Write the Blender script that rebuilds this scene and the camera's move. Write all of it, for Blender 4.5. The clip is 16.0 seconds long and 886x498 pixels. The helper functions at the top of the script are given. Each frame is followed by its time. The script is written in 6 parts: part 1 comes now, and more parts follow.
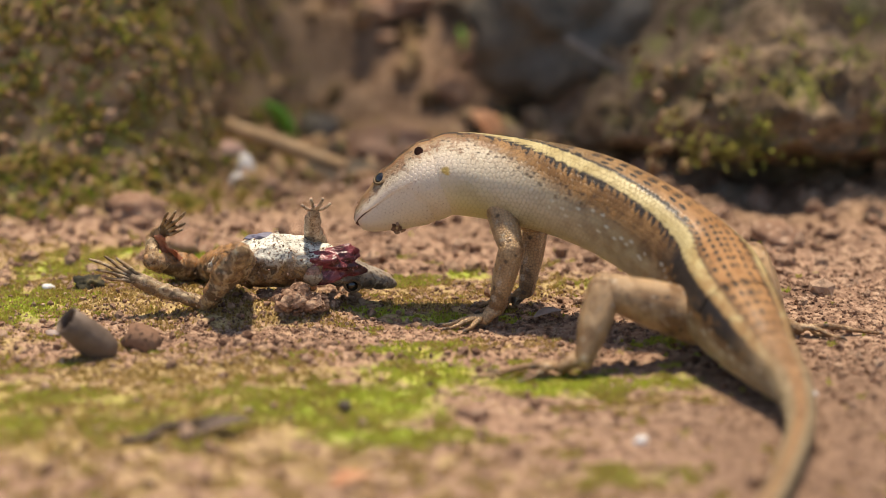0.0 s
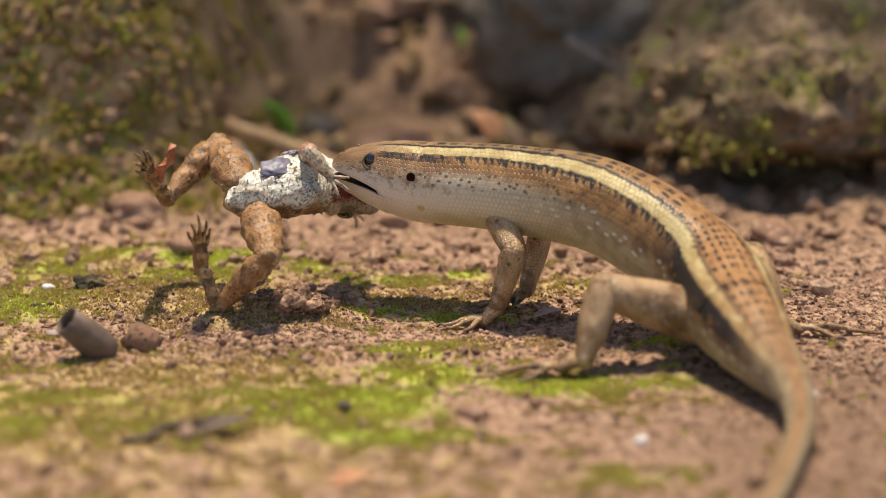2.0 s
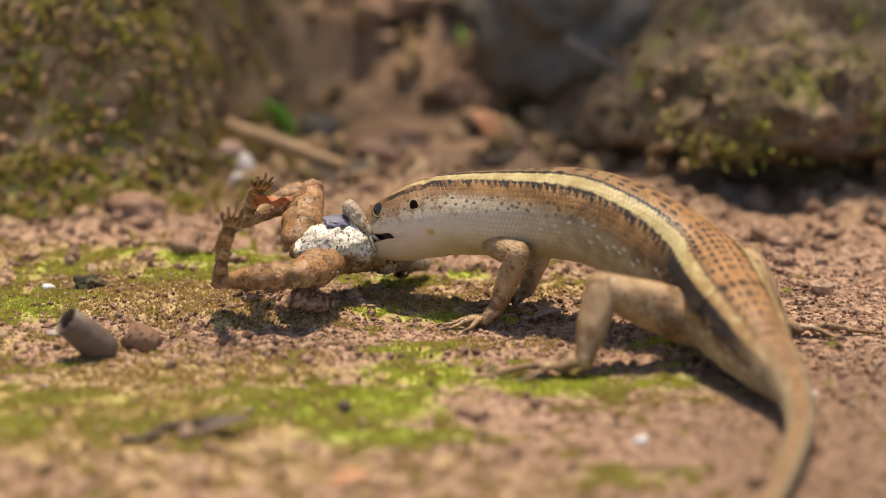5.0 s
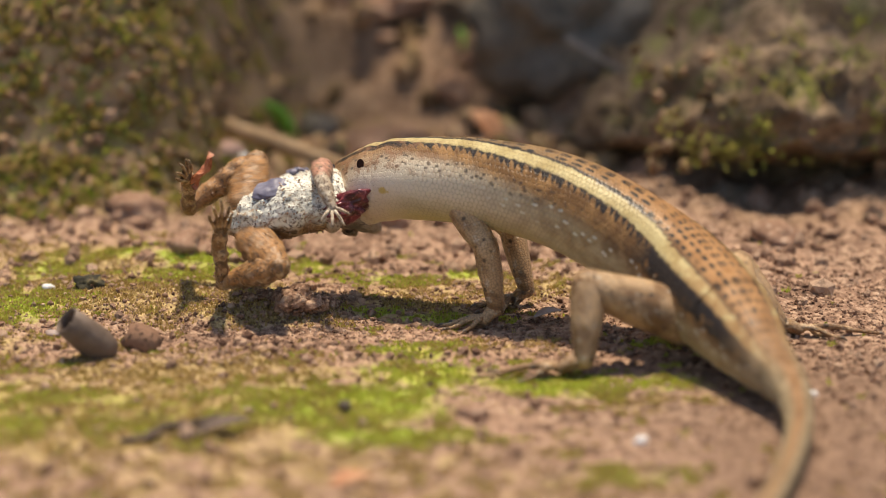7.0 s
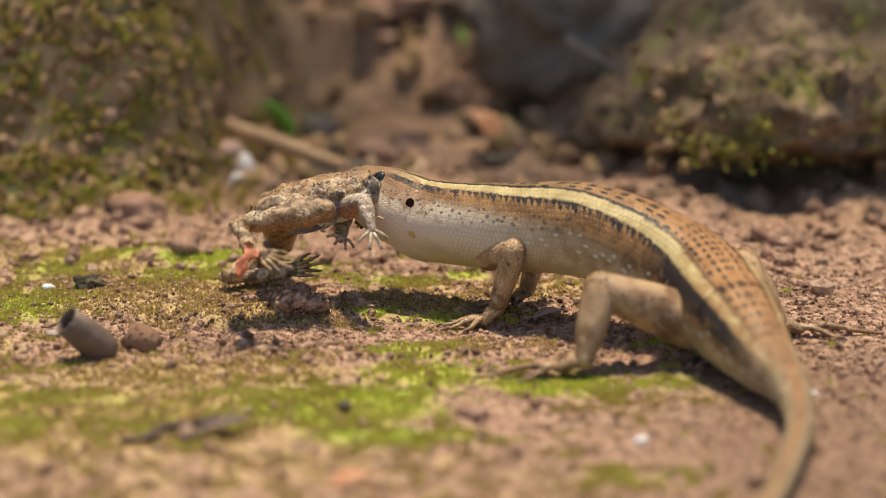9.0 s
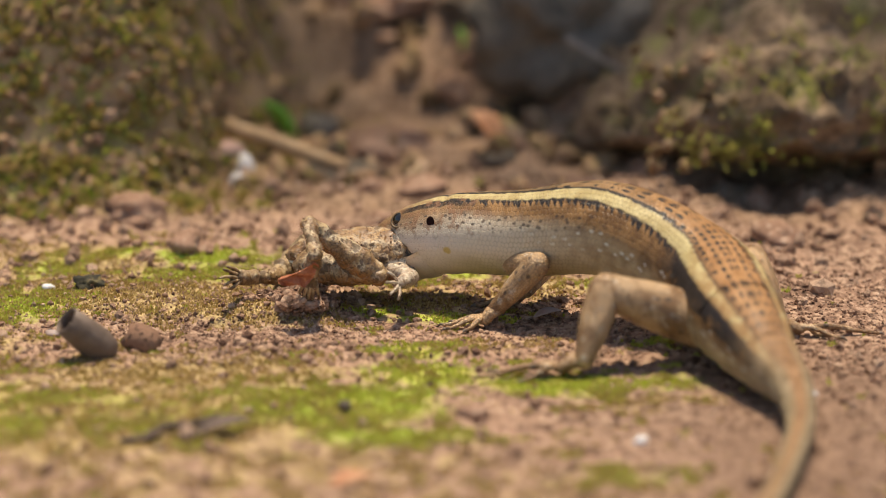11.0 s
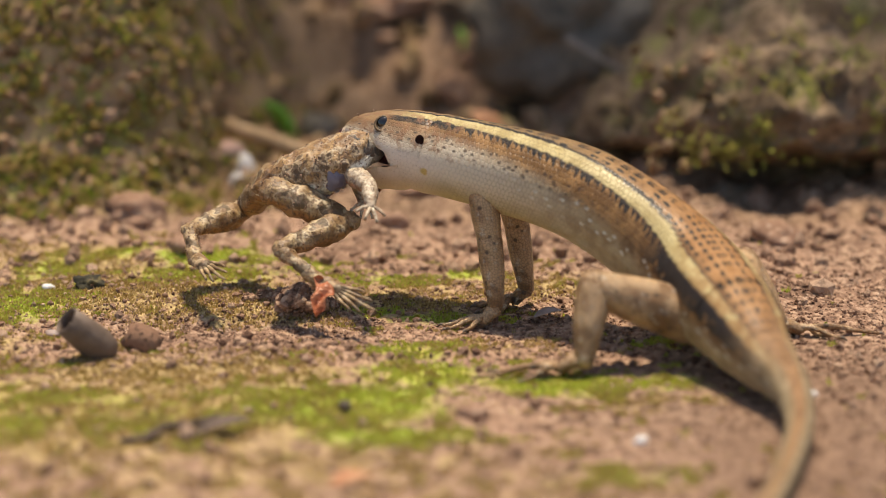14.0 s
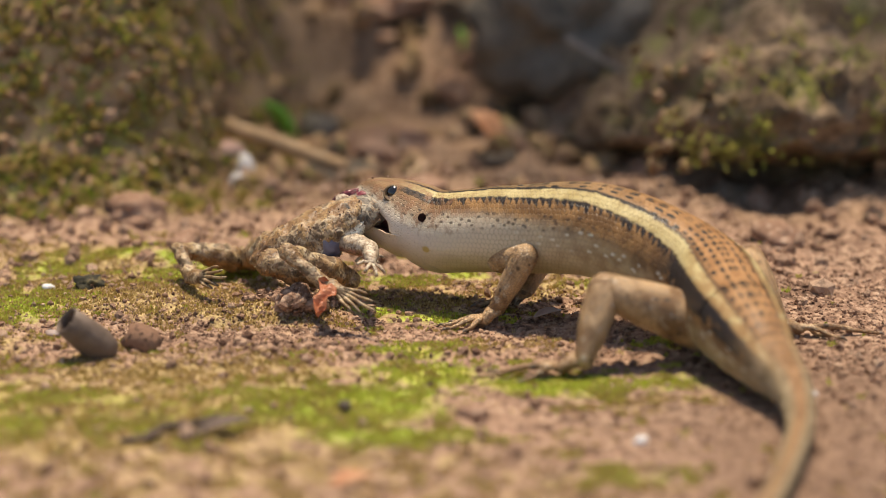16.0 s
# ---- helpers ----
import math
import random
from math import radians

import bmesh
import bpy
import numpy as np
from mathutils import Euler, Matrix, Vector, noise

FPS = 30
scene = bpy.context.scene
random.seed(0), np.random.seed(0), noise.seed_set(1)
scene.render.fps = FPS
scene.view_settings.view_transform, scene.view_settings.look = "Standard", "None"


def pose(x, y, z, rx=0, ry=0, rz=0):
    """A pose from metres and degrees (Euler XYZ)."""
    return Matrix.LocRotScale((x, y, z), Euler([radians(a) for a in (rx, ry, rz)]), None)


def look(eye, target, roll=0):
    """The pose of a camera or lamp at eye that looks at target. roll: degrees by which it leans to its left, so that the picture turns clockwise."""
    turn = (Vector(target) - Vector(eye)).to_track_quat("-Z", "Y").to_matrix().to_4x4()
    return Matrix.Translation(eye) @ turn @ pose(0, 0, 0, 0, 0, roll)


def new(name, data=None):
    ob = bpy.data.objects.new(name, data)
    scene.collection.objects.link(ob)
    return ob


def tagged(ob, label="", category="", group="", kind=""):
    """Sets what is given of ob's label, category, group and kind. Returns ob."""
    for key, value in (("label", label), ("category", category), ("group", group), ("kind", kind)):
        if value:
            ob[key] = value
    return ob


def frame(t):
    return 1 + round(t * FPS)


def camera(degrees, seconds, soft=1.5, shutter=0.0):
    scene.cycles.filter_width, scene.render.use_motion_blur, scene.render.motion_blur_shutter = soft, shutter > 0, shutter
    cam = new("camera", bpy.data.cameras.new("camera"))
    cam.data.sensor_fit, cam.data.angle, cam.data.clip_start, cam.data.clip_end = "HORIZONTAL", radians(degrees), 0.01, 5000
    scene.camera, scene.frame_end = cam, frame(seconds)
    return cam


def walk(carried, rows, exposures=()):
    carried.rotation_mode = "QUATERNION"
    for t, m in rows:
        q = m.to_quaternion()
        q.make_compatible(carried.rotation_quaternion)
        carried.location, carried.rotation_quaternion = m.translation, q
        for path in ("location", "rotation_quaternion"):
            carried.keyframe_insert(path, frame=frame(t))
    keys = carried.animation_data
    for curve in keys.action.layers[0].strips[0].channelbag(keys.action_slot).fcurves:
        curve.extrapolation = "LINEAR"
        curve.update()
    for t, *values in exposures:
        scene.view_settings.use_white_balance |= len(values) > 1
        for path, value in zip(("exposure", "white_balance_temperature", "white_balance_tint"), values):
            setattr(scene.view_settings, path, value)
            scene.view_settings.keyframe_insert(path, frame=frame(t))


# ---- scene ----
MM = 0.001

# ---------------------------------------------------------------- camera
cam = camera(20, 16.0, soft=0.65, shutter=0.5)
STAND = pose(0, -0.58, 0.173, 75, 0, 0)
walk(cam, [(0.0, STAND), (16.0, STAND)], exposures=[(0.0, 0.15, 7150, 11), (16.0, 0.15, 7150, 11)])
cam.data.dof.use_dof = True
cam.data.dof.focus_distance = 0.611
cam.data.dof.aperture_fstop = 7.1

# ---------------------------------------------------------------- light
SUN_ELEV, SUN_TURN = radians(79), radians(8)
world = bpy.data.worlds.new("sky")
scene.world = world
world.use_nodes = True
wt = world.node_tree
sky = wt.nodes.new("ShaderNodeTexSky")
sky.sky_type = "NISHITA"
sky.sun_disc = False
sky.sun_elevation, sky.sun_rotation = SUN_ELEV, SUN_TURN
wt.links.new(sky.outputs[0], wt.nodes["Background"].inputs[0])
wt.nodes["Background"].inputs[1].default_value = 0.15
sun = new("sun", bpy.data.lights.new("sun", "SUN"))
sun.data.energy, sun.data.angle, sun.data.color = 5.0, radians(3.5), (1.0, 0.91, 0.76)
sun_way = Vector((math.sin(SUN_TURN) * math.cos(SUN_ELEV), math.cos(SUN_TURN) * math.cos(SUN_ELEV), math.sin(SUN_ELEV)))
sun.matrix_world = look(sun_way * 3, (0, 0, 0))


# ---------------------------------------------------------------- materials
class Mat:
    """A node material with short calls for its nodes."""

    def __init__(self, name, rough=0.8, spec=0.3):
        self.m = bpy.data.materials.new(name)
        self.m.use_nodes = True
        self.t = self.m.node_tree
        self.b = self.t.nodes["Principled BSDF"]
        self.b.inputs["Roughness"].default_value = rough
        self.b.inputs["Specular IOR Level"].default_value = spec

    def put(self, socket, value):
        if isinstance(value, bpy.types.NodeSocket):
            self.t.links.new(value, socket)
        elif isinstance(value, tuple) and len(value) == 3 and socket.type == "RGBA":
            socket.default_value = (*value, 1)
        else:
            socket.default_value = value

    def math(self, op, a, b=0.0, c=0.0, clamp=False):
        n = self.t.nodes.new("ShaderNodeMath")
        n.operation, n.use_clamp = op, clamp
        for i, v in enumerate((a, b, c)):
            self.put(n.inputs[i], v)
        return n.outputs[0]

    def band(self, x, lo, hi, soft):
        """1 between lo and hi, 0 outside, with soft edges."""
        up = self.step(x, lo, soft)
        down = self.step(x, hi, soft)
        return self.math("SUBTRACT", up, down, clamp=True)

    def step(self, x, edge, soft):
        n = self.t.nodes.new("ShaderNodeMapRange")
        n.interpolation_type = "SMOOTHSTEP"
        self.put(n.inputs[0], x)
        n.inputs[1].default_value, n.inputs[2].default_value = edge - soft, edge + soft
        return n.outputs[0]

    def mix(self, f, a, b):
        n = self.t.nodes.new("ShaderNodeMix")
        n.data_type = "RGBA"
        self.put(n.inputs[0], f)
        self.put(n.inputs[6], a)
        self.put(n.inputs[7], b)
        return n.outputs[2]

    def noise(self, vec, scale, detail=3.0, rough=0.55, dim="3D"):
        n = self.t.nodes.new("ShaderNodeTexNoise")
        n.noise_dimensions = dim
        self.put(n.inputs["Vector"], vec)
        n.inputs["Scale"].default_value, n.inputs["Detail"].default_value, n.inputs["Roughness"].default_value = scale, detail, rough
        return n.outputs[0]

    def cells(self, vec, scale, rand=1.0, feature="F1", dim="3D"):
        n = self.t.nodes.new("ShaderNodeTexVoronoi")
        n.feature, n.voronoi_dimensions = feature, dim
        self.put(n.inputs["Vector"], vec)
        n.inputs["Scale"].default_value, n.inputs["Randomness"].default_value = scale, rand
        return n.outputs[0]

    def coords(self, which="Object"):
        return self.t.nodes.new("ShaderNodeTexCoord").outputs[which]

    def split(self, vec):
        n = self.t.nodes.new("ShaderNodeSeparateXYZ")
        self.put(n.inputs[0], vec)
        return n.outputs

    def join(self, x, y, z=0.0):
        n = self.t.nodes.new("ShaderNodeCombineXYZ")
        for i, v in enumerate((x, y, z)):
            self.put(n.inputs[i], v)
        return n.outputs[0]

    def attribute(self, name):
        n = self.t.nodes.new("ShaderNodeAttribute")
        n.attribute_name = name
        return n.outputs["Fac"]

    def island(self):
        return self.t.nodes.new("ShaderNodeNewGeometry").outputs["Random Per Island"]

    def bump(self, height, strength, distance, below=None):
        n = self.t.nodes.new("ShaderNodeBump")
        n.inputs["Strength"].default_value, n.inputs["Distance"].default_value = strength, distance
        self.put(n.inputs["Height"], height)
        if below is not None:
            self.put(n.inputs["Normal"], below)
        return n.outputs[0]

    def done(self, color, normal=None, rough=None):
        self.put(self.b.inputs["Base Color"], color)
        if normal is not None:
            self.put(self.b.inputs["Normal"], normal)
        if rough is not None:
            self.put(self.b.inputs["Roughness"], rough)
        return self.m


def soil_colors(k, p):
    """Red-brown earth with paler and darker grains."""
    broad = k.noise(p, 26, 4)
    fine = k.noise(p, 420, 4, 0.65)
    grain = k.noise(p, 1500, 2, 0.6)
    c = k.mix(k.step(broad, 0.5, 0.16), (0.18, 0.098, 0.064), (0.325, 0.192, 0.128))
    c = k.mix(k.step(fine, 0.56, 0.12), c, (0.46, 0.305, 0.205))
    c = k.mix(k.step(fine, 0.43, 0.07), (0.10, 0.058, 0.038), c)
    c = k.mix(k.step(grain, 0.68, 0.05), c, (0.55, 0.42, 0.32))
    return c, fine, grain


def make_ground():
    k = Mat("red_earth_and_moss", 0.9, 0.2)
    p = k.coords("Object")
    c, fine, grain = soil_colors(k, p)
    moss = k.attribute("moss")
    ragged = k.math("ADD", moss, k.math("MULTIPLY", k.math("SUBTRACT", k.noise(p, 190, 5, 0.7), 0.5), 1.3))
    tint = k.noise(p, 60, 3)
    green = k.mix(k.step(tint, 0.5, 0.15), (0.50, 0.45, 0.11), (0.36, 0.49, 0.05))
    green = k.mix(k.step(k.noise(p, 900, 2), 0.45, 0.15), (0.20, 0.17, 0.05), green)
    dry = k.attribute("dry")
    worn = k.math("ADD", dry, k.math("MULTIPLY", k.math("SUBTRACT", k.noise(p, 130, 6, 0.75), 0.5), 1.6))
    straw = k.mix(k.step(k.noise(p, 700, 3, 0.65), 0.48, 0.16), (0.20, 0.12, 0.055), (0.54, 0.40, 0.18))
    # browner bank soil, its tone also set darker for the shade there
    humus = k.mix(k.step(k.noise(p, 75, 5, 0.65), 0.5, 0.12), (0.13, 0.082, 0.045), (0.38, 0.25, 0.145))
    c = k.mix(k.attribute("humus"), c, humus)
    # a darker red-brown earth tone for the right foreground
    wet = k.mix(k.step(fine, 0.5, 0.14), (0.115, 0.066, 0.042), (0.225, 0.14, 0.095))
    c = k.mix(k.attribute("dark_soil"), c, wet)
    c = k.mix(k.math("MULTIPLY", k.step(worn, 0.5, 0.16), 0.85), c, straw)
    c = k.mix(k.step(ragged, 0.54, 0.24), c, green)
    b = k.bump(fine, 0.7, 0.0011)
    b = k.bump(grain, 0.6, 0.0004, b)
    return k.done(c, b)


def make_earth():
    k = Mat("earth", 0.92, 0.15)
    p = k.coords("Object")
    c, fine, grain = soil_colors(k, p)
    tone = k.island()
    c = k.mix(k.math("MULTIPLY", k.step(tone, 0.22, -0.2), 0.45), c, (0.09, 0.042, 0.028))
    c = k.mix(k.math("MULTIPLY", k.step(tone, 0.8, 0.15), 0.5), c, (0.52, 0.36, 0.25))
    b = k.bump(fine, 0.8, 0.001)
    return k.done(c, k.bump(grain, 0.5, 0.0003, b))


def make_bank():
    """Clods of the bank: humus, clay and dusty root mat."""
    k = Mat("bank_clod", 0.95, 0.1)
    p = k.coords("Object")
    r = k.island()
    c = k.mix(k.step(r, 0.45, 0.3), (0.105, 0.064, 0.035), (0.33, 0.205, 0.122))
    c = k.mix(k.math("MULTIPLY", k.step(r, 0.97, 0.02), 0.4), c, (0.46, 0.34, 0.25))
    n = k.noise(p, 300, 4)
    c = k.mix(k.math("MULTIPLY", k.step(n, 0.6, 0.1), 0.6), c, (0.26, 0.24, 0.07))
    return k.done(c, k.bump(n, 0.8, 0.001))


def make_ledge():
    """Dusty root mat with humus and spots of moss."""
    k = Mat("root_mat", 0.95, 0.1)
    p = k.coords("Object")
    n1, n2 = k.noise(p, 70, 5, 0.65), k.noise(p, 420, 4)
    c = k.mix(k.step(n1, 0.5, 0.14), (0.13, 0.089, 0.056), (0.33, 0.23, 0.15))
    c = k.mix(k.math("MULTIPLY", k.step(n2, 0.42, -0.08), 0.7), c, (0.09, 0.062, 0.042))
    c = k.mix(k.math("MULTIPLY", k.step(k.noise(p, 60, 5, 0.7), 0.57, 0.07), 0.55), c, (0.17, 0.19, 0.045))
    return k.done(c, k.bump(n2, 0.9, 0.0018))


def make_stone(name, a, b, speck, rough=0.8):
    k = Mat(name, rough, 0.3)
    p = k.coords("Object")
    n1, n2 = k.noise(p, 45, 4), k.noise(p, 600, 3)
    c = k.mix(k.step(n1, 0.5, 0.15), a, b)
    c = k.mix(k.step(n2, 0.6, 0.08), c, speck)
    return k.done(c, k.bump(n2, 0.5, 0.0006))


def make_moss(name, a, b):
    k = Mat(name, 0.75, 0.2)
    r = k.island()
    c = k.mix(r, a, b)
    c = k.mix(k.math("MULTIPLY", k.step(k.noise(k.coords("Object"), 130, 2), 0.55, 0.1), 0.5), c, (0.30, 0.21, 0.05))
    through_light = k.t.nodes.new("ShaderNodeBsdfTranslucent")      # thin leaves let the sun through
    k.put(through_light.inputs["Color"], c)
    both = k.t.nodes.new("ShaderNodeMixShader")
    both.inputs[0].default_value = 0.5
    k.t.links.new(k.b.outputs[0], both.inputs[1])
    k.t.links.new(through_light.outputs[0], both.inputs[2])
    k.t.links.new(both.outputs[0], k.t.nodes["Material Output"].inputs["Surface"])
    return k.done(c)


def make_plain(name, a, b, scale=300, rough=0.6, bump=0.0004, spec=0.3):
    k = Mat(name, rough, spec)
    p = k.coords("Object")
    n = k.noise(p, scale, 4)
    return k.done(k.mix(k.step(n, 0.5, 0.2), a, b), k.bump(n, 0.5, bump))


def make_skink_skin():
    """Stripes and scales by the body's own coordinates: u runs 0.1 m per unit from the snout, v from the back (0) to the belly (1)."""
    k = Mat("skink_skin", 0.34, 0.3)
    u, v, _ = k.split(k.coords("UV"))
    # six-sided scales in staggered rows
    warp = k.noise(k.join(k.math("MULTIPLY", u, 30.0), k.math("MULTIPLY", v, 9.0)), 1.0, 2, 0.5, "2D")
    su = k.math("ADD", k.math("MULTIPLY", u, 88.0), k.math("MULTIPLY", warp, 0.5))
    sv = k.math("ADD", k.math("MULTIPLY", v, 23.0), k.math("MULTIPLY", warp, -0.35))
    ax = k.math("SUBTRACT", k.math("FLOORED_MODULO", su, 1.0), 0.5)
    ay = k.math("SUBTRACT", k.math("FLOORED_MODULO", sv, 1.732), 0.866)
    bx = k.math("SUBTRACT", k.math("FLOORED_MODULO", k.math("SUBTRACT", su, 0.5), 1.0), 0.5)
    by = k.math("SUBTRACT", k.math("FLOORED_MODULO", k.math("SUBTRACT", sv, 0.866), 1.732), 0.866)
    da = k.math("ADD", k.math("MULTIPLY", ax, ax), k.math("MULTIPLY", ay, ay))
    db = k.math("ADD", k.math("MULTIPLY", bx, bx), k.math("MULTIPLY", by, by))
    first = k.math("LESS_THAN", da, db)
    hx = k.math("ABSOLUTE", k.math("ADD", bx, k.math("MULTIPLY", first, k.math("SUBTRACT", ax, bx))))
    sx = k.math("ADD", bx, k.math("MULTIPLY", first, k.math("SUBTRACT", ax, bx)))
    hy = k.math("ABSOLUTE", k.math("ADD", by, k.math("MULTIPLY", first, k.math("SUBTRACT", ay, by))))
    reach = k.math("MAXIMUM", hx, k.math("ADD", k.math("MULTIPLY", hx, 0.5), k.math("MULTIPLY", hy, 0.866)))
    scale_edge = k.math("SUBTRACT", 0.5, reach)
    a = k.math("ABSOLUTE", v)
    wob = k.noise(k.join(k.math("MULTIPLY", u, 60.0), k.math("MULTIPLY", v, 20.0)), 1.0, 2, 0.5, "2D")
    a2 = k.math("ADD", a, k.math("MULTIPLY", k.math("SUBTRACT", wob, 0.5), 0.035))
    mott = k.noise(k.join(k.math("MULTIPLY", u, 22.0), k.math("MULTIPLY", v, 8.0)), 1.0, 4, 0.6, "2D")
    hind = k.step(u, 0.90, 0.10)                      # 0 on the fore body, 1 at the hips
    fore = k.step(u, 0.11, 0.03)                      # 0 on the snout
    face = k.step(u, 0.27, -0.07)                     # 1 on the head
    tail = k.step(u, 1.43, 0.16)
    back = k.mix(k.step(u, 0.72, 0.25), k.mix(k.step(mott, 0.5, 0.2), (0.145, 0.085, 0.034), (0.25, 0.155, 0.066)), k.mix(k.step(mott, 0.5, 0.2), (0.27, 0.125, 0.042), (0.42, 0.215, 0.085)))
    flank = k.mix(k.step(mott, 0.5, 0.15), (0.17, 0.085, 0.03), (0.32, 0.17, 0.062))
    side = k.mix(k.step(mott, 0.5, 0.2), (0.30, 0.20, 0.10), (0.48, 0.365, 0.205))
    belly = k.mix(k.step(a2, 0.80, 0.10), k.mix(k.step(mott, 0.5, 0.25), (0.44, 0.36, 0.215), (0.57, 0.485, 0.315)), (0.57, 0.49, 0.23))
    fall = k.math("MULTIPLY", k.step(u, 0.68, -0.32), 0.095)        # the stripe rides higher on the fore body
    s2 = k.math("ADD", a2, fall)
    c = k.mix(k.step(s2, 0.30, 0.015), back, flank)
    c = k.mix(k.step(k.math("ADD", a2, k.math("MULTIPLY", k.step(u, 0.62, -0.32), 0.15)), 0.49, 0.07), c, k.mix(k.step(u, 0.55, -0.25), side, (0.70, 0.59, 0.44)))
    c = k.mix(k.step(a2, 0.66, 0.08), c, belly)
    # rusty, plated head with earth stuck to it
    ruddy = k.mix(k.step(mott, 0.45, 0.2), (0.19, 0.105, 0.048), (0.32, 0.195, 0.10))
    c = k.mix(k.math("MULTIPLY", face, k.math("MULTIPLY", k.step(a2, 0.43, -0.06), 0.75)), c, ruddy)
    pink = k.math("MULTIPLY", face, k.math("MULTIPLY", k.step(a2, 0.50, 0.06), 0.7))
    c = k.mix(pink, c, (0.80, 0.66, 0.55))
    # rows of dark dashes on the back
    cell = k.join(k.math("FLOOR", k.math("MULTIPLY", u, 30.0)), k.math("FLOOR", k.math("MULTIPLY", v, 17.0)))
    w = k.t.nodes.new("ShaderNodeTexWhiteNoise")
    w.noise_dimensions = "2D"
    k.put(w.inputs["Vector"], cell)
    fu = k.math("FRACT", k.math("ADD", k.math("MULTIPLY", u, 30.0), k.math("MULTIPLY", wob, 0.35)))
    fv = k.math("FRACT", k.math("ADD", k.math("MULTIPLY", v, 17.0), k.math("MULTIPLY", mott, 0.4)))
    eu, ev = k.math("MULTIPLY", k.math("SUBTRACT", fu, 0.46), 3.1), k.math("MULTIPLY", k.math("SUBTRACT", fv, 0.5), 4.5)
    oval = k.math("ADD", k.math("MULTIPLY", eu, eu), k.math("MULTIPLY", ev, ev))
    dash = k.step(k.math("ADD", oval, k.math("MULTIPLY", k.math("SUBTRACT", w.outputs["Value"], 0.5), 0.7)), 1.12, -0.14)
    dash = k.math("MULTIPLY", dash, k.step(w.outputs["Value"], 0.14, 0.05))
    dash = k.math("MULTIPLY", dash, k.step(k.math("ADD", a, fall), 0.185, -0.008))
    dash = k.math("MULTIPLY", dash, k.math("MULTIPLY", k.step(u, 0.20, 0.05), k.math("SUBTRACT", 1.0, k.math("MULTIPLY", tail, 0.65))))
    c = k.mix(dash, c, (0.013, 0.010, 0.008))
    # pale stripe with black, broken borders
    stripe = k.math("MULTIPLY", k.band(k.math("ADD", s2, k.math("MULTIPLY", k.math("SUBTRACT", mott, 0.5), 0.03)), 0.180, 0.280, 0.010), k.math("SUBTRACT", 1.0, k.math("MULTIPLY", tail, 0.75)))
    c = k.mix(k.math("MULTIPLY", k.math("MULTIPLY", stripe, k.step(u, 0.15, 0.05)), k.math("SUBTRACT", 1.0, k.math("MULTIPLY", k.step(u, 1.10, 0.16), k.math("MULTIPLY", k.step(mott, 0.60, -0.12), 0.75)))), c, k.mix(k.step(mott, 0.5, 0.2), (0.41, 0.31, 0.13), (0.56, 0.455, 0.225)))
    jag = k.t.nodes.new("ShaderNodeTexWhiteNoise")
    jag.noise_dimensions = "1D"
    k.put(jag.inputs["W"], k.math("FLOOR", k.math("MULTIPLY", u, 56.0)))
    saw = k.math("FRACT", k.math("MULTIPLY", u, 56.0))
    saw = k.math("ADD", saw, k.math("MULTIPLY", k.math("SUBTRACT", jag.outputs["Value"], 0.5), 0.7))
    saw = k.math("SUBTRACT", saw, k.math("MULTIPLY", k.math("SUBTRACT", s2, 0.288), 15.0))
    teeth = k.math("MAXIMUM", k.step(saw, 0.06, 0.09), k.math("MULTIPLY", k.step(u, 0.30, -0.05), 0.85))
    border = k.math("MULTIPLY", k.band(s2, 0.155, 0.183, 0.007), k.math("MULTIPLY", k.step(saw, 0.30, 0.10), k.math("SUBTRACT", 1.0, k.math("MULTIPLY", hind, 0.35))))
    border = k.math("MAXIMUM", border, k.math("MULTIPLY", k.band(s2, 0.277, 0.350, 0.010), k.math("MAXIMUM", teeth, hind)))
    broad = k.math("MULTIPLY", k.band(k.math("ADD", a2, k.math("MULTIPLY", k.math("SUBTRACT", mott, 0.5), 0.10)), 0.275, 0.43, 0.02), k.math("MULTIPLY", hind, k.step(mott, 0.40, 0.05)))
    border = k.math("MAXIMUM", border, broad)
    border = k.math("MULTIPLY", border, k.math("MULTIPLY", fore, k.math("SUBTRACT", 1.0, tail)))
    c = k.mix(k.math("MULTIPLY", border, 0.97), c, (0.012, 0.010, 0.010))
    # scattered dark and pale flecks on the flank
    spots = k.cells(k.join(k.math("MULTIPLY", u, 24.0), k.math("MULTIPLY", v, 14.0)), 1.0, 1.0, "F1", "2D")
    pale = k.math("MULTIPLY", k.step(spots, 0.15, -0.05), k.math("MULTIPLY", k.band(a2, 0.40, 0.56, 0.02), k.step(u, 0.48, 0.08)))
    c = k.mix(k.math("MULTIPLY", pale, 0.8), c, (0.70, 0.64, 0.50))
    flecks = k.cells(k.join(k.math("MULTIPLY", u, 38.0), k.math("MULTIPLY", v, 18.0)), 1.0, 1.0, "F1", "2D")
    dark = k.math("MULTIPLY", k.step(flecks, 0.19, -0.05), k.math("MULTIPLY", k.band(a2, 0.31, 0.44, 0.03), k.math("SUBTRACT", 1.0, k.step(u, 0.75, 0.2))))
    c = k.mix(k.math("MULTIPLY", dark, 0.75), c, (0.05, 0.035, 0.028))
    grit = k.noise(k.join(k.math("MULTIPLY", u, 210.0), k.math("MULTIPLY", v, 55.0)), 1.0, 2, 0.5, "2D")
    c = k.mix(k.math("MULTIPLY", k.math("MULTIPLY", face, k.step(grit, 0.70, 0.03)), 0.6), c, (0.27, 0.12, 0.06))
    grime = k.noise(k.join(k.math("MULTIPLY", u, 45.0), k.math("MULTIPLY", v, 11.0)), 1.0, 4, 0.65, "2D")
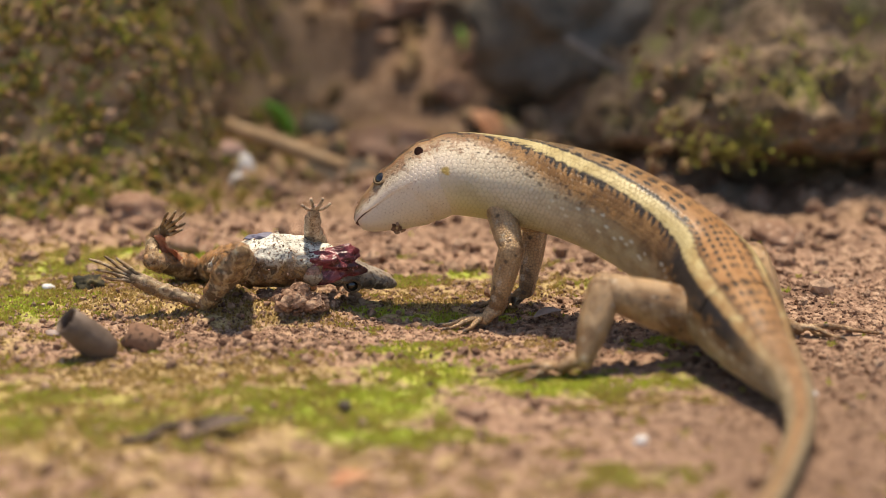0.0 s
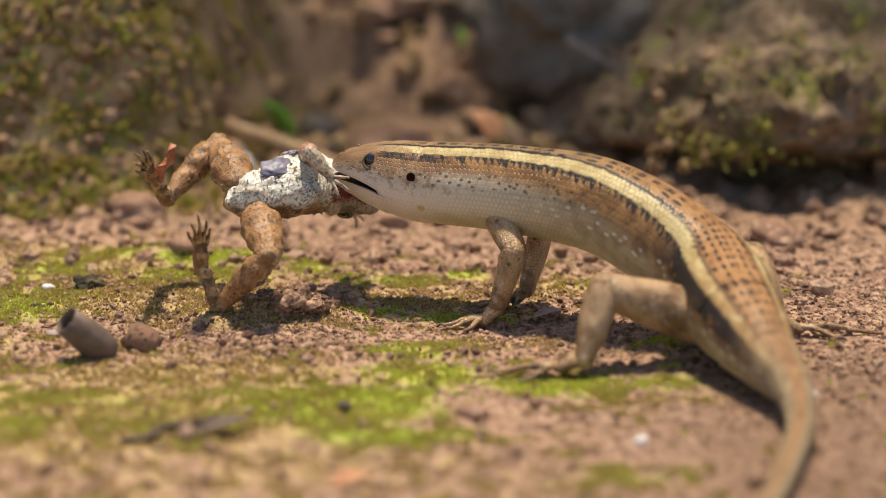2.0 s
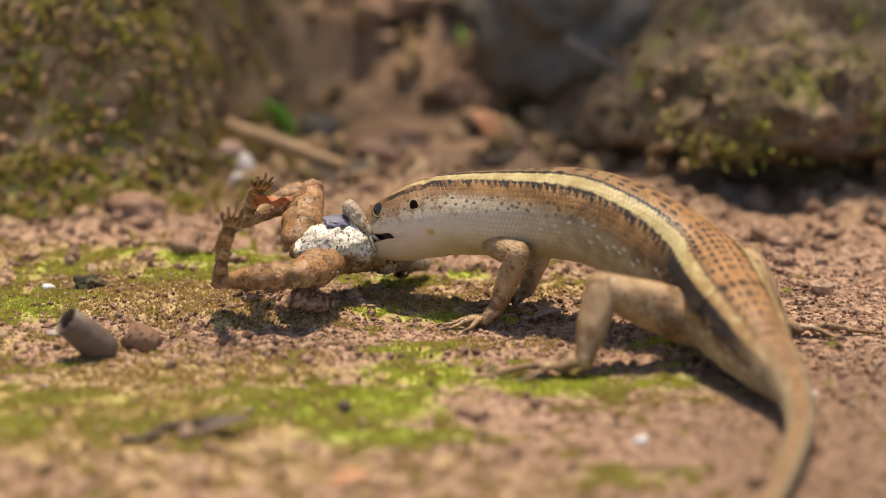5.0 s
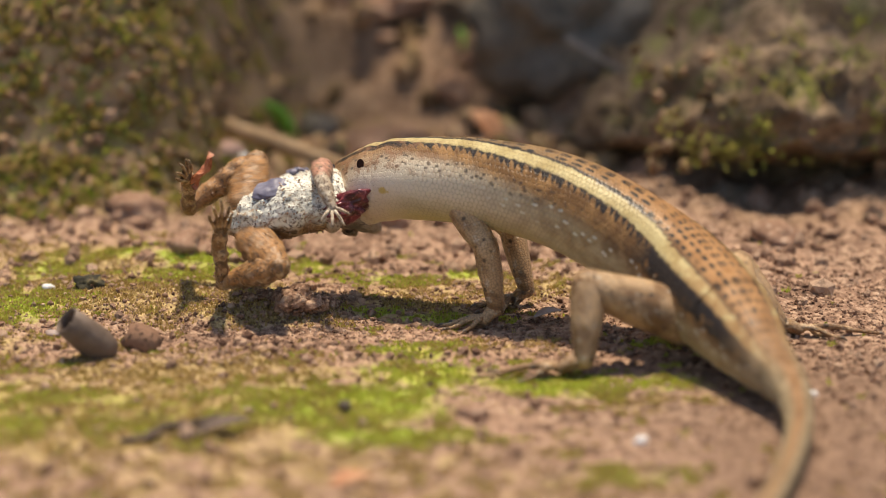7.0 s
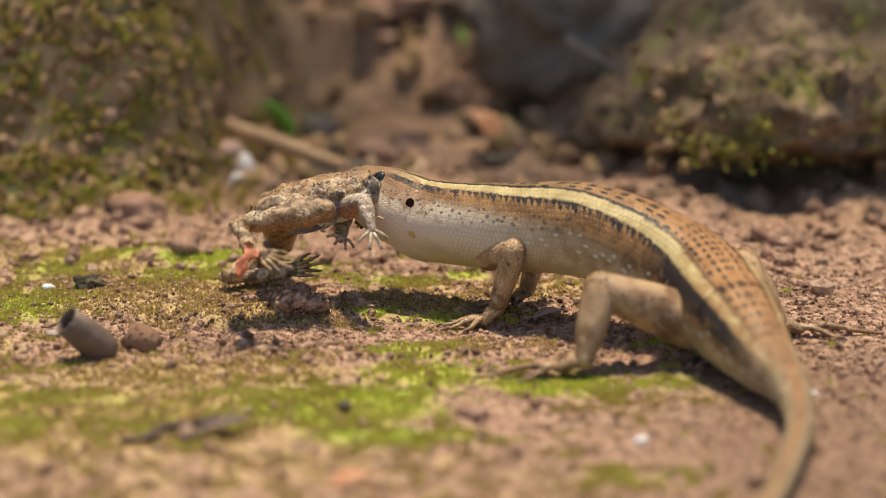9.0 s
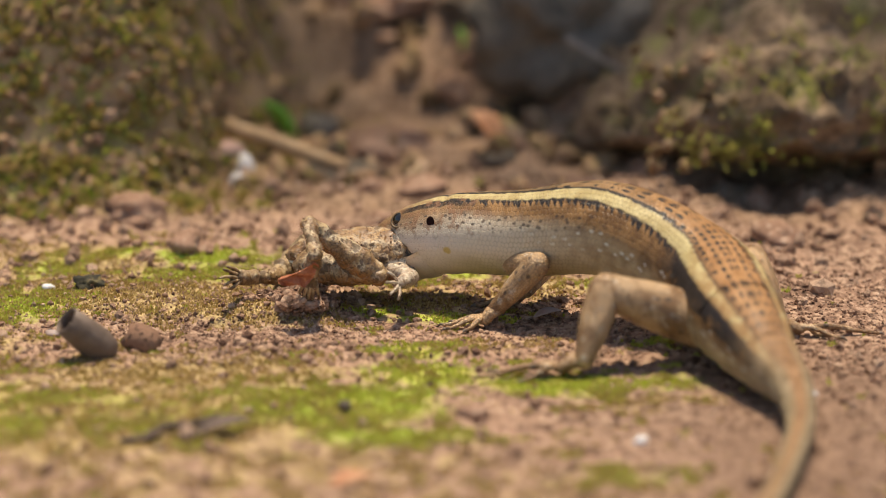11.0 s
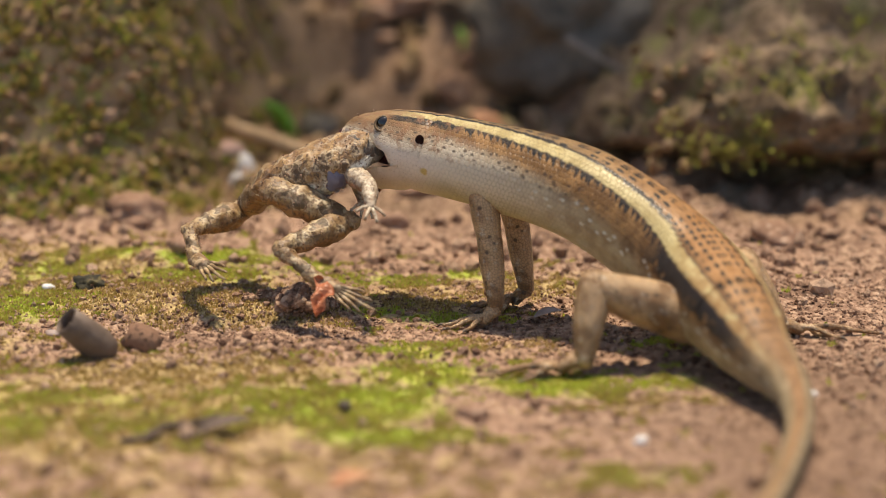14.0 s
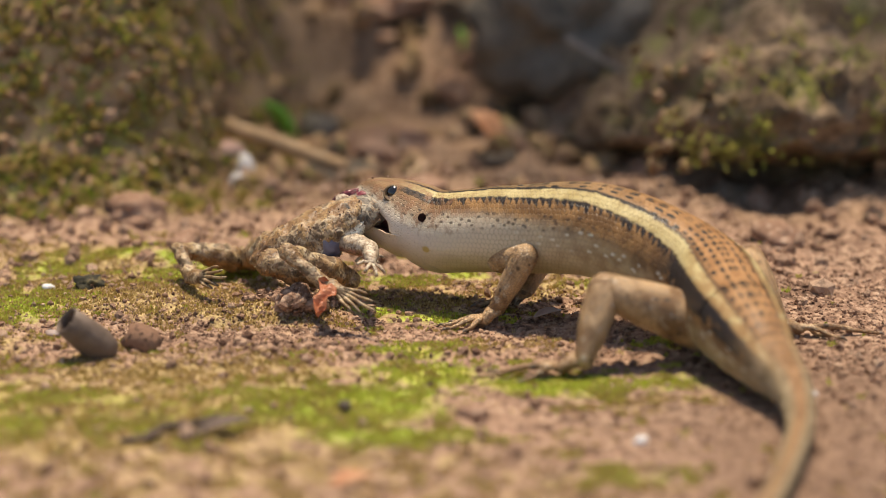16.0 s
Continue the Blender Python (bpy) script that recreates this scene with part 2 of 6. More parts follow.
    grime = k.math("MULTIPLY", k.step(grime, 0.55, 0.09), k.step(u, 0.36, -0.12))
    c = k.mix(k.math("MULTIPLY", k.math("MULTIPLY", grime, k.band(a2, 0.12, 0.50, 0.05)), 0.7), c, (0.26, 0.125, 0.062))
    # the tail turns rust brown above, grey below
    rust = k.math("MULTIPLY", k.step(u, 1.36, 0.14), k.step(a, 0.15, -0.06))
    c = k.mix(k.math("MULTIPLY", rust, 0.7), c, k.mix(k.step(mott, 0.5, 0.15), (0.18, 0.095, 0.044), (0.31, 0.175, 0.088)))
    dull = k.math("MULTIPLY", k.step(u, 1.44, 0.14), k.step(a2, 0.12, 0.06))
    c = k.mix(k.math("MULTIPLY", dull, 0.75), c, k.mix(k.step(mott, 0.5, 0.08), (0.20, 0.165, 0.10), (0.34, 0.28, 0.18)))
    du, dv = k.math("SUBTRACT", u, 0.255), k.math("MULTIPLY", k.math("SUBTRACT", v, 0.63), 0.36)
    speck = k.math("SQRT", k.math("ADD", k.math("MULTIPLY", du, du), k.math("MULTIPLY", dv, dv)))
    c = k.mix(k.math("MULTIPLY", k.step(speck, 0.010, -0.004), 0.8), c, (0.55, 0.36, 0.05))
    seam = k.math("MULTIPLY", k.step(scale_edge, 0.065, -0.055), k.math("ADD", 0.20, k.math("MULTIPLY", k.step(u, 0.75, -0.3), 0.16)))
    seam = k.math("MULTIPLY", seam, k.math("SUBTRACT", 1.0, k.math("MULTIPLY", k.step(u, 0.36, -0.12), 0.75)))
    c = k.mix(seam, c, (0.10, 0.068, 0.040))
    b = k.bump(k.math("ADD", k.step(scale_edge, 0.07, 0.07), k.math("MULTIPLY", sx, 1.2)), 0.5, 0.0002)
    return k.done(c, b, k.math("ADD", 0.34, k.math("MULTIPLY", mott, 0.2)))


def make_limb_skin():
    k = Mat("skink_limb_skin", 0.40, 0.45)
    p = k.coords("Object")
    n1 = k.noise(p, 160, 3)
    s = k.cells(p, 1350, 0.6, "DISTANCE_TO_EDGE")
    spots = k.cells(p, 330, 1.0)
    c = k.mix(k.step(n1, 0.5, 0.12), (0.24, 0.125, 0.05), (0.54, 0.345, 0.18))
    c = k.mix(k.math("MULTIPLY", k.step(k.math("ADD", spots, k.math("MULTIPLY", k.math("SUBTRACT", n1, 0.5), 0.5)), 0.19, -0.06), 0.8), c, (0.055, 0.034, 0.022))
    c = k.mix(k.math("MULTIPLY", k.step(k.noise(p, 520, 3), 0.63, 0.04), 0.6), c, (0.58, 0.49, 0.38))
    c = k.mix(k.math("MULTIPLY", k.step(s, 0.08, -0.06), 0.5), c, (0.07, 0.045, 0.03))
    return k.done(c, k.bump(k.step(s, 0.12, 0.12), 0.6, 0.00025))


def make_frog(name, top, low, blotch, under, spots=0.5, sand=0.45):
    """Warty frog skin; v runs from the back (0) to the belly (1)."""
    k = Mat(name, 0.42, 0.5)
    u, v, _ = k.split(k.coords("UV"))
    p = k.coords("Object")
    a = k.math("ABSOLUTE", v)
    n1, n2 = k.noise(p, 190, 4, 0.6), k.noise(p, 700, 3, 0.6)
    a2 = k.math("ADD", a, k.math("MULTIPLY", k.math("SUBTRACT", n1, 0.5), 0.30))
    c = k.mix(k.step(n1, 0.5, 0.10), top, low)
    # dark blotches with a pale rim on the back
    spot = k.noise(p, 210, 2, 0.5)
    c = k.mix(k.math("MULTIPLY", k.band(spot, 0.54, 0.60, 0.015), 0.35), c, (0.58, 0.50, 0.36))
    c = k.mix(k.math("MULTIPLY", k.step(spot, 0.60, 0.02), spots), c, blotch)
    dim = tuple(x * 0.45 for x in under)
    lower = k.mix(k.math("MULTIPLY", k.step(k.noise(p, 150, 4, 0.65), 0.53, 0.07), 0.75), under, dim)
    c = k.mix(k.step(a2, 0.55, 0.06), c, lower)
    c = k.mix(k.math("MULTIPLY", k.step(k.noise(p, 520, 5, 0.75), 0.60, 0.035), 0.85), c, blotch)
    c = k.mix(k.math("MULTIPLY", k.step(k.noise(p, 1300, 3, 0.6), 0.565, 0.04), 0.75), c, (0.09, 0.05, 0.028))
    c = k.mix(k.math("MULTIPLY", k.step(k.noise(p, 330, 5, 0.75), 0.57, 0.05), sand), c, (0.46, 0.29, 0.16))
    c = k.mix(k.math("MULTIPLY", k.step(k.noise(p, 900, 3, 0.6), 0.63, 0.04), 0.25), c, (0.62, 0.50, 0.35))
    wart = k.cells(p, 520, 0.9)
    wet = k.math("ADD", 0.30, k.math("MULTIPLY", k.noise(p, 260, 3), 0.45))
    return k.done(c, k.bump(n2, 0.8, 0.0006, k.bump(wart, -0.8, 0.0008)), wet)


def make_wound():
    """Raw, wet flesh with darker clots and paler fibres."""
    k = Mat("raw_flesh", 0.3, 0.5)
    p = k.coords("Object")
    n1, n2 = k.noise(p, 240, 4, 0.6), k.noise(p, 1100, 3)
    c = k.mix(k.step(n1, 0.5, 0.12), (0.05, 0.008, 0.010), (0.24, 0.045, 0.055))
    c = k.mix(k.math("MULTIPLY", k.step(n2, 0.60, 0.05), 0.6), c, (0.42, 0.17, 0.17))
    c = k.mix(k.math("MULTIPLY", k.step(k.noise(p, 420, 4, 0.7), 0.62, 0.03), 0.8), c, (0.06, 0.03, 0.02))
    return k.done(c, k.bump(n1, 0.9, 0.0012))


M_GROUND = make_ground()
M_EARTH = make_earth()
M_BANK = make_bank()
M_LEDGE = make_ledge()
M_MOSS = make_moss("moss_leaves", (0.34, 0.44, 0.04), (0.56, 0.53, 0.12))
M_DRYMOSS = make_moss("dry_moss_leaves", (0.27, 0.175, 0.06), (0.60, 0.45, 0.19))
M_DARKMOSS = make_moss("bank_moss_leaves", (0.21, 0.30, 0.033), (0.52, 0.34, 0.155))
M_LEDGEMOSS = make_moss("ledge_moss_leaves", (0.16, 0.22, 0.03), (0.33, 0.29, 0.11))
M_ROCK = make_stone("grey_rock", (0.10, 0.084, 0.064), (0.165, 0.138, 0.108), (0.24, 0.19, 0.14))
M_PEBBLE = make_stone("red_pebble", (0.21, 0.115, 0.072), (0.33, 0.195, 0.13), (0.44, 0.30, 0.21), 0.95)
M_PINK = make_stone("pink_pebble", (0.42, 0.25, 0.19), (0.50, 0.31, 0.24), (0.55, 0.38, 0.31), 0.8)
M_CLOD = make_stone("clod_earth", (0.17, 0.09, 0.055), (0.29, 0.165, 0.105), (0.07, 0.04, 0.027), 0.95)
M_DARK = make_stone("dark_crumb", (0.03, 0.026, 0.018), (0.07, 0.06, 0.035), (0.14, 0.11, 0.05), 0.9)
M_WHITE = make_stone("white_chip", (0.62, 0.58, 0.55), (0.75, 0.72, 0.70), (0.5, 0.42, 0.38))
M_BLACK = make_stone("dark_pebble", (0.07, 0.053, 0.038), (0.14, 0.102, 0.072), (0.12, 0.098, 0.07))
M_SHELL = make_plain("grey_brown_shell", (0.115, 0.08, 0.06), (0.20, 0.145, 0.11), 180, 0.6)
M_STICK = make_plain("tan_stick", (0.36, 0.22, 0.11), (0.48, 0.32, 0.18), 120, 0.7)
M_ROOT = make_plain("pale_root", (0.20, 0.165, 0.14), (0.30, 0.255, 0.22), 200, 0.8)
M_FLAKE = make_plain("pale_flake", (0.30, 0.22, 0.19), (0.40, 0.31, 0.27), 300, 0.7)
M_TWIG = make_plain("dark_twig", (0.06, 0.04, 0.03), (0.13, 0.09, 0.07), 250, 0.8)
M_DEADLEAF = make_plain("rust_dead_leaf", (0.36, 0.15, 0.07), (0.46, 0.24, 0.13), 160, 0.6)
M_LEAF = make_plain("fresh_leaf", (0.06, 0.20, 0.02), (0.11, 0.30, 0.035), 100, 0.45)
M_SEEDLING = make_plain("seedling_leaf", (0.15, 0.40, 0.04), (0.26, 0.55, 0.08), 100, 0.4)
M_SKIN = make_skink_skin()
M_LIMB = make_limb_skin()
# mouth red, kept near black to carry the shade inside the mouth
M_MOUTH = make_plain("mouth_lining", (0.05, 0.014, 0.012), (0.11, 0.036, 0.03), 300, 0.45)
M_EYE = make_plain("dark_eye", (0.006, 0.005, 0.005), (0.012, 0.009, 0.008), 300, 0.06, 0.0, 0.8)
M_LID = make_plain("eyelid", (0.07, 0.042, 0.024), (0.22, 0.145, 0.075), 900, 0.5)
M_HOLE = make_plain("ear_hole_shade", (0.012, 0.005, 0.004), (0.03, 0.011, 0.008), 400, 0.9, 0.0004, 0.1)
M_CLAW = make_plain("claw", (0.10, 0.075, 0.055), (0.2, 0.15, 0.11), 400, 0.4)
M_FROG = make_frog("frog_trunk_skin", (0.19, 0.095, 0.035), (0.38, 0.23, 0.095), (0.07, 0.044, 0.026), (0.76, 0.73, 0.62), 0.8, 0.45)
M_FROGLIMB = make_frog("frog_limb_skin", (0.20, 0.108, 0.042), (0.43, 0.30, 0.15), (0.065, 0.038, 0.02), (0.36, 0.175, 0.06), 0.8, 0.5)
M_FROGARM = make_frog("frog_arm_skin", (0.42, 0.32, 0.22), (0.62, 0.52, 0.39), (0.13, 0.08, 0.055), (0.52, 0.26, 0.17), 0.5, 0.4)
M_FROGHEAD = make_frog("frog_head_skin", (0.10, 0.08, 0.062), (0.20, 0.165, 0.125), (0.035, 0.028, 0.024), (0.33, 0.275, 0.22), 0.7, 0.35)
M_WOUND = make_wound()
M_WEBSKIN = make_plain("toe_web", (0.10, 0.055, 0.035), (0.19, 0.115, 0.075), 420, 0.4)
M_WEB = make_plain("rust_leaf_scrap", (0.30, 0.075, 0.03), (0.50, 0.20, 0.10), 420, 0.5)
M_BRUISE = make_plain("bruise_skin", (0.13, 0.12, 0.17), (0.25, 0.235, 0.28), 200, 0.45)


# ---------------------------------------------------------------- mesh helpers
def mesh_object(name, verts, faces, mat, smooth=True):
    me = bpy.data.meshes.new(name)
    me.from_pydata(verts, [], faces)
    me.polygons.foreach_set("use_smooth", [smooth] * len(me.polygons))
    me.materials.append(mat)
    return new(name, me)


def finish(bm, name, mats, smooth=True):
    bmesh.ops.recalc_face_normals(bm, faces=bm.faces)
    me = bpy.data.meshes.new(name)
    bm.to_mesh(me)
    bm.free()
    me.polygons.foreach_set("use_smooth", [smooth] * len(me.polygons))
    for m in mats if isinstance(mats, (list, tuple)) else [mats]:
        me.materials.append(m)
    return me


def part(name, bm, mats, parent, label="", smooth=True):
    ob = new(name, finish(bm, name, mats, smooth))
    ob.parent = parent
    return tagged(ob, label)


def thing(name, bm, mats, at=None, label="", category="", group="", kind="", smooth=True):
    ob = new(name, finish(bm, name, mats, smooth))
    if at is not None:
        ob.matrix_basis = at
    return tagged(ob, label, category, group, kind)


def empty_thing(name, label, category):
    return tagged(new(name), label, category)


def loft(bm, rings, uvs=None, cap=True, mat=0, cap_mat=None):
    """Skin a list of rings of points into a tube; uvs gives (u, [v...]) for each ring, with one v more than points."""
    layer = bm.loops.layers.uv.verify()
    vs = [[bm.verts.new(p) for p in r] for r in rings]
    n = len(rings[0])
    for i in range(len(rings) - 1):
        for j in range(n):
            j2 = (j + 1) % n
            face = bm.faces.new((vs[i][j], vs[i][j2], vs[i + 1][j2], vs[i + 1][j]))
            face.material_index = mat
            if uvs:
                (u0, v0), (u1, v1) = uvs[i], uvs[i + 1]
                for lp, uv in zip(face.loops, ((u0, v0[j]), (u0, v0[j + 1]), (u1, v1[j + 1]), (u1, v1[j]))):
                    lp[layer].uv = uv
    if cap:
        for i in (0, -1):
            face = bm.faces.new(vs[i])
            face.material_index = mat if cap_mat is None else cap_mat
            if uvs:
                for j, lp in enumerate(face.loops):
                    lp[layer].uv = (uvs[i][0], uvs[i][1][j])
    return vs


def tube(bm, pts, radii, n=8, mat=0, flat=1.0):
    """A round, tapered tube along points."""
    pts = [Vector(p) for p in pts]
    rings = []
    for i, p in enumerate(pts):
        d = (pts[min(i + 1, len(pts) - 1)] - pts[max(i - 1, 0)]).normalized()
        side = d.cross(Vector((0, 0, 1)))
        side = side.normalized() if side.length > 1e-4 else Vector((0, 1, 0))
        up = side.cross(d)
        rings.append([p + (side * math.cos(a) + up * math.sin(a) * flat) * radii[i] for a in (2 * math.pi * j / n for j in range(n))])
    v = [[2 * abs((j / n + 0.75) % 1.0 - 0.5) for j in range(n + 1)] for _ in pts]
    v = [[1 - x for x in row] for row in v]
    loft(bm, rings, [(i / max(1, len(pts) - 1), v[i]) for i in range(len(pts))], True, mat)


def curve_between(keys, x):
    """Smooth value at x of a table of (x, value)."""
    if x <= keys[0][0]:
        return keys[0][1]
    for (x0, v0), (x1, v1) in zip(keys, keys[1:]):
        if x <= x1:
            f = (x - x0) / (x1 - x0)
            f = f * f * (3 - 2 * f) * 0.5 + f * 0.5
            return v0 + (v1 - v0) * f
    return keys[-1][1]


def round_limb(bm, length, keys, n=14, rings=12, flat=1.0, mat=0, bow=0.0):
    """A limb along +X with round ends; keys give its radius by fraction of its length."""
    rs, uv = [], []
    r0, r1 = keys[0][1], keys[-1][1]
    xs = [-r0 * math.cos(a) for a in (0.15, 0.6, 1.1)] + [length * i / rings for i in range(rings + 1)] + [length + r1 * math.cos(a) for a in (1.1, 0.6, 0.15)]
    for x in xs:
        f = min(max(x / length, 0), 1)
        r = curve_between(keys, f)
        if x < 0:
            r = math.sqrt(max(r0 * r0 - x * x, 1e-10))
        if x > length:
            r = math.sqrt(max(r1 * r1 - (x - length) ** 2, 1e-10))
        rs.append([Vector((x, r * math.sin(a), r * flat * math.cos(a) + bow * math.sin(math.pi * f))) for a in (2 * math.pi * j / n for j in range(n))])
        uv.append((x / 0.1, [1 - abs(1 - 2 * j / n) for j in range(n + 1)]))
    loft(bm, rs, uv, True, mat)


def lump(bm, at, size, seed, rough=0.35, detail=2, mat=0):
    """An uneven stone or clod."""
    r = bmesh.ops.create_icosphere(bm, subdivisions=detail, radius=1.0)
    off = Vector((seed * 3.7, seed * 1.3, seed * 2.1))
    turn = Euler((seed * 1.7, seed * 0.9, seed * 2.3)).to_matrix()
    for v in r["verts"]:
        d = 1 + rough * noise.noise(v.co * 1.3 + off) + rough * 0.5 * noise.noise(v.co * 3.1 + off)
        q = turn @ (v.co * d)
        v.co = Vector((q.x * size[0], q.y * size[1], q.z * size[2])) + Vector(at)
    for f in bm.faces:
        if f.index == -1 and mat:
            f.material_index = mat


# ---------------------------------------------------------------- ground relief
def value_noise(x, y, seed):
    xi, yi = np.floor(x).astype(np.int64), np.floor(y).astype(np.int64)
    fx, fy = x - xi, y - yi
    fx, fy = fx * fx * (3 - 2 * fx), fy * fy * (3 - 2 * fy)

    def h(a, b):
        n = (a * 374761393 + b * 668265263 + seed * 974634777) & 0xFFFFFFFF
        n = ((n ^ (n >> 13)) * 1274126177) & 0xFFFFFFFF
        return ((n ^ (n >> 16)) & 0xFFFF) / 65535.0 - 0.5

    return (h(xi, yi) * (1 - fx) + h(xi + 1, yi) * fx) * (1 - fy) + (h(xi, yi + 1) * (1 - fx) + h(xi + 1, yi + 1) * fx) * fy


def smooth(x, a, b):
    f = np.clip((x - a) / (b - a), 0, 1)
    return f * f * (3 - 2 * f)


def blob(x, y, cx, cy, rx, ry):
    return np.exp(-(((x - cx) / rx) ** 2 + ((y - cy) / ry) ** 2))


def height(x, y):
    """The ground's height in metres at x, y in metres."""
    X, Y = np.asarray(x, float) * 1000, np.asarray(y, float) * 1000
    z = 2.2 * value_noise(X / 38, Y / 38, 1) + 1.5 * value_noise(X / 11, Y / 11, 2) + 1.3 * value_noise(X / 4.3, Y / 4.3, 3) + 0.9 * value_noise(X / 1.9, Y / 1.9, 4)
    calm = np.maximum.reduce([blob(X, Y, 10, -2, 18, 12), blob(X, Y, 24, -40, 22, 14), blob(X, Y, 72, -90, 12, 60), blob(X, Y, 90, -15, 22, 12), blob(X, Y, -30, 24, 45, 16)])
    z = z * (1 - 0.8 * calm) - 0.4 * calm
    z += 3.2 * blob(X, Y, -44, 4, 16, 8) + 2.0 * blob(X, Y, -72, 18, 20, 10)
    # clods further back
    rough = smooth(Y, 60, 130)
    z += rough * (9 * value_noise(X / 30, Y / 30, 5) + 6 * value_noise(X / 13, Y / 13, 6))
    # the bank
    foot = 98 + 85 * smooth(X, -92, -44) - 25 * smooth(X, 20, 80) + 30 * value_noise(X / 45, 0 * Y, 7)
    steep = 62 * (1 - smooth(X, -88, -46)) + 14
    d = Y - foot
    rise = steep * smooth(d, 0, 58) + 0.42 * np.clip(d, 0, 900) * smooth(d, 0, 60)
    lumps = smooth(d, 0, 40)
    z += rise + lumps * (16 * value_noise(X / 34, (Y + rise) / 34, 8) + 11 * value_noise(X / 15, (Y + rise) / 15, 9) + 5 * value_noise(X / 6, (Y + rise) / 6, 10)) * np.clip(1 - d / 3000, 0, 1)
    return z * MM


def moss_at(x, y):
    """How mossy the ground is, 0 to 1."""
    X, Y = np.asarray(x, float) * 1000, np.asarray(y, float) * 1000
    m = np.zeros_like(X)
    for cx, cy, rx, ry, s in ((-22, -66, 26, 18, 1.0), (-4, -44, 18, 12, 0.85), (24, -52, 18, 9, 0.95), (-8, -26, 14, 7, 0.75), (0, 2, 16, 7, 0.75), (-16, 8, 10, 5, 0.8),
                              (-102, 12, 14, 22, 0.8), (-62, 40, 22, 10, 0.9), (-100, 48, 12, 12, 0.8), (-14, 36, 20, 8, 0.55), (50, -50, 14, 8, 0.6), (-80, -62, 30, 9, 0.6),
                              (-95, -80, 20, 12, 0.6), (-12, -88, 22, 8, 0.8), (35, -108, 16, 8, 0.45), (-100, -120, 12, 14, 0.5), (55, -20, 14, 8, 0.45),
                              (-60, 54, 17, 9, 1.0), (-62, -72, 46, 20, 0.47), (-104, -66, 34, 26, 0.52), (-36, 46, 10, 6, 0.75), (6, 42, 9, 5, 0.75), (36, 32, 10, 5, 0.55), (-86, 60, 14, 8, 0.7)):
        m = np.maximum(m, s * blob(X, Y, cx, cy, rx, ry))
    bank = smooth(Y, 92, 106) * (1 - smooth(X, -84, -40)) * 0.40
    bank = bank * smooth(X, -700, -350) * (1 - smooth(Y, 400, 800))
    return np.maximum(m, bank)


def dry_at(x, y):
    """How much dry, straw-coloured moss covers the ground, 0 to 1."""
    X, Y = np.asarray(x, float) * 1000, np.asarray(y, float) * 1000
    m = np.zeros_like(X)
    for cx, cy, rx, ry, s in ((-75, 24, 45, 26, 0.95), (-95, 52, 32, 24, 0.8), (-60, -42, 60, 18, 0.72), (-40, -105, 80, 40, 0.5), (20, -120, 60, 34, 0.4), (-48, 3, 26, 11, 1.0),
                              (-5, 18, 32, 22, 0.68), (22, 32, 26, 16, 0.75), (10, -20, 30, 14, 0.5), (-110, -20, 25, 20, 0.6), (45, -62, 30, 12, 0.45), (-70, -72, 70, 34, 0.9)):
        m = np.maximum(m, s * blob(X, Y, cx, cy, rx, ry))
    return m


def spread(inner, step_in, lo, hi, grow, limit):
    """Grid lines: even between lo and hi, then ever wider out to the limit."""
    mid = list(np.arange(lo, hi, step_in))
    out, s, a = [], step_in, lo
    while a > -limit:
        s *= grow
        a -= s
        out.append(a)
    right, s, a = [], step_in, mid[-1]
    while a < limit:
        s *= grow
        a += s
        right.append(a)
    return np.array(out[::-1] + mid + right)


def build_ground():
    xs = spread(0, 0.0009, -0.15, 0.15, 1.06, 60)
    ys = spread(0, 0.0010, -0.17, 0.165, 1.03, 60)
    gx, gy = np.meshgrid(xs, ys)
    gz = height(gx, gy)
    far = np.maximum(np.abs(gx), np.abs(gy))
    gz = np.where(far > 1.2, np.minimum(gz, 0.35 + 0 * gz), gz)
    verts = np.stack([gx, gy, gz], -1).reshape(-1, 3)
    nx, ny = len(xs), len(ys)
    i = np.arange(nx * ny).reshape(ny, nx)
    quads = np.stack([i[:-1, :-1], i[:-1, 1:], i[1:, 1:], i[1:, :-1]], -1).reshape(-1, 4)
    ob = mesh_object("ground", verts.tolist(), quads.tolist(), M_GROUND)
    at = ob.data.attributes.new("moss", "FLOAT", "POINT")
    at.data.foreach_set("value", moss_at(verts[:, 0], verts[:, 1]).astype(np.float32))
    at = ob.data.attributes.new("dry", "FLOAT", "POINT")
    at.data.foreach_set("value", dry_at(verts[:, 0], verts[:, 1]).astype(np.float32))
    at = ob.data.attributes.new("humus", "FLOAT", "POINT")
    # bank soil with its painted-in shade, from the foot back, fullest at left
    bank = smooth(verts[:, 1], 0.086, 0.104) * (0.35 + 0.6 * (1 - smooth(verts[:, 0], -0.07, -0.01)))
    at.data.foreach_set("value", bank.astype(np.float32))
    at = ob.data.attributes.new("dark_soil", "FLOAT", "POINT")
    # darker earth towards the right and the front, fading out further off
    dark_soil = 0.75 * smooth(verts[:, 0], 0.015, 0.07) * (1 - smooth(verts[:, 1], -0.05, 0.0))
    dark_soil = dark_soil * (1 - smooth(verts[:, 0], 0.18, 0.40)) * smooth(verts[:, 1], -0.45, -0.22)
    at.data.foreach_set("value", dark_soil.astype(np.float32))
    tagged(ob, "red-brown crumbly earth with yellow-green moss patches", "ground", kind="structure")


def on_ground(x, y, lift=0.0):
    return float(height(x * MM, y * MM)) + lift * MM


build_ground()


